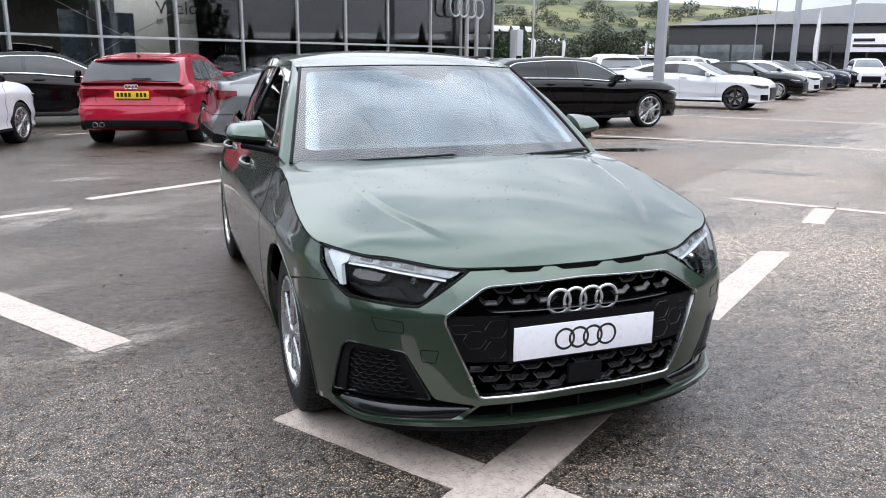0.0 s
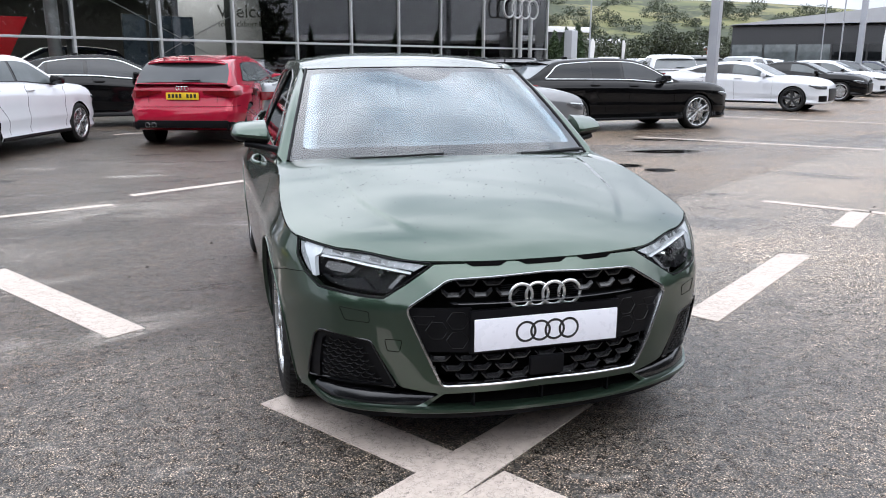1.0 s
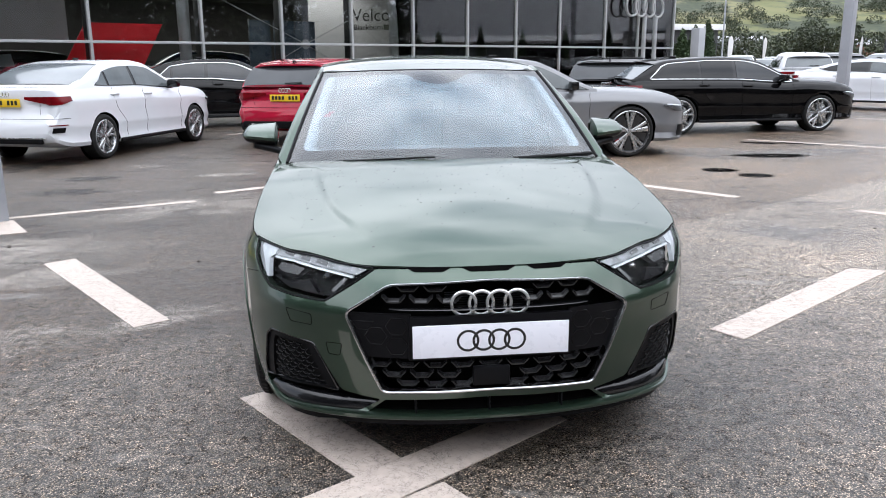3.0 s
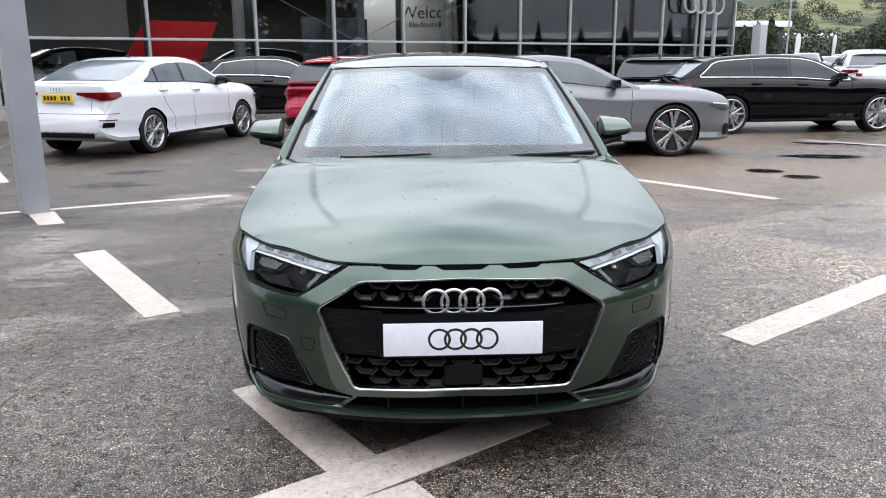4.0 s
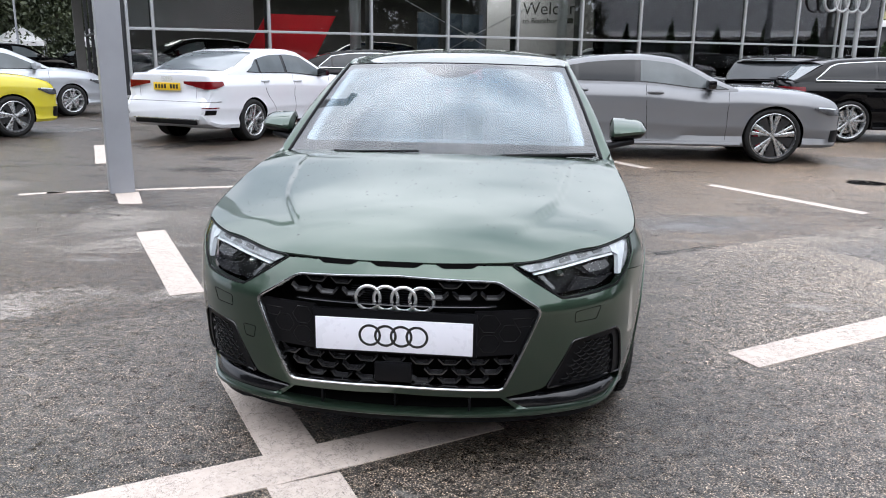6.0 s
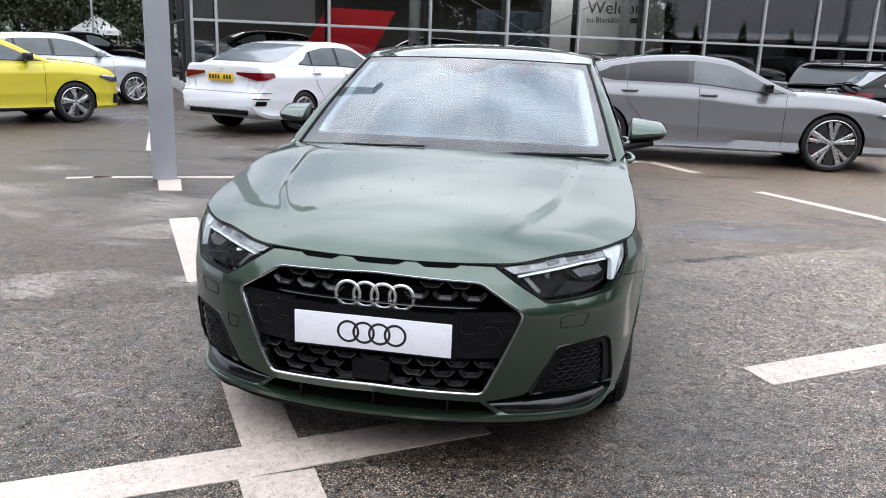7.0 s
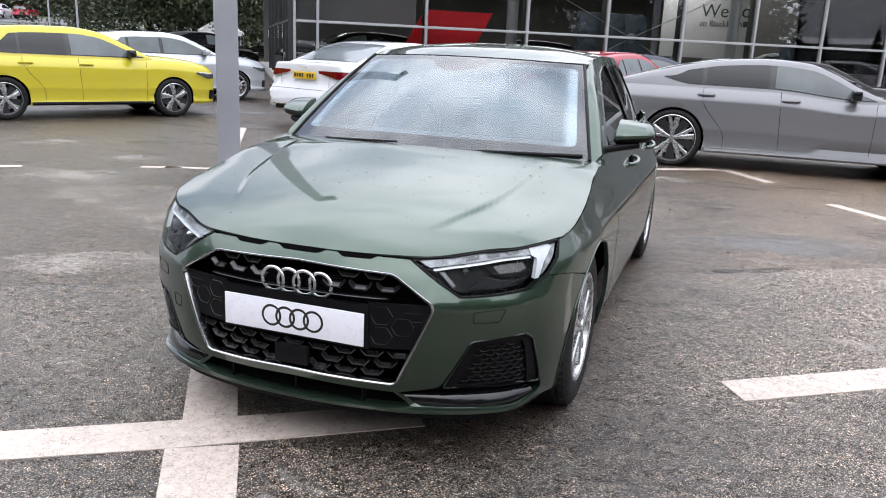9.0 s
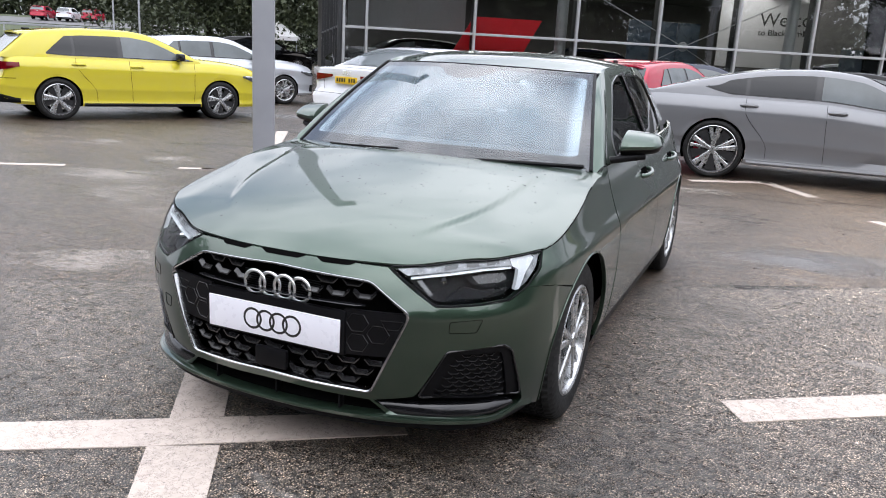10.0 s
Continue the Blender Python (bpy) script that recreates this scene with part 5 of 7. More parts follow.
    # mirrors
    for m in (1, -1):
        mx = cabin_x(0.62, zb(0.62) + 0.03)
        put("door_mirror", bm_mesh(box_bm((0.21, 0.12, 0.13), (m * (mx + 0.135), 0.60, zb(0.62) + 0.055), 0.045), BLACK_GLOSS if mat in (GREY, YELLOW, BLACK, WHITE) and shape in ("fastback", "hatch", "estate", "saloon") else mat), car)
        put("mirror_arm", bm_mesh(box_bm((0.14, 0.07, 0.03), (m * (mx + 0.03), 0.61, zb(0.62) - 0.005), 0.012), BLACK_PLASTIC), car)

    # lamps, grilles and lower trim follow the shell
    def plate_face(pts, y):
        return facing(([(x, warp(y, z), z) for x, z in pts], [tuple(range(len(pts)))]), (0, 1 if y > 0 else -1, 0))

    tz = tail - 0.10
    ex = hw * 0.80
    both("tail_lamp", wrap(yr + 0.30, yr, lambda y: tz - 0.12 + 0.05 * smooth((y - yr) / 0.3), lambda y: tz - 0.005), LAMP_RED, car)
    both("inner_lamp", plate_face([(hw * 0.36, tz - 0.045), (ex + 0.01, tz - 0.12), (ex + 0.01, tz - 0.005), (hw * 0.36, tz - 0.008)], yr - 0.011), LAMP_RED, car)
    nose = cowl_z - 0.20
    both("lamp_strip", wrap(yf - 0.40, yf - 0.14, lambda y: nose - 0.066 + 0.03 * smooth((yf - y) / 0.4), lambda y: nose - 0.052 + 0.03 * smooth((yf - y) / 0.4), 0.013), DRL, car)
    both("headlamp", wrap(yf - 0.46, yf - 0.035, lambda y: nose - 0.135 + 0.08 * smooth((yf - y - 0.2) / 0.26), lambda y: nose - 0.055 + 0.03 * smooth((yf - y) / 0.4)), LAMP_CLEAR, car)
    put("grille", bm_mesh(box_bm((W * 0.52, 0.06, 0.34), (0, yf - 0.012, 0.47), 0.025), BLACK_PLASTIC), car)
    both("air_vent", wrap(yf - 0.19, yf - 0.02, 0.29, 0.45, 0.006), BLACK_PLASTIC, car)
    slim = shape == "saloon"
    if not slim:
        both("valance_end", wrap(yr + 0.30, yr, 0.27, lambda y: 0.40 - 0.06 * smooth((y - yr) / 0.3), 0.005), BLACK_PLASTIC, car)
    put("rear_valance", bm_mesh(box_bm((W * (0.66 if slim else 0.80), 0.05, 0.07 if slim else 0.125), (0, yr + 0.018, 0.335 if slim else 0.358), 0.02), BLACK_PLASTIC), car)
    if slim:
        put("valance_trim", bm_mesh(box_bm((W * 0.72, 0.04, 0.014), (0, yr + 0.012, 0.380), 0.005), DULL_CHROME), car)
    seam = [(side_x(yr + q, 0.64) + 0.001, yr + q - 0.001, 0.64) for q in (0.26, 0.18, 0.12, 0.08, 0.05, 0.03, 0.015, 0.005, 0.0)]
    put("bumper_seam", mesh_of(*tube(seam + [(-a, b, c) for a, b, c in seam[::-1]], 0.0035, n=5), DARK), car)
    gate = [(k * hw, warp(yr, z) - 0.003, z) for k, z in ((0.62, tz - 0.01), (0.60, 0.69), (0.50, 0.655), (-0.50, 0.655), (-0.60, 0.69), (-0.62, tz - 0.01))]
    put("tailgate_seam", mesh_of(*tube(gate, 0.003, n=5), DARK), car)
    if shape == "saloon":
        both("rear_vent", wrap(yr + 0.16, yr + 0.02, 0.45, 0.52, 0.006), BLACK_PLASTIC, car)
        both("rear_reflector", wrap(yr + 0.20, yr, 0.545, 0.56, 0.006), LAMP_RED, car)
    elif plate is not None:
        for x in (-0.56, -0.46):
            put("exhaust_pipe", mesh_of(*ring_mesh(0.036, 0.005, 20, 6), DULL_CHROME), car, Matrix.Translation((x, yr - 0.02, 0.345)))
    if plate is not None:
        q = put("number_plate", bm_mesh(box_bm((0.52, 0.012, 0.111), (0, yr + step_back - 0.016, tz - 0.09), 0.003), plate), car)
        for i in (0, 1, 2, 3, 5, 6, 7):
            put("plate_bar", bm_mesh(box_bm((0.038, 0.004, 0.062), (-0.205 + 0.058 * i, yr + step_back - 0.0235, tz - 0.088), 0.001), INK), q)
    rv, rf = ring_mesh(0.030, 0.0042, 20, 6)
    put("badge", mesh_of(*join(*[([(x + (i - 1.5) * 0.048, warp(yr, tz + 0.03) - 0.012 + y * 0.4, z + tz + 0.03) for x, y, z in rv], rf) for i in range(4)]), CHROME), car)
    for y in (wb / 2, -wb / 2):
        for m in (1, -1):
            wheel_parts(car, pose(m * (hw - 0.02), y, R, 0, 0, 0 if m == 1 else 180), R, R - (0.07 if shape in ("fastback", "coupe", "estate") else 0.085), 0.22, wheels, alloy, second, not far, caliper, far=far)
    put("aerial", bm_mesh(box_bm((0.03, 0.12, 0.045), (0, line[4][0], zr(line[4][0]) + 0.015), 0.012), BLACK_GLOSS), car)
    return car


def stand(x, y, heading, shape, side=1, which="rear", z=0.0):
    """The pose of a car whose rear or front wheel on one side (1: its right) stands at x, y."""
    wb, fo, ro, W, H, R = SHAPES[shape]
    lx, ly = side * (W / 2 - 0.02), (-wb / 2 if which == "rear" else wb / 2)
    m = pose(0, 0, 0, 0, 0, heading - 90)
    off = m @ Vector((lx, ly, 0))
    return pose(x - off.x, y - off.y, z, 0, 0, heading - 90)

# ---- ground ----
TARMAC = Shader("wet_tarmac", (0.06, 0.06, 0.062), 0.6)
stone = TARMAC.cells(138)
fine = TARMAC.noise(230, 3)
big = TARMAC.noise(0.33, 7, 0.62)
mid = TARMAC.noise(1.3, 7, 0.65, stretch=(1.0, 2.2, 1.0))
scum = TARMAC.noise(0.8, 9, 0.7, stretch=(0.8, 1.9, 1.0))
chips = TARMAC.ramp(stone, (0.02, (0.66, 0.61, 0.545)), (0.20, (0.27, 0.249, 0.222)), (0.40, (0.082, 0.075, 0.067)), (0.62, (0.008, 0.007, 0.006)))
tone = TARMAC.ramp(big, (0.33, (0.60, 0.565, 0.54)), (0.50, (0.91, 0.855, 0.80)), (0.68, (1.24, 1.145, 1.07)))
tone2 = TARMAC.ramp(mid, (0.34, (0.82, 0.81, 0.81)), (0.62, (1.16, 1.13, 1.10)))
mottle = TARMAC.ramp(TARMAC.noise(46, 5, 0.85), (0.34, (0.42, 0.41, 0.40)), (0.50, (1.0, 0.99, 0.97)), (0.66, (1.75, 1.70, 1.64)))
clots = TARMAC.noise(27, 6, 0.9)
mottle = TARMAC.mix(1.0, mottle, TARMAC.ramp(clots, (0.38, (0.38, 0.37, 0.36)), (0.50, (1.04, 1.02, 0.99)), (0.62, (2.05, 2.00, 1.94))), "MULTIPLY")
colour = TARMAC.mix(1.0, TARMAC.mix(1.0, TARMAC.mix(1.0, chips, mottle, "MULTIPLY"), tone, "MULTIPLY"), tone2, "MULTIPLY")
# a paler lane on the far side of the bay, its base colour multiplied up
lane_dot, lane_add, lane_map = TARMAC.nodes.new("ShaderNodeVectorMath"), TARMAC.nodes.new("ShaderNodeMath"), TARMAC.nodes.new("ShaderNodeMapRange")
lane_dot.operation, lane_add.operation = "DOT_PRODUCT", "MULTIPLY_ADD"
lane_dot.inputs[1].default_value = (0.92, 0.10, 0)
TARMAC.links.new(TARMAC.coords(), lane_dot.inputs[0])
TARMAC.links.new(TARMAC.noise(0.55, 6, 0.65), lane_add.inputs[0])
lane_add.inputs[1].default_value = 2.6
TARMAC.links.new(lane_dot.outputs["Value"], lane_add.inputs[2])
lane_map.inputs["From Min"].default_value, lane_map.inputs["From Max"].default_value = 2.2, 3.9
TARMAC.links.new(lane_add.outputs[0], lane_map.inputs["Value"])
pale_lane = lane_map.outputs["Result"]
clump = TARMAC.ramp(TARMAC.noise(11, 8, 0.9), (0.38, (0.50, 0.49, 0.48)), (0.5, (0.99, 0.97, 0.95)), (0.62, (1.62, 1.57, 1.52)))
colour = TARMAC.mix(TARMAC.mix(pale_lane, 1.0, 0.75), colour, clump, "MULTIPLY")
colour = TARMAC.mix(pale_lane, colour, TARMAC.mix(1.0, colour, (2.75, 2.80, 2.90), "MULTIPLY"))
pale = TARMAC.ramp(scum, (0.60, 0.0), (0.68, 0.8))
# a resurfacing seam runs across the bays: browner, drier tarmac beyond it
dot, shift = TARMAC.nodes.new("ShaderNodeVectorMath"), TARMAC.nodes.new("ShaderNodeMath")
dot.operation, shift.operation = "DOT_PRODUCT", "MULTIPLY_ADD"
dot.inputs[1].default_value = (-0.539, 0.842, 0)
TARMAC.links.new(TARMAC.coords(), dot.inputs[0])
TARMAC.links.new(TARMAC.noise(3.5, 5), shift.inputs[0])
shift.inputs[1].default_value = 0.10
TARMAC.links.new(dot.outputs["Value"], shift.inputs[2])
across = TARMAC.nodes.new("ShaderNodeMapRange")
across.inputs["From Min"].default_value, across.inputs["From Max"].default_value = 1.54, 2.54
TARMAC.links.new(shift.outputs[0], across.inputs["Value"])
beyond = TARMAC.ramp(across.outputs["Result"], (0.49, 0.0), (0.52, 1.0))
seam_line = TARMAC.ramp(across.outputs["Result"], (0.485, 0.0), (0.498, 0.75), (0.515, 0.0))
colour = TARMAC.mix(beyond, colour, TARMAC.mix(1.0, colour, (0.70, 0.63, 0.565), "MULTIPLY"))
colour = TARMAC.mix(seam_line, colour, (0.02, 0.018, 0.016))
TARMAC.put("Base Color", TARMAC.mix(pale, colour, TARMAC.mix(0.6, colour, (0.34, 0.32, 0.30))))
wet = TARMAC.ramp(TARMAC.mix(0.5, big, mid), (0.36, 0.16), (0.50, 0.30), (0.64, 0.50))
wet = TARMAC.mix(pale_lane, wet, TARMAC.mix(1.0, wet, (1.1, 1.1, 1.1), "MULTIPLY"))
TARMAC.put("Roughness", TARMAC.mix(0.3, wet, TARMAC.ramp(fine, (0.35, 0.2), (0.7, 0.8))))
pores = TARMAC.noise(17, 7, 0.95)
TARMAC.put("Specular IOR Level", TARMAC.mix(pale_lane, TARMAC.ramp(pores, (0.42, 0.08), (0.50, 0.75), (0.58, 1.0)), TARMAC.ramp(pores, (0.42, 0.05), (0.50, 0.45), (0.58, 0.75))))
TARMAC.bump(TARMAC.mix(0.35, TARMAC.mix(0.4, stone, fine), clots), 0.9, 0.011)
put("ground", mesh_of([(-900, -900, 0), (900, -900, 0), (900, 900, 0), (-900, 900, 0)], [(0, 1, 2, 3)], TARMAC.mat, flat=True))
tagged(bpy.data.objects["ground"], "dark wet tarmac of a car park", "tarmac", kind="structure")

LINE = Shader("worn_line_paint", (0.5, 0.47, 0.44), 0.6)
crack = LINE.mix(1.0, LINE.ramp(LINE.noise(1.4, 4), (0.36, 0.1), (0.46, 1.0)), LINE.cracks(13, 0.16, 0.030), "MULTIPLY")
wear = LINE.mix(1.0, LINE.ramp(LINE.noise(46, 9, 0.85), (0.535, 0.0), (0.58, 1.0)), LINE.ramp(LINE.noise(4.5, 6, 0.7), (0.50, 0.05), (0.64, 1.0)), "MULTIPLY")
LINE.put("Base Color", LINE.mix(LINE.mix(1.0, LINE.mix(0.85, (0, 0, 0), crack), LINE.mix(0.8, (0, 0, 0), wear), "ADD"), LINE.ramp(LINE.noise(30, 5), (0.3, (0.405, 0.342, 0.297)), (0.7, (0.49, 0.421, 0.368))), (0.022, 0.021, 0.02)))
LINE.bump(LINE.mix(0.5, LINE.noise(160, 3), crack), 0.4, 0.004)


def marking(corners, label="worn white parking bay line on the tarmac"):
    """A painted line given by its corners."""
    n = len(corners)
    v = [(x, y, 0.004) for x, y in corners] + [(x, y, -0.002) for x, y in corners]
    f = [tuple(range(n))] + [(i, n + i, n + (i + 1) % n, (i + 1) % n) for i in range(n)]
    pc = facing((v, f[:1]), (0, 0, 1))
    ob = put("bay_line", mesh_of(v, [pc[1][0]] + f[1:], LINE.mat, flat=True))
    return tagged(ob, label, "road marking", "bay lines", "structure")


def stripe(a, b, w=0.2, **k):
    a, b = Vector(a), Vector(b)
    n = Vector((-(b - a).y, (b - a).x)).normalized() * w / 2
    return marking([tuple(a - n), tuple(b - n), tuple(b + n), tuple(a + n)], **k)


marking([(-1.45, 1.80), (-1.61, 1.69), (-2.60, 3.18), (-2.43, 3.31)])
marking([(-1.62, -0.76), (-1.44, -0.88), (-0.38, -0.195), (0.36, 0.33), (0.25, 0.475), (-0.46, 0.0)])
marking([(-0.46, 0.0), (-0.30, 0.11), (-0.76, 0.80), (-0.93, 0.70)])
marking([(-0.38, -0.195), (-0.17, -0.07), (0.36, -0.90), (0.18, -1.02)])
marking([(1.38, 1.26), (1.48, 1.09), (3.04, 2.19), (2.84, 2.29)])
stripe((2.36, 6.51), (3.45, 5.05), 0.13)
stripe((-4.30, 4.66), (-2.02, 5.66), 0.10)
stripe((-6.6, 3.05), (-5.45, 3.88), 0.12)
stripe((-4.5, 4.52), (-4.15, 4.75), 0.1)
marking([(-3.66, 4.78), (-3.47, 4.89), (-3.13, 4.31), (-3.32, 4.24)])
marking([(-6.04, 8.48), (-5.87, 8.54), (-4.78, 6.75), (-4.96, 6.66)])
stripe((-1.90, 6.16), (-0.2, 7.25), 0.13)
stripe((4.18, 4.2), (5.9, 1.9), 0.12)
marking([(4.65, 3.55), (4.77, 3.42), (4.05, 2.88), (3.92, 3.0)])
stripe((6.45, 10.62), (9.68, 7.1), 0.14)
stripe((9.68, 7.1), (12.0, 3.9), 0.14)
stripe((11.42, 14.99), (14.39, 11.15), 0.14)
stripe((-2.84, 13.42), (-2.22, 13.71), 0.12)
stripe((-0.95, 12.0), (-0.28, 10.62), 0.12)
stripe((0.45, 7.98), (1.4, 8.6), 0.14)
stripe((1.23, 8.66), (1.84, 7.69), 0.14)
stripe((-6.9, 12.3), (-6.2, 11.9), 0.12)

# standing water
WATER = Shader("rain_water", (0.018, 0.017, 0.017), 0.025)
WATER.bump(WATER.noise(3, 2), 0.02, 0.01)
WATER.fade(WATER.ramp(WATER.noise(7, 7, 0.75), (0.36, 0.15), (0.48, 1.0)), 0.36, 0.52)
# silted patches along the wet strips, their sheen put into the pale colour
FILM = Shader("silt_and_sheen", (0.25, 0.238, 0.226), 0.38)
FILM.put("Base Color", FILM.mix(1.0, FILM.ramp(FILM.noise(46, 5, 0.85), (0.34, 0.45), (0.50, 1.0), (0.66, 1.7)), FILM.ramp(FILM.cells(118), (0.02, (0.78, 0.75, 0.73)), (0.20, (0.42, 0.40, 0.39)), (0.42, (0.19, 0.18, 0.175)), (0.66, (0.035, 0.033, 0.032))), "MULTIPLY"))
FILM.put("Specular IOR Level", 0.7)
FILM.fade(FILM.ramp(FILM.noise(1.3, 6, 0.6), (0.30, 0.08), (0.62, 0.66)), 0.10, 0.49)
FILM.bump(FILM.cells(118), 0.6, 0.006)


def puddle(x, y, rx, ry, turn, seed, mat=None, label="shallow puddle of rain water on tarmac"):
    """A pool with a wandering edge."""
    rng2, n = np.random.default_rng(seed), 56
    ph, am = rng2.uniform(0, 6.28, 7), rng2.uniform(0.04, 0.16, 7)
    if mat is None:
        am = am / (1 + 0.55 * np.arange(7))
    pts = []
    for i in range(n):
        a = 2 * math.pi * i / n
        r = 1 + sum(am[k] * math.sin((k + 2) * a + ph[k]) for k in range(7))
        u, v = rx * r * math.cos(a), ry * r * math.sin(a)
        c, s = math.cos(radians(turn)), math.sin(radians(turn))
        pts.append((x + u * c - v * s, y + u * s + v * c, 0.0025))
    ob = put("puddle", mesh_of([(x, y, 0.0025)] + pts, [(0, 1 + i, 1 + (i + 1) % n) for i in range(n)], mat or WATER.mat, flat=True))
    return tagged(ob, label, "puddle", "puddles")


puddle(5.62, 8.36, 0.62, 0.26, -8, 1)
puddle(4.20, 7.00, 0.24, 0.22, -20, 2)
puddle(4.40, 6.48, 0.22, 0.20, -10, 3)
puddle(7.0, 9.85, 0.55, 0.16, -40, 4)
puddle(6.35, 10.1, 0.45, 0.12, -40, 5)
for k, (x, y, rx, ry, turn) in enumerate(((6.1, 5.5, 1.15, 0.20, -40), (2.3, 4.4, 0.75, 0.42, -10), (3.1, 3.4, 0.7, 0.36, -30), (1.75, 4.25, 1.05, 0.34, 26), (9.5, 9.0, 3.0, 1.2, 30), (5.6, 8.6, 2.2, 0.9, -25),
                                          (-7.6, 10.6, 1.6, 0.45, 35), (12.5, 16.0, 3.5, 1.2, 40))):
    puddle(x, y, rx, ry, turn, 20 + k, FILM.mat, "pale silted patch of damp tarmac with sheen in its colour").location.z = -0.001 + 0.00012 * k
DUST = Shader("dried_mud", (0.38, 0.342, 0.305), 0.8)
DUST.fade(DUST.mix(1.0, DUST.mix(1.0, DUST.ramp(DUST.noise(1.8, 10, 0.78), (0.42, 0.0), (0.50, 1.0)), DUST.ramp(DUST.noise(8, 8, 0.85, stretch=(0.8, 1.8, 1.0)), (0.44, 0.0), (0.50, 1.0)), "MULTIPLY"), DUST.ramp(DUST.noise(40, 6, 0.9), (0.45, 0.0), (0.51, 0.85)), "MULTIPLY"), 0.08, 0.50)
DUST.bump(DUST.noise(150, 3), 0.5, 0.004)
DAMP = Shader("damp_patch", (0.018, 0.016, 0.015), 0.5)
DAMP.fade(DAMP.ramp(DAMP.noise(3, 7, 0.7), (0.36, 0.0), (0.60, 0.8)))
for k, (x, y, rx, ry, turn) in enumerate(((-2.85, 3.55, 0.95, 0.80, 35), (-2.65, 2.85, 0.75, 0.42, 30), (-4.6, 3.75, 0.75, 0.40, 20), (-3.65, 3.25, 0.75, 0.50, 30), (-2.35, 1.42, 0.85, 0.22, 32), (-1.55, 1.80, 0.75, 0.15, 32),
                                          (-1.85, 5.40, 1.6, 0.50, 28), (-0.9, 6.1, 1.0, 0.42, 28), (-3.2, 8.6, 0.3, 0.2, 0), (0.7, 7.2, 0.4, 0.2, 30), (-5.0, 5.0, 0.4, 0.22, 30), (-2.0, 7.6, 0.5, 0.2, 10))):
    spot = puddle(x, y, rx, ry, turn, 60 + k, DUST.mat, "pale dried mud stain on the tarmac")
    spot.name, spot.location.z = "mud_stain", -0.0005
    tagged(spot, "pale dried mud stain on the tarmac", "stain", "mud stains")
for k, (x, y, rx, ry, turn) in enumerate(((-3.6, 7.5, 0.5, 0.22, 20), (-3.55, 6.45, 0.45, 0.3, 10), (-4.6, 9.2, 1.2, 0.4, 60), (1.5, 3.3, 0.55, 0.05, 33))):
    spot = puddle(x, y, rx, ry, turn, 80 + k, DAMP.mat, "dark damp patch on the tarmac")
    spot.name, spot.location.z = "damp_patch", -0.0008
    tagged(spot, "dark damp patch on the tarmac", "stain", "damp patches")

# ---- showroom ----
B = Matrix.Translation((-4.64, 19.95, 0)) @ Matrix.Rotation(radians(34.5), 4, "Z")
SHOW = thing("showroom", B, "glass-fronted car showroom with grey steel columns", "building")
MULL = [-6.1, -5.5, -2.57, 0.35, 2.8, 5.25, 7.7, 10.15, 12.6, 15.05, 17.9, 20.2, 22.9]
TOP, SILL = 5.0, 0.28
CLAD = plain("dark_cladding", (0.026, 0.027, 0.030), 0.5)
CONC = plain("pale_plinth", (0.30, 0.30, 0.29), 0.8, 0, 0.1, 3)
INNER = plain("showroom_wall", (0.085, 0.082, 0.078), 0.8, 0, 0.05, 1)
TILE = plain("showroom_floor", (0.05, 0.048, 0.046), 0.25, 0, 0.08, 1)
put("plinth", bm_mesh(box_bm((29.4, 22.2, SILL), (8.4, 11.0, SILL / 2), 0.02), CONC), SHOW)
put("showroom_floor", bm_mesh(box_bm((28.6, 21.4, 0.02), (8.4, 11.0, SILL + 0.012), 0), TILE), SHOW)
put("roof", bm_mesh(box_bm((30.5, 23.5, 0.6), (8.4, 10.6, TOP + 0.3), 0.05), CLAD), SHOW)
put("back_wall", bm_mesh(box_bm((29, 0.3, TOP), (8.4, 21.9, TOP / 2), 0), INNER), SHOW)
put("ceiling", bm_mesh(box_bm((28.8, 21.6, 0.1), (8.4, 11.0, 4.75), 0), INNER), SHOW)
for s in MULL:
    put("mullion", bm_mesh(box_bm((0.07, 0.12, TOP - SILL), (s, -0.02, (TOP + SILL) / 2), 0.006), FACADE_METAL), SHOW)
    put("mullion_fin", bm_mesh(box_bm((0.06, 0.30, TOP - SILL), (s, 0.20, (TOP + SILL) / 2), 0.006), CLAD), SHOW)
for z in (SILL + 0.05, 1.9, 4.93):
    put("transom", bm_mesh(box_bm((29.0, 0.11, 0.065), (8.4, -0.012, z), 0.006), FACADE_METAL), SHOW)
for a, b in zip(MULL, MULL[1:]):
    for z0, z1 in ((SILL + 0.085, 1.865), (1.935, 4.89)):
        p = put("pane", bm_mesh(box_bm((b - a - 0.07, 0.008, z1 - z0), ((a + b) / 2, 0.0, (z0 + z1) / 2), 0), PANE), SHOW)
        p.visible_shadow = False
for s in (0.05, 7.25, 14.5, 21.0):
    put("column", mesh_of(*lathe([(0.16, SILL), (0.16, TOP)], 24, "z"), FACADE_METAL), SHOW, Matrix.Translation((s, 0.42, 0)))
for y in (0.0, 1.2, 2.4, 4.8, 7.2, 9.6, 12):
    put("side_mullion", bm_mesh(box_bm((0.12, 0.07, TOP - SILL), (-6.2, y + 0.02, (TOP + SILL) / 2), 0.006), CLAD), SHOW)
for z in (1.9, 4.0):
    put("side_transom", bm_mesh(box_bm((0.09, 13, 0.06), (-6.2, 6.6, z), 0.006), CLAD), SHOW)
put("side_pane", bm_mesh(box_bm((0.01, 13.6, TOP - SILL), (-6.2, 6.9, (TOP + SILL) / 2), 0), PANE), SHOW)
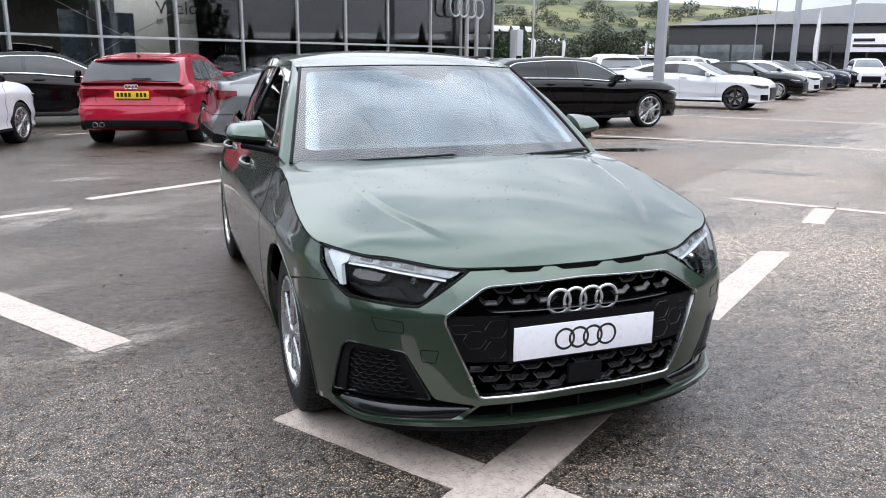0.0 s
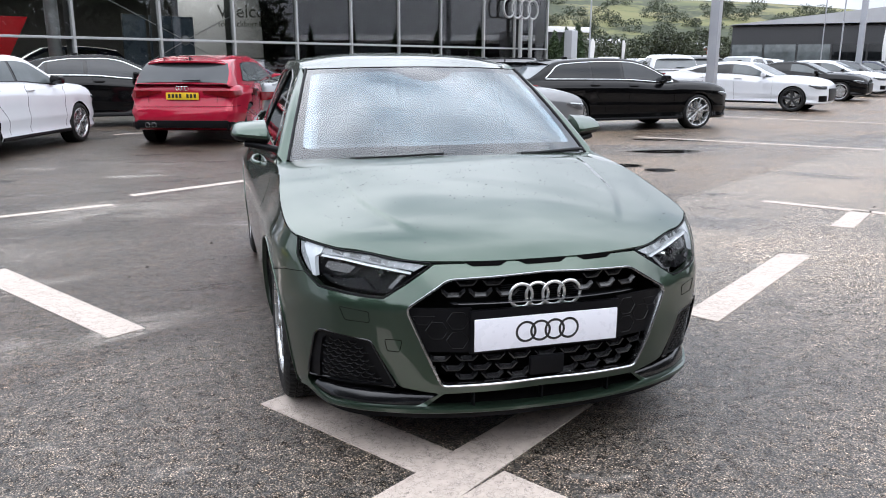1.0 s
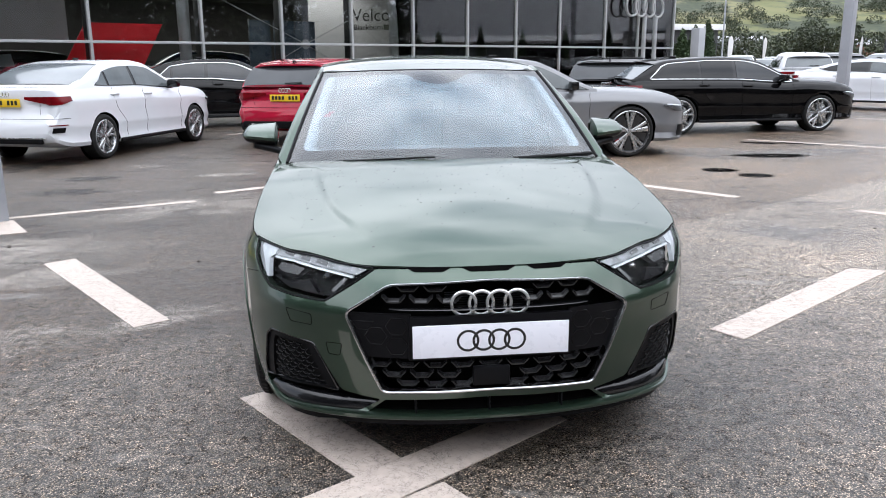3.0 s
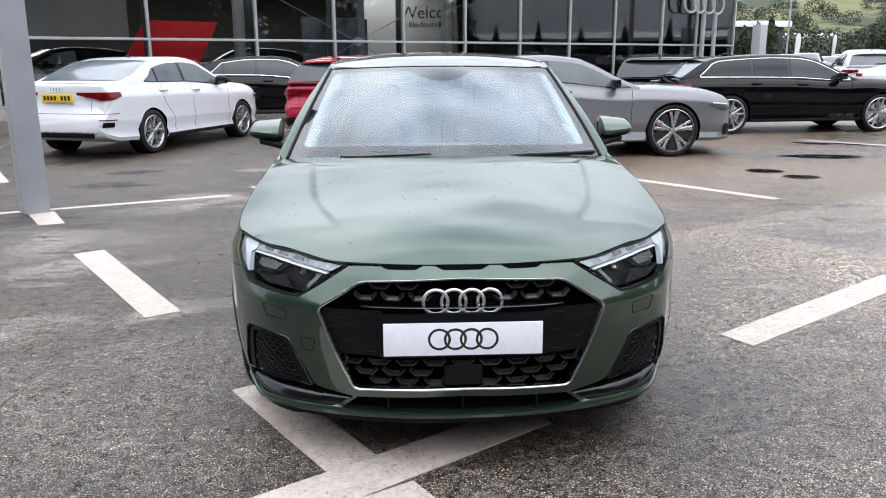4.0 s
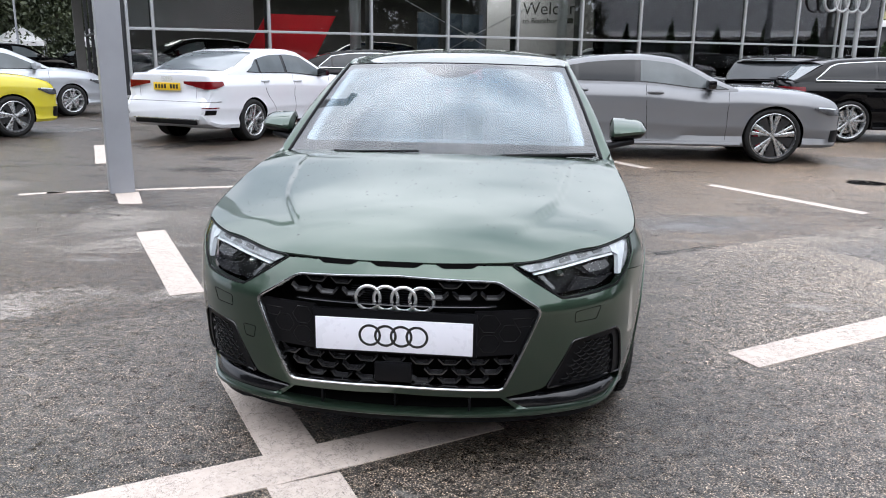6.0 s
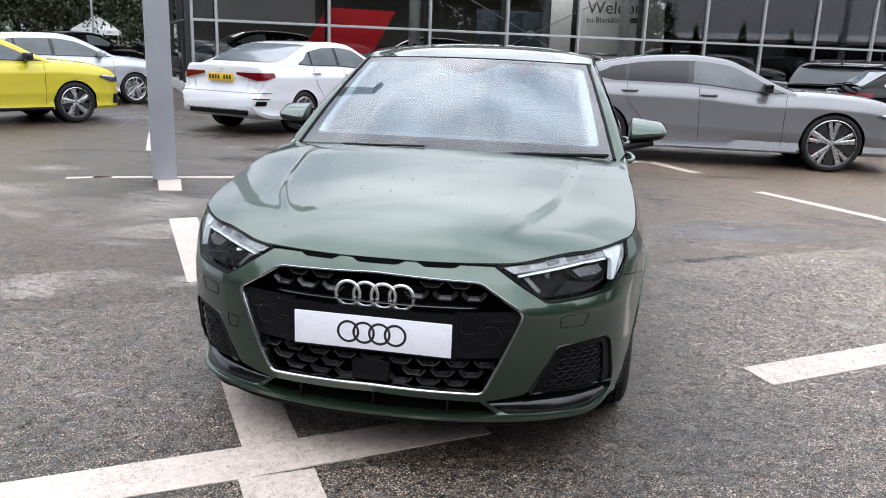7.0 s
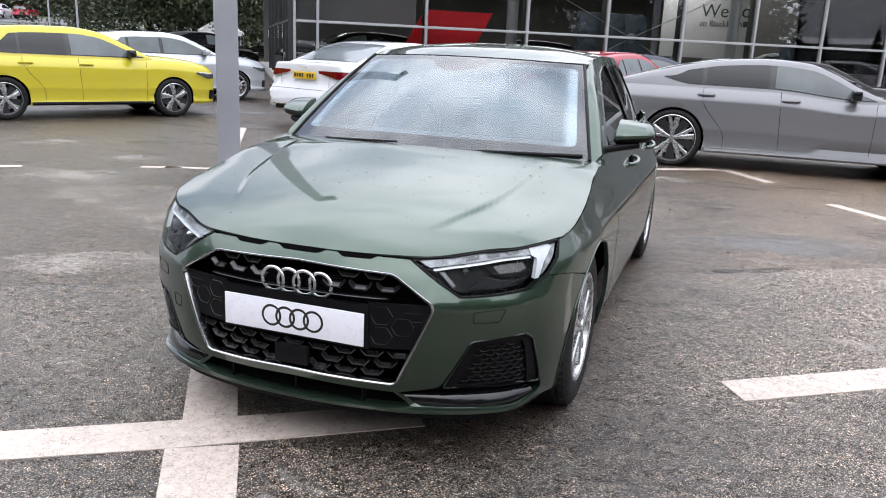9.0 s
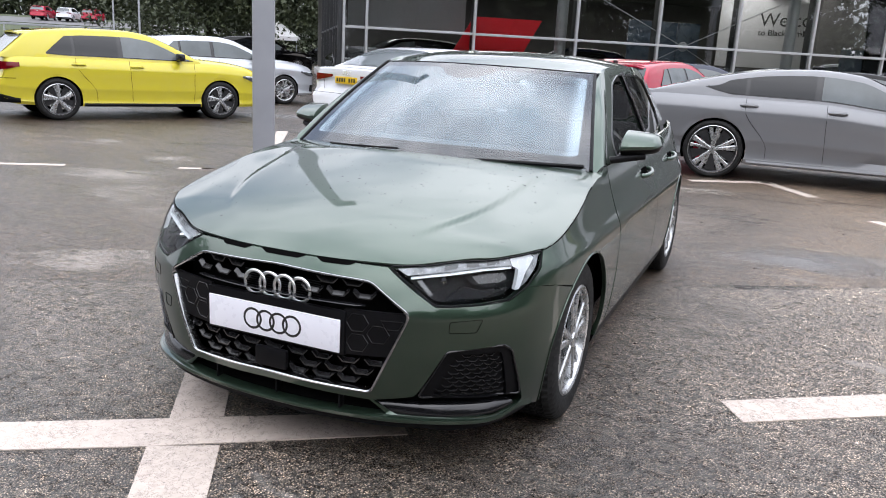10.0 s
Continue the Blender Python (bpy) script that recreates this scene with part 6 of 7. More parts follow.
put("end_wall", bm_mesh(box_bm((0.2, 17.0, TOP), (22.7, 13.0, TOP / 2), 0), INNER), SHOW)
# boards and partition added for the mirrored uprights and the dark inside
for s, y, w, h in ((15.6, 5.5, 0.9, 2.6), (17.2, 6.5, 1.3, 1.6), (18.9, 4.5, 0.5, 2.9), (20.2, 5.5, 1.4, 2.2), (21.6, 3.0, 0.4, 3.2)):
    put("infill_board", bm_mesh(box_bm((w, 0.12, h), (s, y, SILL + h / 2 + 0.2), 0.01), CLAD if w > 1 else CONC), SHOW)
put("partition", bm_mesh(box_bm((8.6, 0.2, TOP - 0.5), (18.2, 8.6, (TOP - 0.5) / 2 + SILL), 0), INNER), SHOW)
# steel rods crossing behind one bay
star = Vector((3.67, 0.12, 1.9))
for s, z in ((0.5, 3.32), (6.6, 3.25), (1.8, 0.95), (5.2, 1.1)):
    put("brace_rod", mesh_of(*tube([tuple(star), (s, 0.12, z)], 0.014, n=6), FACADE_METAL), SHOW)
put("brace_plate", mesh_of(*lathe([(0.001, -0.02), (0.14, -0.02), (0.14, 0.02), (0.001, 0.02)], 16, "z"), FACADE_METAL), SHOW, Matrix.Translation(star) @ Matrix.Rotation(radians(90), 4, "X"))
# entrance end: four large rings in front of the glass
for i in range(4):
    put("sign_ring", mesh_of(*ring_mesh(0.40, 0.045, 40, 8), FACADE_METAL), SHOW, Matrix.Translation((19.2 + 0.62 * i, -0.4, 3.58)))
for s in (20.2, 21.0):
    put("sign_post", mesh_of(*lathe([(0.09, 0.0), (0.09, 3.2)], 16, "z"), FACADE_METAL), SHOW, Matrix.Translation((s, -0.35, 0)))

# inside the showroom
RED_PANEL = plain("red_panel", (0.80, 0.005, 0.016), 0.5, 0, 0.05)
WALL_GREY = plain("feature_wall", (0.42, 0.42, 0.42), 0.7, 0, 0.04, 1)
WALL_AT = Matrix.Translation((-0.55, 39.3, 0)) @ Matrix.Rotation(radians(-14), 4, "Z")
wall = put("feature_wall", bm_mesh(box_bm((6.2, 0.2, 3.2), (1.2, 0.11, 3.05), 0.01), WALL_GREY), SHOW, B.inverted() @ WALL_AT)


def lettering(text, size, at, mat, name="lettering"):
    cu = bpy.data.curves.new("text", "FONT")
    cu.body, cu.size, cu.extrude = text, size, 0.006
    ob = new("tmp_text", cu)
    me = bpy.data.meshes.new_from_object(ob.evaluated_get(bpy.context.evaluated_depsgraph_get()))
    bpy.data.objects.remove(ob)
    me.materials.append(mat)
    return put(name, me, None, at)


put_at = Matrix.Rotation(radians(90), 4, "X")
t1 = lettering("Welcome", 0.87, Matrix.Translation((0.0, 0.0, 3.40)) @ put_at, INK)
t2 = lettering("to Blackburn", 0.385, Matrix.Translation((0.0, 0.0, 2.97)) @ put_at, INK)
t1.parent = t2.parent = wall
put("name_bar", bm_mesh(box_bm((0.60, 0.012, 0.25), (2.32, 0.0, 3.09), 0.002), INK), wall)
pan = facing(([(-2.45, 0.6, 2.39), (-0.47, 0.6, 2.39), (-1.62, 0.6, 0.3), (-3.66, 0.6, 0.3), (-2.45, 0.66, 2.39), (-0.47, 0.66, 2.39), (-1.62, 0.66, 0.3), (-3.66, 0.66, 0.3)],
              [(0, 3, 2, 1), (4, 5, 6, 7), (0, 1, 5, 4), (1, 2, 6, 5), (2, 3, 7, 6), (3, 0, 4, 7)]), (0, 0, 0))
put("red_banner", mesh_of(*pan, RED_PANEL, flat=True), SHOW, None, "slanting red banner panel")
put("white_panel", bm_mesh(box_bm((3.6, 0.1, 2.7), (-4.0, 3.0, 3.3), 0.01), WALL_GREY), SHOW)
BLUE = plain("blue_screen", (0.06, 0.085, 0.12), 0.3, 0, 0.1, 1)
for s in (2.9, 3.75, 4.5):
    put("display_panel", bm_mesh(box_bm((0.72, 0.08, 2.35), (s, 1.5, SILL + 1.18), 0.02), BLUE), SHOW)
for s in (11.2, 12.4, 16.5):
    put("display_panel", bm_mesh(box_bm((1.0, 0.3, 1.9), (s, 2.5, SILL + 0.96), 0.02), BLUE if s < 12 else CLAD), SHOW)

# dark service counter with a row of small warm lamps
WOOD = plain("dark_counter", (0.028, 0.022, 0.018), 0.5, 0, 0.2, 3)
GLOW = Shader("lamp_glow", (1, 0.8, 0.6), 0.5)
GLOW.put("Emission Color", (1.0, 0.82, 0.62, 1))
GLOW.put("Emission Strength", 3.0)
counter = put("service_counter", bm_mesh(box_bm((27.0, 0.6, 1.15), (8.0, 7.0, SILL + 0.60), 0.02), WOOD), SHOW, None, "long dark counter with small warm lamps")
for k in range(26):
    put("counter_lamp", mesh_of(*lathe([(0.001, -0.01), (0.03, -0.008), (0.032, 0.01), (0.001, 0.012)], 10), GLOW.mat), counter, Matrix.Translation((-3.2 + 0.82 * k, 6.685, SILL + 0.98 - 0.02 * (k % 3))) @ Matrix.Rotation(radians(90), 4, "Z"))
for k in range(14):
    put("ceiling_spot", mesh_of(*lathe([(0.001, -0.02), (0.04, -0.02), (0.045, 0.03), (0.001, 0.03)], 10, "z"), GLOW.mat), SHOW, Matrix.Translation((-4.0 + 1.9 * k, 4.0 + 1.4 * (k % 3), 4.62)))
# broad fill lamps added to brighten the showroom beyond its small ceiling spots
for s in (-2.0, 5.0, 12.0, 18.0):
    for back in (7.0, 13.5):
        lit = new("ceiling_fill", bpy.data.lights.new("ceiling_fill", "AREA"))
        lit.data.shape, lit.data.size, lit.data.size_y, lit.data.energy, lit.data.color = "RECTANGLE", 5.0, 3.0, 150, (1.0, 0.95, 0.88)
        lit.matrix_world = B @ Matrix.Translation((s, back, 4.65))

# ---- lamp columns ----
for i in range(4):
    x, y = (-3.655, 4.88) if i == 0 else (-3.655 + 15.35 * i, 4.88 + 11.2 * i)
    col = thing("lamp_column", pose(x, y, 0, 0, 0, 34.5), "square grey painted steel lamp column on tarmac", "lamp post", "lamp columns")
    put("shaft", bm_mesh(box_bm((0.225, 0.235, 5.3), (0.012, 0, 2.65), 0.012), STEEL), col)
    put("lamp_head", bm_mesh(box_bm((0.42, 0.30, 0.16), (0.13, 0, 5.33), 0.03), STEEL), col)
# ---- parked cars ----
SEEN = [
    ("white_saloon", "saloon", WHITE, stand(-4.0, 9.66, 72, "saloon"), "white saloon with yellow rear plate beside the showroom", dict(plate=PLATE_YELLOW, clear=True)),
    ("red_hatchback", "hatch", RED, stand(-0.42, 11.45, 73, "hatch"), "bright red hatchback with yellow rear plate and dark valance", dict(plate=PLATE_YELLOW, clear=True, rear_glass=DARK_GLASS)),
    ("grey_fastback", "fastback", GREY, stand(0.62, 8.45, 1.5, "fastback"), "plain grey sporty fastback with large two-tone wheels", dict(wheels="y", second=ALLOY_DARK, caliper=RED)),
    ("black_estate", "estate", BLACK, stand(5.66, 11.7, 4.5, "estate"), "gloss black estate with chrome window trim", dict(chrome=True, side_glass=DARK_GLASS)),
    ("black_saloon", "limousine", BLACK, stand(-4.6, 14.95, 9, "limousine"), "large black saloon with chrome window trim by the showroom", dict(chrome=True, clear=True, side_glass=DARK_GLASS)),
    ("yellow_hatchback", "hatch", YELLOW, stand(-9.07, 6.95, 61, "hatch"), "bright yellow hatchback with two-tone wheels", dict(wheels="blade", second=ALLOY_DARK)),
    ("silver_hatchback", "hatch", SILVER, stand(-9.35, 13.4, 60, "hatch", which="front"), "pale silver hatchback parked behind a yellow one", dict(clear=True)),
    ("navy_hatchback", "hatch", NAVY, stand(-1.6, 17.0, 14, "hatch"), "dark blue hatchback close to the showroom glass", {}),
    ("black_compact", "saloon", BLACK, stand(1.5, 14.6, 5, "saloon"), "black saloon beside the showroom glass", {}),
    ("black_hatchback", "hatch", BLACK, stand(5.65, 12.95, 66, "hatch"), "black hatchback with red tail lamps", dict(rear_glass=DARK_GLASS)),
    ("white_coupe", "coupe", WHITE, stand(14.5, 16.3, -52, "coupe", which="front"), "white four-door coupe at the end of a row", dict(wheels="blade", alloy=ALLOY_DARK)),
    ("black_coupe", "coupe", BLACK, stand(20.4, 21.0, -52, "coupe", which="front"), "black coupe with bright wheels in a row", dict(wheels="five")),
    ("white_hatchback", "hatch", WHITE, stand(24.2, 24.0, -52, "hatch", which="front"), "white hatchback in a row of cars", {}),
    ("grey_hatchback", "hatch", BEIGE, stand(27.0, 26.0, -52, "hatch", which="front"), "dark grey hatchback in a row of cars", {}),
    ("navy_saloon", "saloon", NAVY, stand(31.0, 28.8, -52, "saloon", which="front"), "dark blue saloon in a row of cars", dict(alloy=ALLOY_DARK)),
    ("black_sport_hatchback", "hatch", BLACK, stand(35.0, 31.8, -52, "hatch", which="front"), "black hatchback at the far end of a row", {}),
    ("white_off_roader", "suv", WHITE, pose(15.2, 24.2, 0, 0, 0, -20), "white off-road car seen from behind in a far row", {}),
    ("black_off_roader", "suv", BLACK, pose(18.0, 26.6, 0, 0, 0, -18), "black off-road car in a far row", {}),
    ("silver_off_roader", "suv", SILVER, pose(21.6, 28.4, 0, 0, 0, 128), "silver off-road car in a far row", {}),
    ("white_family_car", "suv", WHITE, pose(37.5, 32.5, 0, 0, 0, 140), "white off-road car facing across the car park", {}),
    ("grey_family_car", "hatch", BLACK, pose(-30.2, 48.6, 0, 0, 0, 60), "dark off-road car far off near a white tent", {}),
    ("black_family_car", "suv", BLACK, pose(-20.5, 27.5, 0, 0, 0, -30), "black off-road car behind the silver hatchback", {}),
    ("black_near_car", "hatch", BLACK, pose(8.62, 3.25, 0, 0, 0, -139.6), "black hatchback at the edge of the car park", {}),
]
for name, shape, mat, at, label, more in SEEN:
    parked(name, shape, mat, at, label, **more)
# cars in the showroom
for s, y, turn, mat in ((-4.2, 3.2, 100, BLACK), (1.2, 3.4, 80, NAVY), (12.0, 5.0, 60, WHITE)):
    parked("display_car", "hatch", mat, B @ pose(s, y, SILL + 0.025, 0, 0, turn), "new car standing on the showroom floor", group="cars in the showroom", far=True)
# rows far across the car park
far_a = parked("far_car", "hatch", SILVER, pose(17.5, 36.5, 0, 0, 0, 150), "parked car in a distant row", group="distant rows", far=True)
far_b = parked("far_car", "suv", WHITE, pose(20.5, 38.6, 0, 0, 0, 150), "parked car in a distant row", group="distant rows", far=True)
for i in range(12):
    copy_thing((far_a, far_b)[i % 2], pose(17.0 + 2.6 * (i % 6) + 4 * (i // 6), 42.0 + 1.75 * (i % 6) + 9 * (i // 6), 0, 0, 0, 150 + 180 * (i % 3 == 0)))
# unseen row, added behind the camera for reflections
for i in range(10):
    copy_thing((far_a, far_b)[(i + 1) % 2], pose(-16 + 3.1 * i, -17 - 0.8 * (i % 2), 0, 0, 0, 10 + 180 * (i % 2)))


# ---- trees, hills and buildings round the car park ----
LEAF = Shader("leaves", (0.05, 0.075, 0.025), 0.6)
LEAF.put("Base Color", LEAF.ramp(LEAF.noise(0.9, 4), (0.3, (0.012, 0.019, 0.007)), (0.5, (0.024, 0.034, 0.011)), (0.7, (0.048, 0.058, 0.019))))
BARK = plain("bark", (0.03, 0.025, 0.02), 0.9, 0, 0.25, 12)
CONIFER = Shader("conifer_green", (0.03, 0.055, 0.02), 0.7)
CONIFER.put("Base Color", CONIFER.ramp(CONIFER.noise(3, 4), (0.3, (0.012, 0.028, 0.010)), (0.7, (0.05, 0.085, 0.025))))


def leaf_cloud(centres, count, size, rng3, flat=0.75):
    """Many small leaf faces scattered through blobs (x, y, z, radius)."""
    verts, faces = [], []
    w = np.array([c[3] ** 2 for c in centres])
    for k in rng3.choice(len(centres), count, p=w / w.sum()):
        x, y, z, r = centres[k]
        d = rng3.normal(size=3)
        d /= np.linalg.norm(d)
        q = np.array((x, y, z)) + d * r * rng3.uniform(0.55, 1.05) * np.array((1, 1, flat))
        a, b = rng3.normal(size=3), rng3.normal(size=3)
        a /= np.linalg.norm(a)
        b -= a * (a @ b)
        b /= np.linalg.norm(b)
        s = size * rng3.uniform(0.6, 1.3)
        i = len(verts)
        verts += [tuple(q - a * s), tuple(q + b * s * 0.9), tuple(q + a * s)]
        faces.append((i, i + 1, i + 2))
    return verts, faces


def tree(at, height, seed, label="broad green tree at the edge of the car park", leaves=6500):
    r3 = np.random.default_rng(seed)
    t = thing("tree", at, label, "tree", "trees round the car park")
    trunk_h = height * 0.30
    limbs = [tube([(0, 0, 0), (0.04, 0.02, trunk_h * 0.5), (0.0, 0.06, trunk_h)], height * 0.028, n=8)]
    blobs = []
    for i in range(17):
        a, e = r3.uniform(0, 6.28), r3.uniform(0.35, 1.0)
        rad = height * 0.30 * math.sqrt(1 - (e - 0.45) ** 2) * r3.uniform(0.5, 1.0)
        p = (rad * math.cos(a), rad * math.sin(a), height * (0.25 + 0.62 * e))
        limbs.append(tube([(0, 0.05, trunk_h * 0.9), (p[0] * 0.5, p[1] * 0.5, (trunk_h + p[2]) / 2), p], height * 0.009, n=5))
        blobs.append((*p, height * r3.uniform(0.12, 0.20)))
    put("trunk", mesh_of(*join(*limbs), BARK), t)
    put("crown", mesh_of(*leaf_cloud(blobs, leaves, height * 0.0200, r3), LEAF.mat, flat=True), t)
    return t


T1, T2, T3 = tree(pose(-38, 50, 1.2), 11, 11), tree(pose(-31, 57, 1.0), 9.5, 12), tree(pose(-25, 64, 0.8), 12, 13)
rng4 = np.random.default_rng(21)
for i in range(26):  # woodland beyond the left side
    f = i / 25
    x, y = -42 + 26 * f + rng4.uniform(-3, 3), 47 + 32 * f + rng4.uniform(-3, 3)
    copy_thing((T1, T2, T3)[i % 3], pose(x, y, 1.6, 0, 0, rng4.uniform(0, 360)) @ Matrix.Scale(rng4.uniform(0.8, 1.3), 4))
for i in range(22):  # unseen trees, added behind the camera to block low sky
    a = radians(188 + 144 * i / 21)
    d = 34 + rng4.uniform(-4, 6)
    copy_thing((T1, T2, T3)[i % 3], pose(d * math.cos(a), d * math.sin(a), 0, 0, 0, rng4.uniform(0, 360)) @ Matrix.Scale(rng4.uniform(1.0, 1.5), 4))


def conifer(at, h, seed):
    r3 = np.random.default_rng(seed)
    t = thing("conifer", at, "slim dark green columnar conifer by the showroom", "tree", "conifers by the showroom")
    put("trunk", mesh_of(*tube([(0, 0, 0), (0, 0, h * 0.4)], 0.05, n=6), BARK), t)
    blobs = [(0, 0, h * (0.10 + 0.86 * k / 14), 0.10 + 0.36 * math.sin(math.pi * min(1, 0.18 + 0.86 * k / 14)) ** 0.8) for k in range(15)]
    put("crown", mesh_of(*leaf_cloud(blobs, 6000, 0.075, r3, 1.3), CONIFER.mat, flat=True), t)


for k, (s, d, h) in enumerate(((23.7, 1.5, 2.9), (26.9, 2.0, 2.9), (27.6, 1.7, 3.1), (28.6, 1.6, 3.4))):
    q = B @ Vector((s, d, 0))
    conifer(pose(q.x, q.y, 0), h, 40 + k)

# hill
HILL = Shader("hillside", (0.08, 0.10, 0.035), 0.9)
field = HILL.ramp(HILL.noise(0.018, 3), (0.38, (0.075, 0.085, 0.030)), (0.50, (0.125, 0.125, 0.045)), (0.62, (0.16, 0.145, 0.07)))
wood = HILL.ramp(HILL.noise(0.035, 8, 0.7), (0.46, 0.0), (0.52, 1.0))
HILL.put("Base Color", HILL.mix(wood, field, HILL.ramp(HILL.noise(0.5, 5), (0.3, (0.014, 0.022, 0.010)), (0.7, (0.045, 0.055, 0.022)))))
ridge = curve1([(-30, 8), (-5, 14), (12, 28), (24, 33.5), (32, 30), (40, 26), (50, 18)])
rows, nu, nv = [], 70, 14
for i in range(nu):
    a = radians(-30 + 80 * i / (nu - 1))
    crest = ridge(math.degrees(a)) + 0.8 * math.sin(9 * a) + 0.5 * math.sin(23 * a)
    for j in range(nv):
        d = 170 + 230 * j / (nv - 1)
        rows.append((d * math.sin(a), d * math.cos(a), crest * smooth(j / (nv - 1)) - 0.3))
tagged(put("hill", mesh_of(*facing((rows, grid_faces(nu, nv)), (0, 0, 1)), HILL.mat)), "low green hill with fields and dark copses", "hill", kind="structure")
clumps = []
for i in range(260):
    a = radians(rng4.uniform(5, 42))
    d = rng4.uniform(150, 330)
    clumps.append((d * math.sin(a), d * math.cos(a), max(0.5, ridge(math.degrees(a)) * smooth((d - 170) / 230)) + rng4.uniform(0, 1.5), rng4.uniform(1.6, 4.2)))
for i in range(240):
    a = radians(rng4.uniform(6, 44))
    d = rng4.uniform(120, 150)
    clumps.append((d * math.sin(a), d * math.cos(a), rng4.uniform(0.6, 4.6), rng4.uniform(1.2, 2.6)))
copse = []
for i in range(15):
    a, d = radians(rng4.uniform(14, 52)), rng4.uniform(92, 120)
    for k in range(16):
        copse.append((d * math.sin(a) + rng4.uniform(-4, 4), d * math.cos(a) + rng4.uniform(-3, 3), rng4.uniform(0.4, 4.8), rng4.uniform(0.8, 1.7)))
tagged(put("copse", mesh_of(*leaf_cloud(copse, 90000, 0.17, rng4), LEAF.mat, flat=True)), "dark green bushes and low trees below the hill", "woods", kind="stuff")
tagged(put("far_woods", mesh_of(*leaf_cloud(clumps, 150000, 0.30, rng4), LEAF.mat, flat=True)), "distant dark green woods on the hillside", "woods", kind="stuff")

# bank with a pale barrier on the left
GRASS = plain("grass", (0.042, 0.055, 0.018), 0.9, 0, 0.25, 1.5)
bank = []
for i in range(24):
    f = i / 23
    x, y = -75 + 62 * f, 12 + 62 * f
    n = (-0.707, 0.707)
    for d, z in ((0, -0.02), (3, 0.4), (8, 0.8), (14, 1.0), (34, 1.9), (60, 3.2)):
        bank.append((x + n[0] * d - 0 * f, y + n[1] * d, z))
tagged(put("grass_bank", mesh_of(*facing((bank, grid_faces(24, 6)), (0, 0, 1)), GRASS)), "rough grass bank beyond the car park", "bank", kind="structure")
fence = thing("barrier", pose(-56.0, 44.0, 0.9, 0, 0, 45), "pale metal crash barrier on a grass bank", "barrier")
put("rail", bm_mesh(box_bm((14, 0.06, 0.16), (0, 0, 0.85), 0.03), STEEL), fence)
for k in range(6):
    put("post", bm_mesh(box_bm((0.1, 0.1, 1.2), (-6.8 + 2.7 * k, 0.08, 0.35), 0.01), STEEL), fence)

# undergrowth that fills the woodland's foot
thick = []
for i in range(330):
    f = i / 329
    thick.append((-42 + 29 * f + rng4.uniform(-2.5, 4), 42 + 37 * f + rng4.uniform(-2, 4), 1.2 + 13.0 * rng4.uniform(0, 1) ** 1.1, rng4.uniform(1.8, 3.4)))
tagged(put("undergrowth", mesh_of(*leaf_cloud(thick, 190000, 0.16, rng4), LEAF.mat, flat=True)), "dense dark green undergrowth below the trees", "woods", kind="stuff")

# white tent
tent = thing("gazebo", pose(-34.2, 48.0, 0.2, 0, 0, 30), "white pop-up gazebo with a pointed roof", "tent")
CLOTH = plain("white_cloth", (0.7, 0.7, 0.7), 0.8, 0, 0.04)
put("canopy", mesh_of([(-1.5, -1.5, 1.7), (1.5, -1.5, 1.7), (1.5, 1.5, 1.7), (-1.5, 1.5, 1.7), (0, 0, 2.75), (-1.5, -1.5, 1.4), (1.5, -1.5, 1.4), (1.5, 1.5, 1.4), (-1.5, 1.5, 1.4)],
                      [(0, 1, 4), (1, 2, 4), (2, 3, 4), (3, 0, 4), (5, 6, 1, 0), (6, 7, 2, 1), (7, 8, 3, 2), (8, 5, 0, 3)], CLOTH, flat=True), tent)
for x in (-1.45, 1.45):
    for y in (-1.45, 1.45):
        put("leg", mesh_of(*tube([(x, y, 0), (x, y, 1.6)], 0.03, n=6), STEEL), tent)


def shed(name, at, size, wall_mat, roof_mat, label, rise=1.2, bays=0, glass_h=0.0):
    """A long low building: walls, shallow pitched roof, glazed bays on its front (-y)."""
    L, D, Hh = size
    b = thing(name, at, label, "building")
    put("wall", bm_mesh(box_bm((L, D, Hh), (0, D / 2, Hh / 2), 0.02), wall_mat), b)
    v = [(-L / 2 - 0.3, -0.3, Hh + 0.05), (L / 2 + 0.3, -0.3, Hh + 0.05), (L / 2 + 0.3, D + 0.3, Hh + 0.05), (-L / 2 - 0.3, D + 0.3, Hh + 0.05), (-L / 2 - 0.3, D / 2, Hh + rise), (L / 2 + 0.3, D / 2, Hh + rise)]
    put("roof", mesh_of(v, [(0, 1, 5, 4), (2, 3, 4, 5), (3, 0, 4), (1, 2, 5), (3, 2, 1, 0)], roof_mat, flat=True), b)
    for k in range(bays):
        x = -L / 2 + (k + 0.5) * L / bays
        put("window", bm_mesh(box_bm((L / bays - 0.18, 0.06, glass_h), (x, -0.01, 0.35 + glass_h / 2), 0.01), LIGHT_GLASS if k % 7 < 3 else TINT), b)
        put("glazing_bar", bm_mesh(box_bm((0.08, 0.1, glass_h + 0.2), (x - L / bays / 2, -0.02, 0.35 + glass_h / 2), 0.01), CLAD), b)
    return b


ROOF_PALE = plain("pale_roof", (0.36, 0.37, 0.39), 0.5, 0, 0.06, 0.3)
BRICK = plain("red_brick", (0.20, 0.075, 0.05), 0.8, 0, 0.15, 1.5)
GREY_WALL = plain("grey_sheeting", (0.32, 0.33, 0.34), 0.6, 0, 0.08, 0.5)
dealer = shed("second_showroom", pose(66, 46.5, 0, 0, 0, -43), (52, 24, 4.6), CLAD, ROOF_PALE, "low dark-clad showroom with pale pitched roof", 0.25, 18, 2.6)
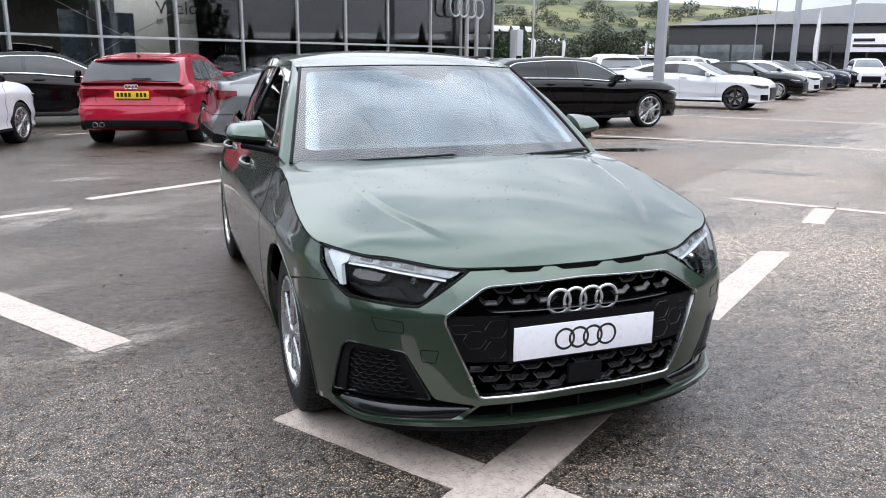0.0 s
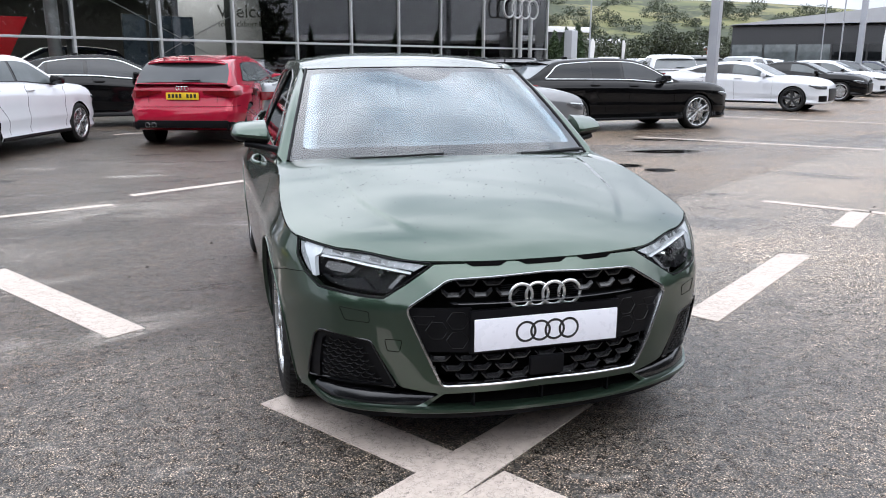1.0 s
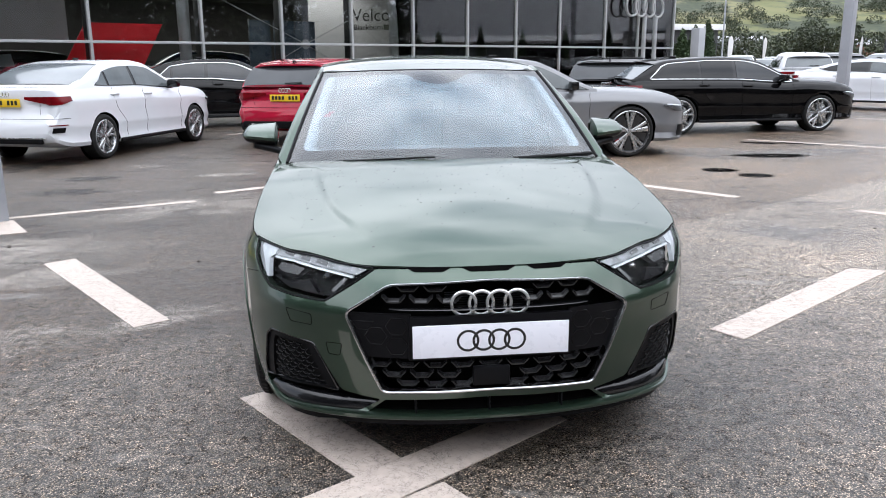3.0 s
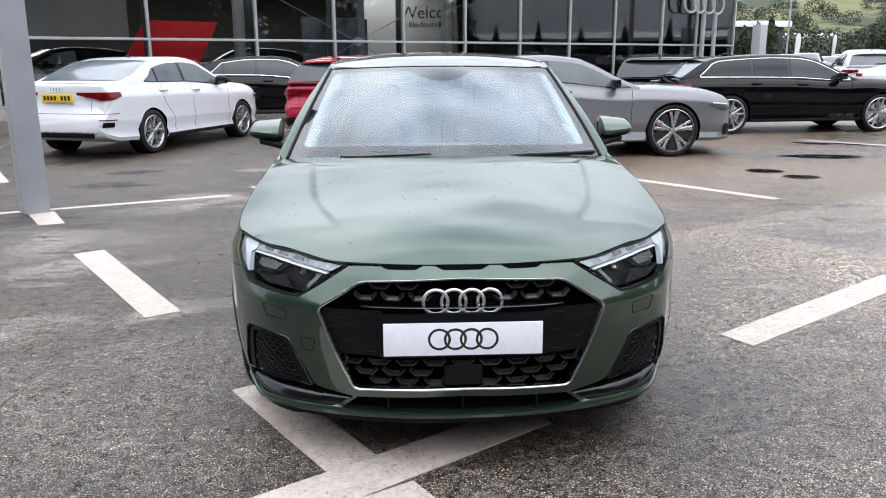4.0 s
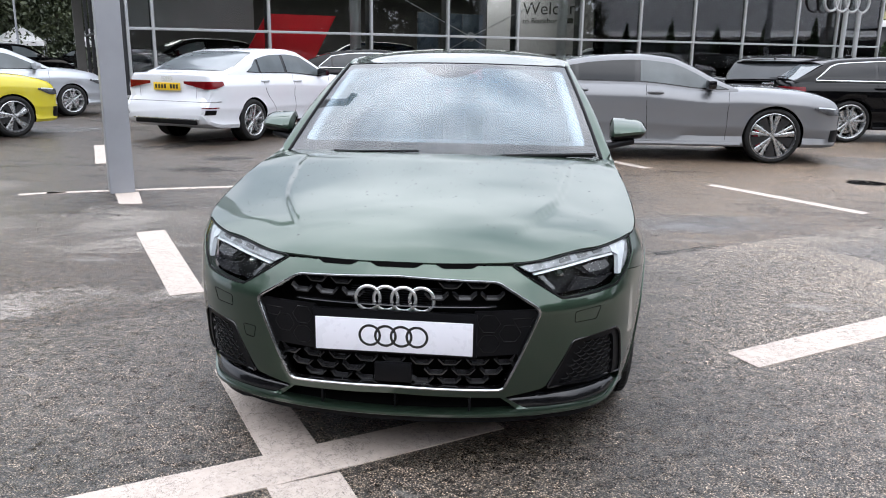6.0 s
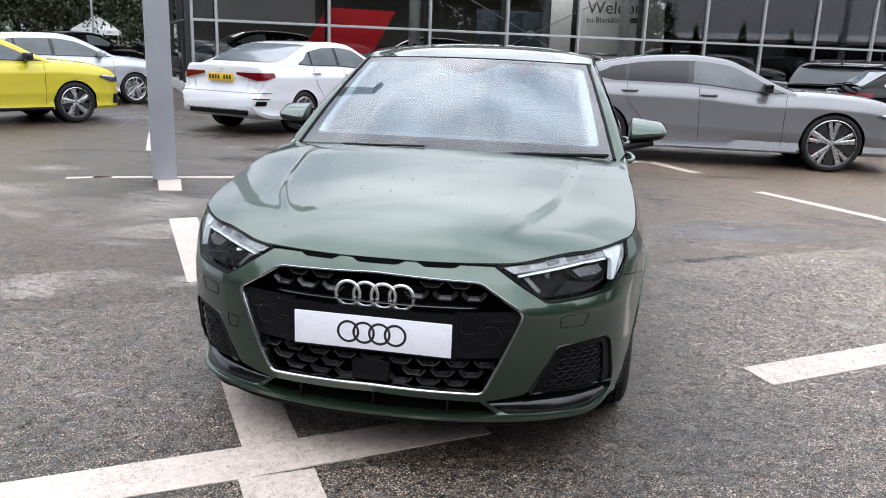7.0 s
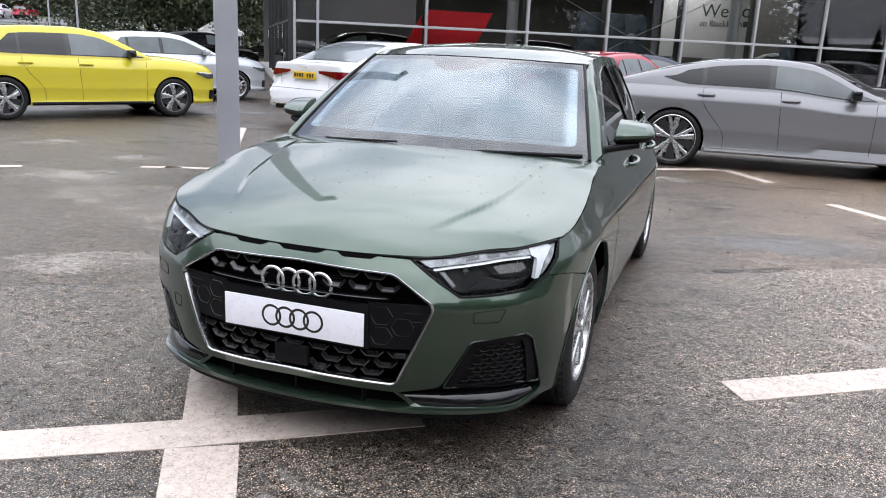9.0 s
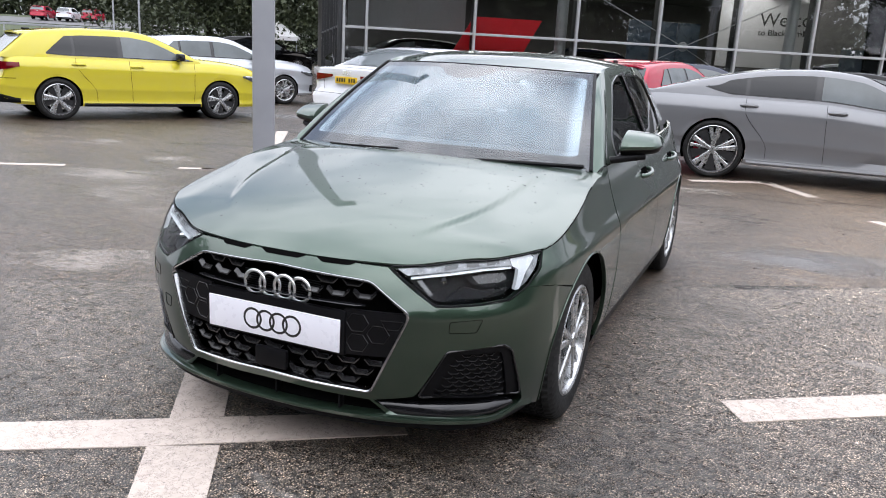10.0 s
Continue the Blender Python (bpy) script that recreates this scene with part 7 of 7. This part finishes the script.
put("gable_roof", mesh_of([(-26.3, -0.4, 4.75), (-9.5, -0.4, 6.5), (26.3, -0.4, 4.9), (-26.3, 24.3, 4.75), (-9.5, 24.3, 6.5), (26.3, 24.3, 4.9)], [(0, 1, 4, 3), (1, 2, 5, 4), (0, 2, 1), (3, 4, 5)], ROOF_PALE, flat=True), dealer)
board = put("sign_board", bm_mesh(box_bm((4.6, 0.12, 1.6), (-7.8, -0.12, 3.1), 0.02), PLATE_WHITE), dealer)
for w, x, z in ((1.7, -9.0, 3.35), (3.2, -8.3, 2.85)):
    put("sign_bar", bm_mesh(box_bm((w, 0.03, 0.26), (x, -0.2, z), 0.01), INK), board)
annex = shed("neighbour_building", pose(22.3, 60.8, 0, 0, 0, 8), (16, 10, 3.9), CLAD, CLOTH, "dark grey low building with a white roof edge", 0.3, 6, 2.4)
put("fascia", bm_mesh(box_bm((16.7, 0.25, 0.45), (0, -0.38, 4.0), 0.03), CLOTH), annex)
shed("brick_works", pose(112, 172, 1.0, 0, 0, -25), (18, 8, 3.6), BRICK, ROOF_PALE, "red brick works with a pale roof", 1.4)
shed("white_roofed_shed", pose(91, 178, 1.5, 0, 0, -20), (12, 8, 4.2), GREY_WALL, ROOF_PALE, "grey sheeted shed with pale roof", 1.2)
shed("grey_shed", pose(140, 146, 0, 0, 0, -35), (20, 10, 3.6), GREY_WALL, ROOF_PALE, "grey sheeted shed below the hill", 1.2)
# unseen building added behind the walk for what paint and glass reflect
shed("backdrop_building", pose(8, -44, 0, 0, 0, 188), (46, 14, 5.5), BRICK, CLAD, "long brick building, unseen, added for reflections", 1.6, 14, 2.6)

# feather flags and thin poles
for k, (x, y, h) in enumerate(((46.0, 92.0, 4.2), (50.0, 91.0, 4.0), (66.0, 104.0, 4.6), (34.3, 33.0, 4.3), (61.0, 88.0, 4.0))):
    fl = thing("feather_flag", pose(x, y, 0, 0, 0, 20 * k), "tall white feather flag on a thin pole", "flag", "feather flags")
    put("pole", mesh_of(*tube([(0, 0, 0), (0, 0, h * 0.9), (0.25, 0, h)], 0.03, n=6), STEEL), fl)
    put("cloth", mesh_of(*facing(skin([[(0.02, 0, 0.9), (0.03, 0.03, h * 0.5), (0.04, 0, h * 0.9), (0.27, 0, h)], [(0.45, 0.05, 1.1), (0.62, 0.10, h * 0.5), (0.66, 0.0, h * 0.85), (0.40, 0, h)]], 14, 3), (0, -1, 0)), CLOTH), fl)
for k, (x, y, h) in enumerate(((23.0, 46.0, 8), (44, 47, 9), (52, 58, 9), (-24, 33, 8), (-30, 30, 8), (-21, 38, 9), (-38, 36, 8))):
    lp = thing("street_lamp", pose(x, y, 0, 0, 0, 34), "thin grey street lamp", "lamp post", "street lamps")
    put("pole", mesh_of(*tube([(0, 0, 0), (0, 0, h)], 0.05, n=8), STEEL), lp)
    put("head", bm_mesh(box_bm((0.7, 0.2, 0.1), (0.3, 0, h), 0.03), STEEL), lp)
cab = thing("utility_cabinet", pose(14.6, 31.0, 0, 0, 0, 34), "tall pale grey utility pillar", "cabinet")
put("case", bm_mesh(box_bm((0.5, 0.4, 2.7), (0, 0, 1.35), 0.03), ROOF_PALE), cab)
put("plinth", bm_mesh(box_bm((0.6, 0.5, 0.12), (0, 0, 0.06), 0.01), CONC), cab)
ROAD_GREY = plain("road_grey", (0.10, 0.10, 0.102), 0.7, 0, 0.1, 0.4)
# road above the bank, with trees beyond it
lane = [(-75 + 62 * i / 23 - 0.707 * d, 12 + 62 * i / 23 + 0.707 * d, z) for i in range(24) for d, z in ((37, 2.10), (40, 2.25), (50, 2.75), (52, 2.85))]
tagged(put("upper_road", mesh_of(*facing((lane, grid_faces(24, 4)), (0, 0, 1)), ROAD_GREY)), "grey road above the grass bank", "road", kind="structure")
for i in range(22):
    copy_thing((T1, T2, T3)[i % 3], pose(-122 + 4.2 * i, 74 + 4.0 * i + 3 * (i % 2), 2.4, 0, 0, 50 * i) @ Matrix.Scale(1.3 + 0.15 * (i % 4), 4))
# wooded slope beyond the upper road
slope = []
for i in range(420):
    f = i / 419
    slope.append((-126 + 96 * f + rng4.uniform(-3, 3), 68 + 92 * f + rng4.uniform(-3, 3), 2.5 + 9.0 * rng4.uniform(0, 1), rng4.uniform(2.0, 3.8)))
tagged(put("wooded_slope", mesh_of(*leaf_cloud(slope, 90000, 0.42, rng4), LEAF.mat, flat=True)), "dark green wooded slope beyond the upper road", "woods", kind="stuff")
# small cars on the road above the bank
red_far = parked("road_car", "suv", RED, pose(-83.5, 69.0, 2.6, 0, 0, 30), "small car on the road above the bank", group="cars on the upper road", far=True)
copy_thing(red_far, pose(-79.6, 73.0, 2.6, 0, 0, 30))
copy_thing(far_b, pose(-81.5, 71.0, 2.6, 0, 0, 30))
# grit and small fallen leaves on the tarmac
rng5, bits = np.random.default_rng(9), []
for k in range(150):
    x, y = rng5.uniform(-5, 6), rng5.uniform(-1.6, 8)
    r = rng5.uniform(0.004, 0.011) * (1.0 if y < 3 else 1.6)
    ring = [(x + r * rng5.uniform(0.6, 1.3) * math.cos(1.05 * i), y + r * rng5.uniform(0.6, 1.3) * math.sin(1.05 * i), 0.0045) for i in range(6)]
    bits.append((ring + [(x, y, 0.0045 + r * 0.7)], [(i, (i + 1) % 6, 6) for i in range(6)]))
GRIT = plain("grit", (0.035, 0.028, 0.022), 0.8, 0, 0.3, 40)
tagged(put("grit", mesh_of(*join(*bits), GRIT, flat=True)), "dark grit and leaf scraps on tarmac", "debris", kind="stuff")
# rows of cars, conifers and a low building on the open side, that the showroom glass mirrors
for i in range(18):
    copy_thing((far_a, far_b)[i % 2], pose(36 + 0.5 * (i % 9) + 9 * (i // 9), 6.0 + 2.7 * (i % 9), 0, 0, 0, 80 + 180 * (i % 3 == 0)))
for k in range(6):
    conifer(pose(55 + 0.6 * k, 7 + 4.2 * k, 0), 4.6 + 0.3 * (k % 3), 60 + k)
shed("forecourt_building", pose(70, 22, 0, 0, 0, -90), (52, 12, 3.6), CLOTH, CLOTH, "low grey building with white fascia and broad windows", 0.9, 12, 3.0)
for i in range(11):
    copy_thing((far_b, far_a)[i % 2], pose(20.5 + 1.5 * i, 57.0 - 1.1 * i, 0, 0, 0, 62 + 180 * (i % 4 == 0)))
# unseen dense woods, added behind and beside the walk to darken reflections
edge = []
for i in range(560):
    a = radians(rng5.uniform(186, 334))
    d = rng5.uniform(36, 43)
    edge.append((d * math.cos(a), d * math.sin(a), 0.8 + 17.0 * rng5.uniform(0, 1), rng5.uniform(1.9, 3.2)))
for i in range(200):
    f = rng5.uniform(0, 1)
    edge.append((54 - 20 * f + rng5.uniform(-2, 2), 8 - 29 * f + rng5.uniform(-2, 2), 0.8 + 12.0 * rng5.uniform(0, 1), rng5.uniform(1.8, 3.0)))
tagged(put("sky_screen_woods", mesh_of(*leaf_cloud(edge, 150000, 0.42, rng5), LEAF.mat, flat=True)), "unseen dense dark green woods that screen the sky from reflections", "woods", kind="stuff")
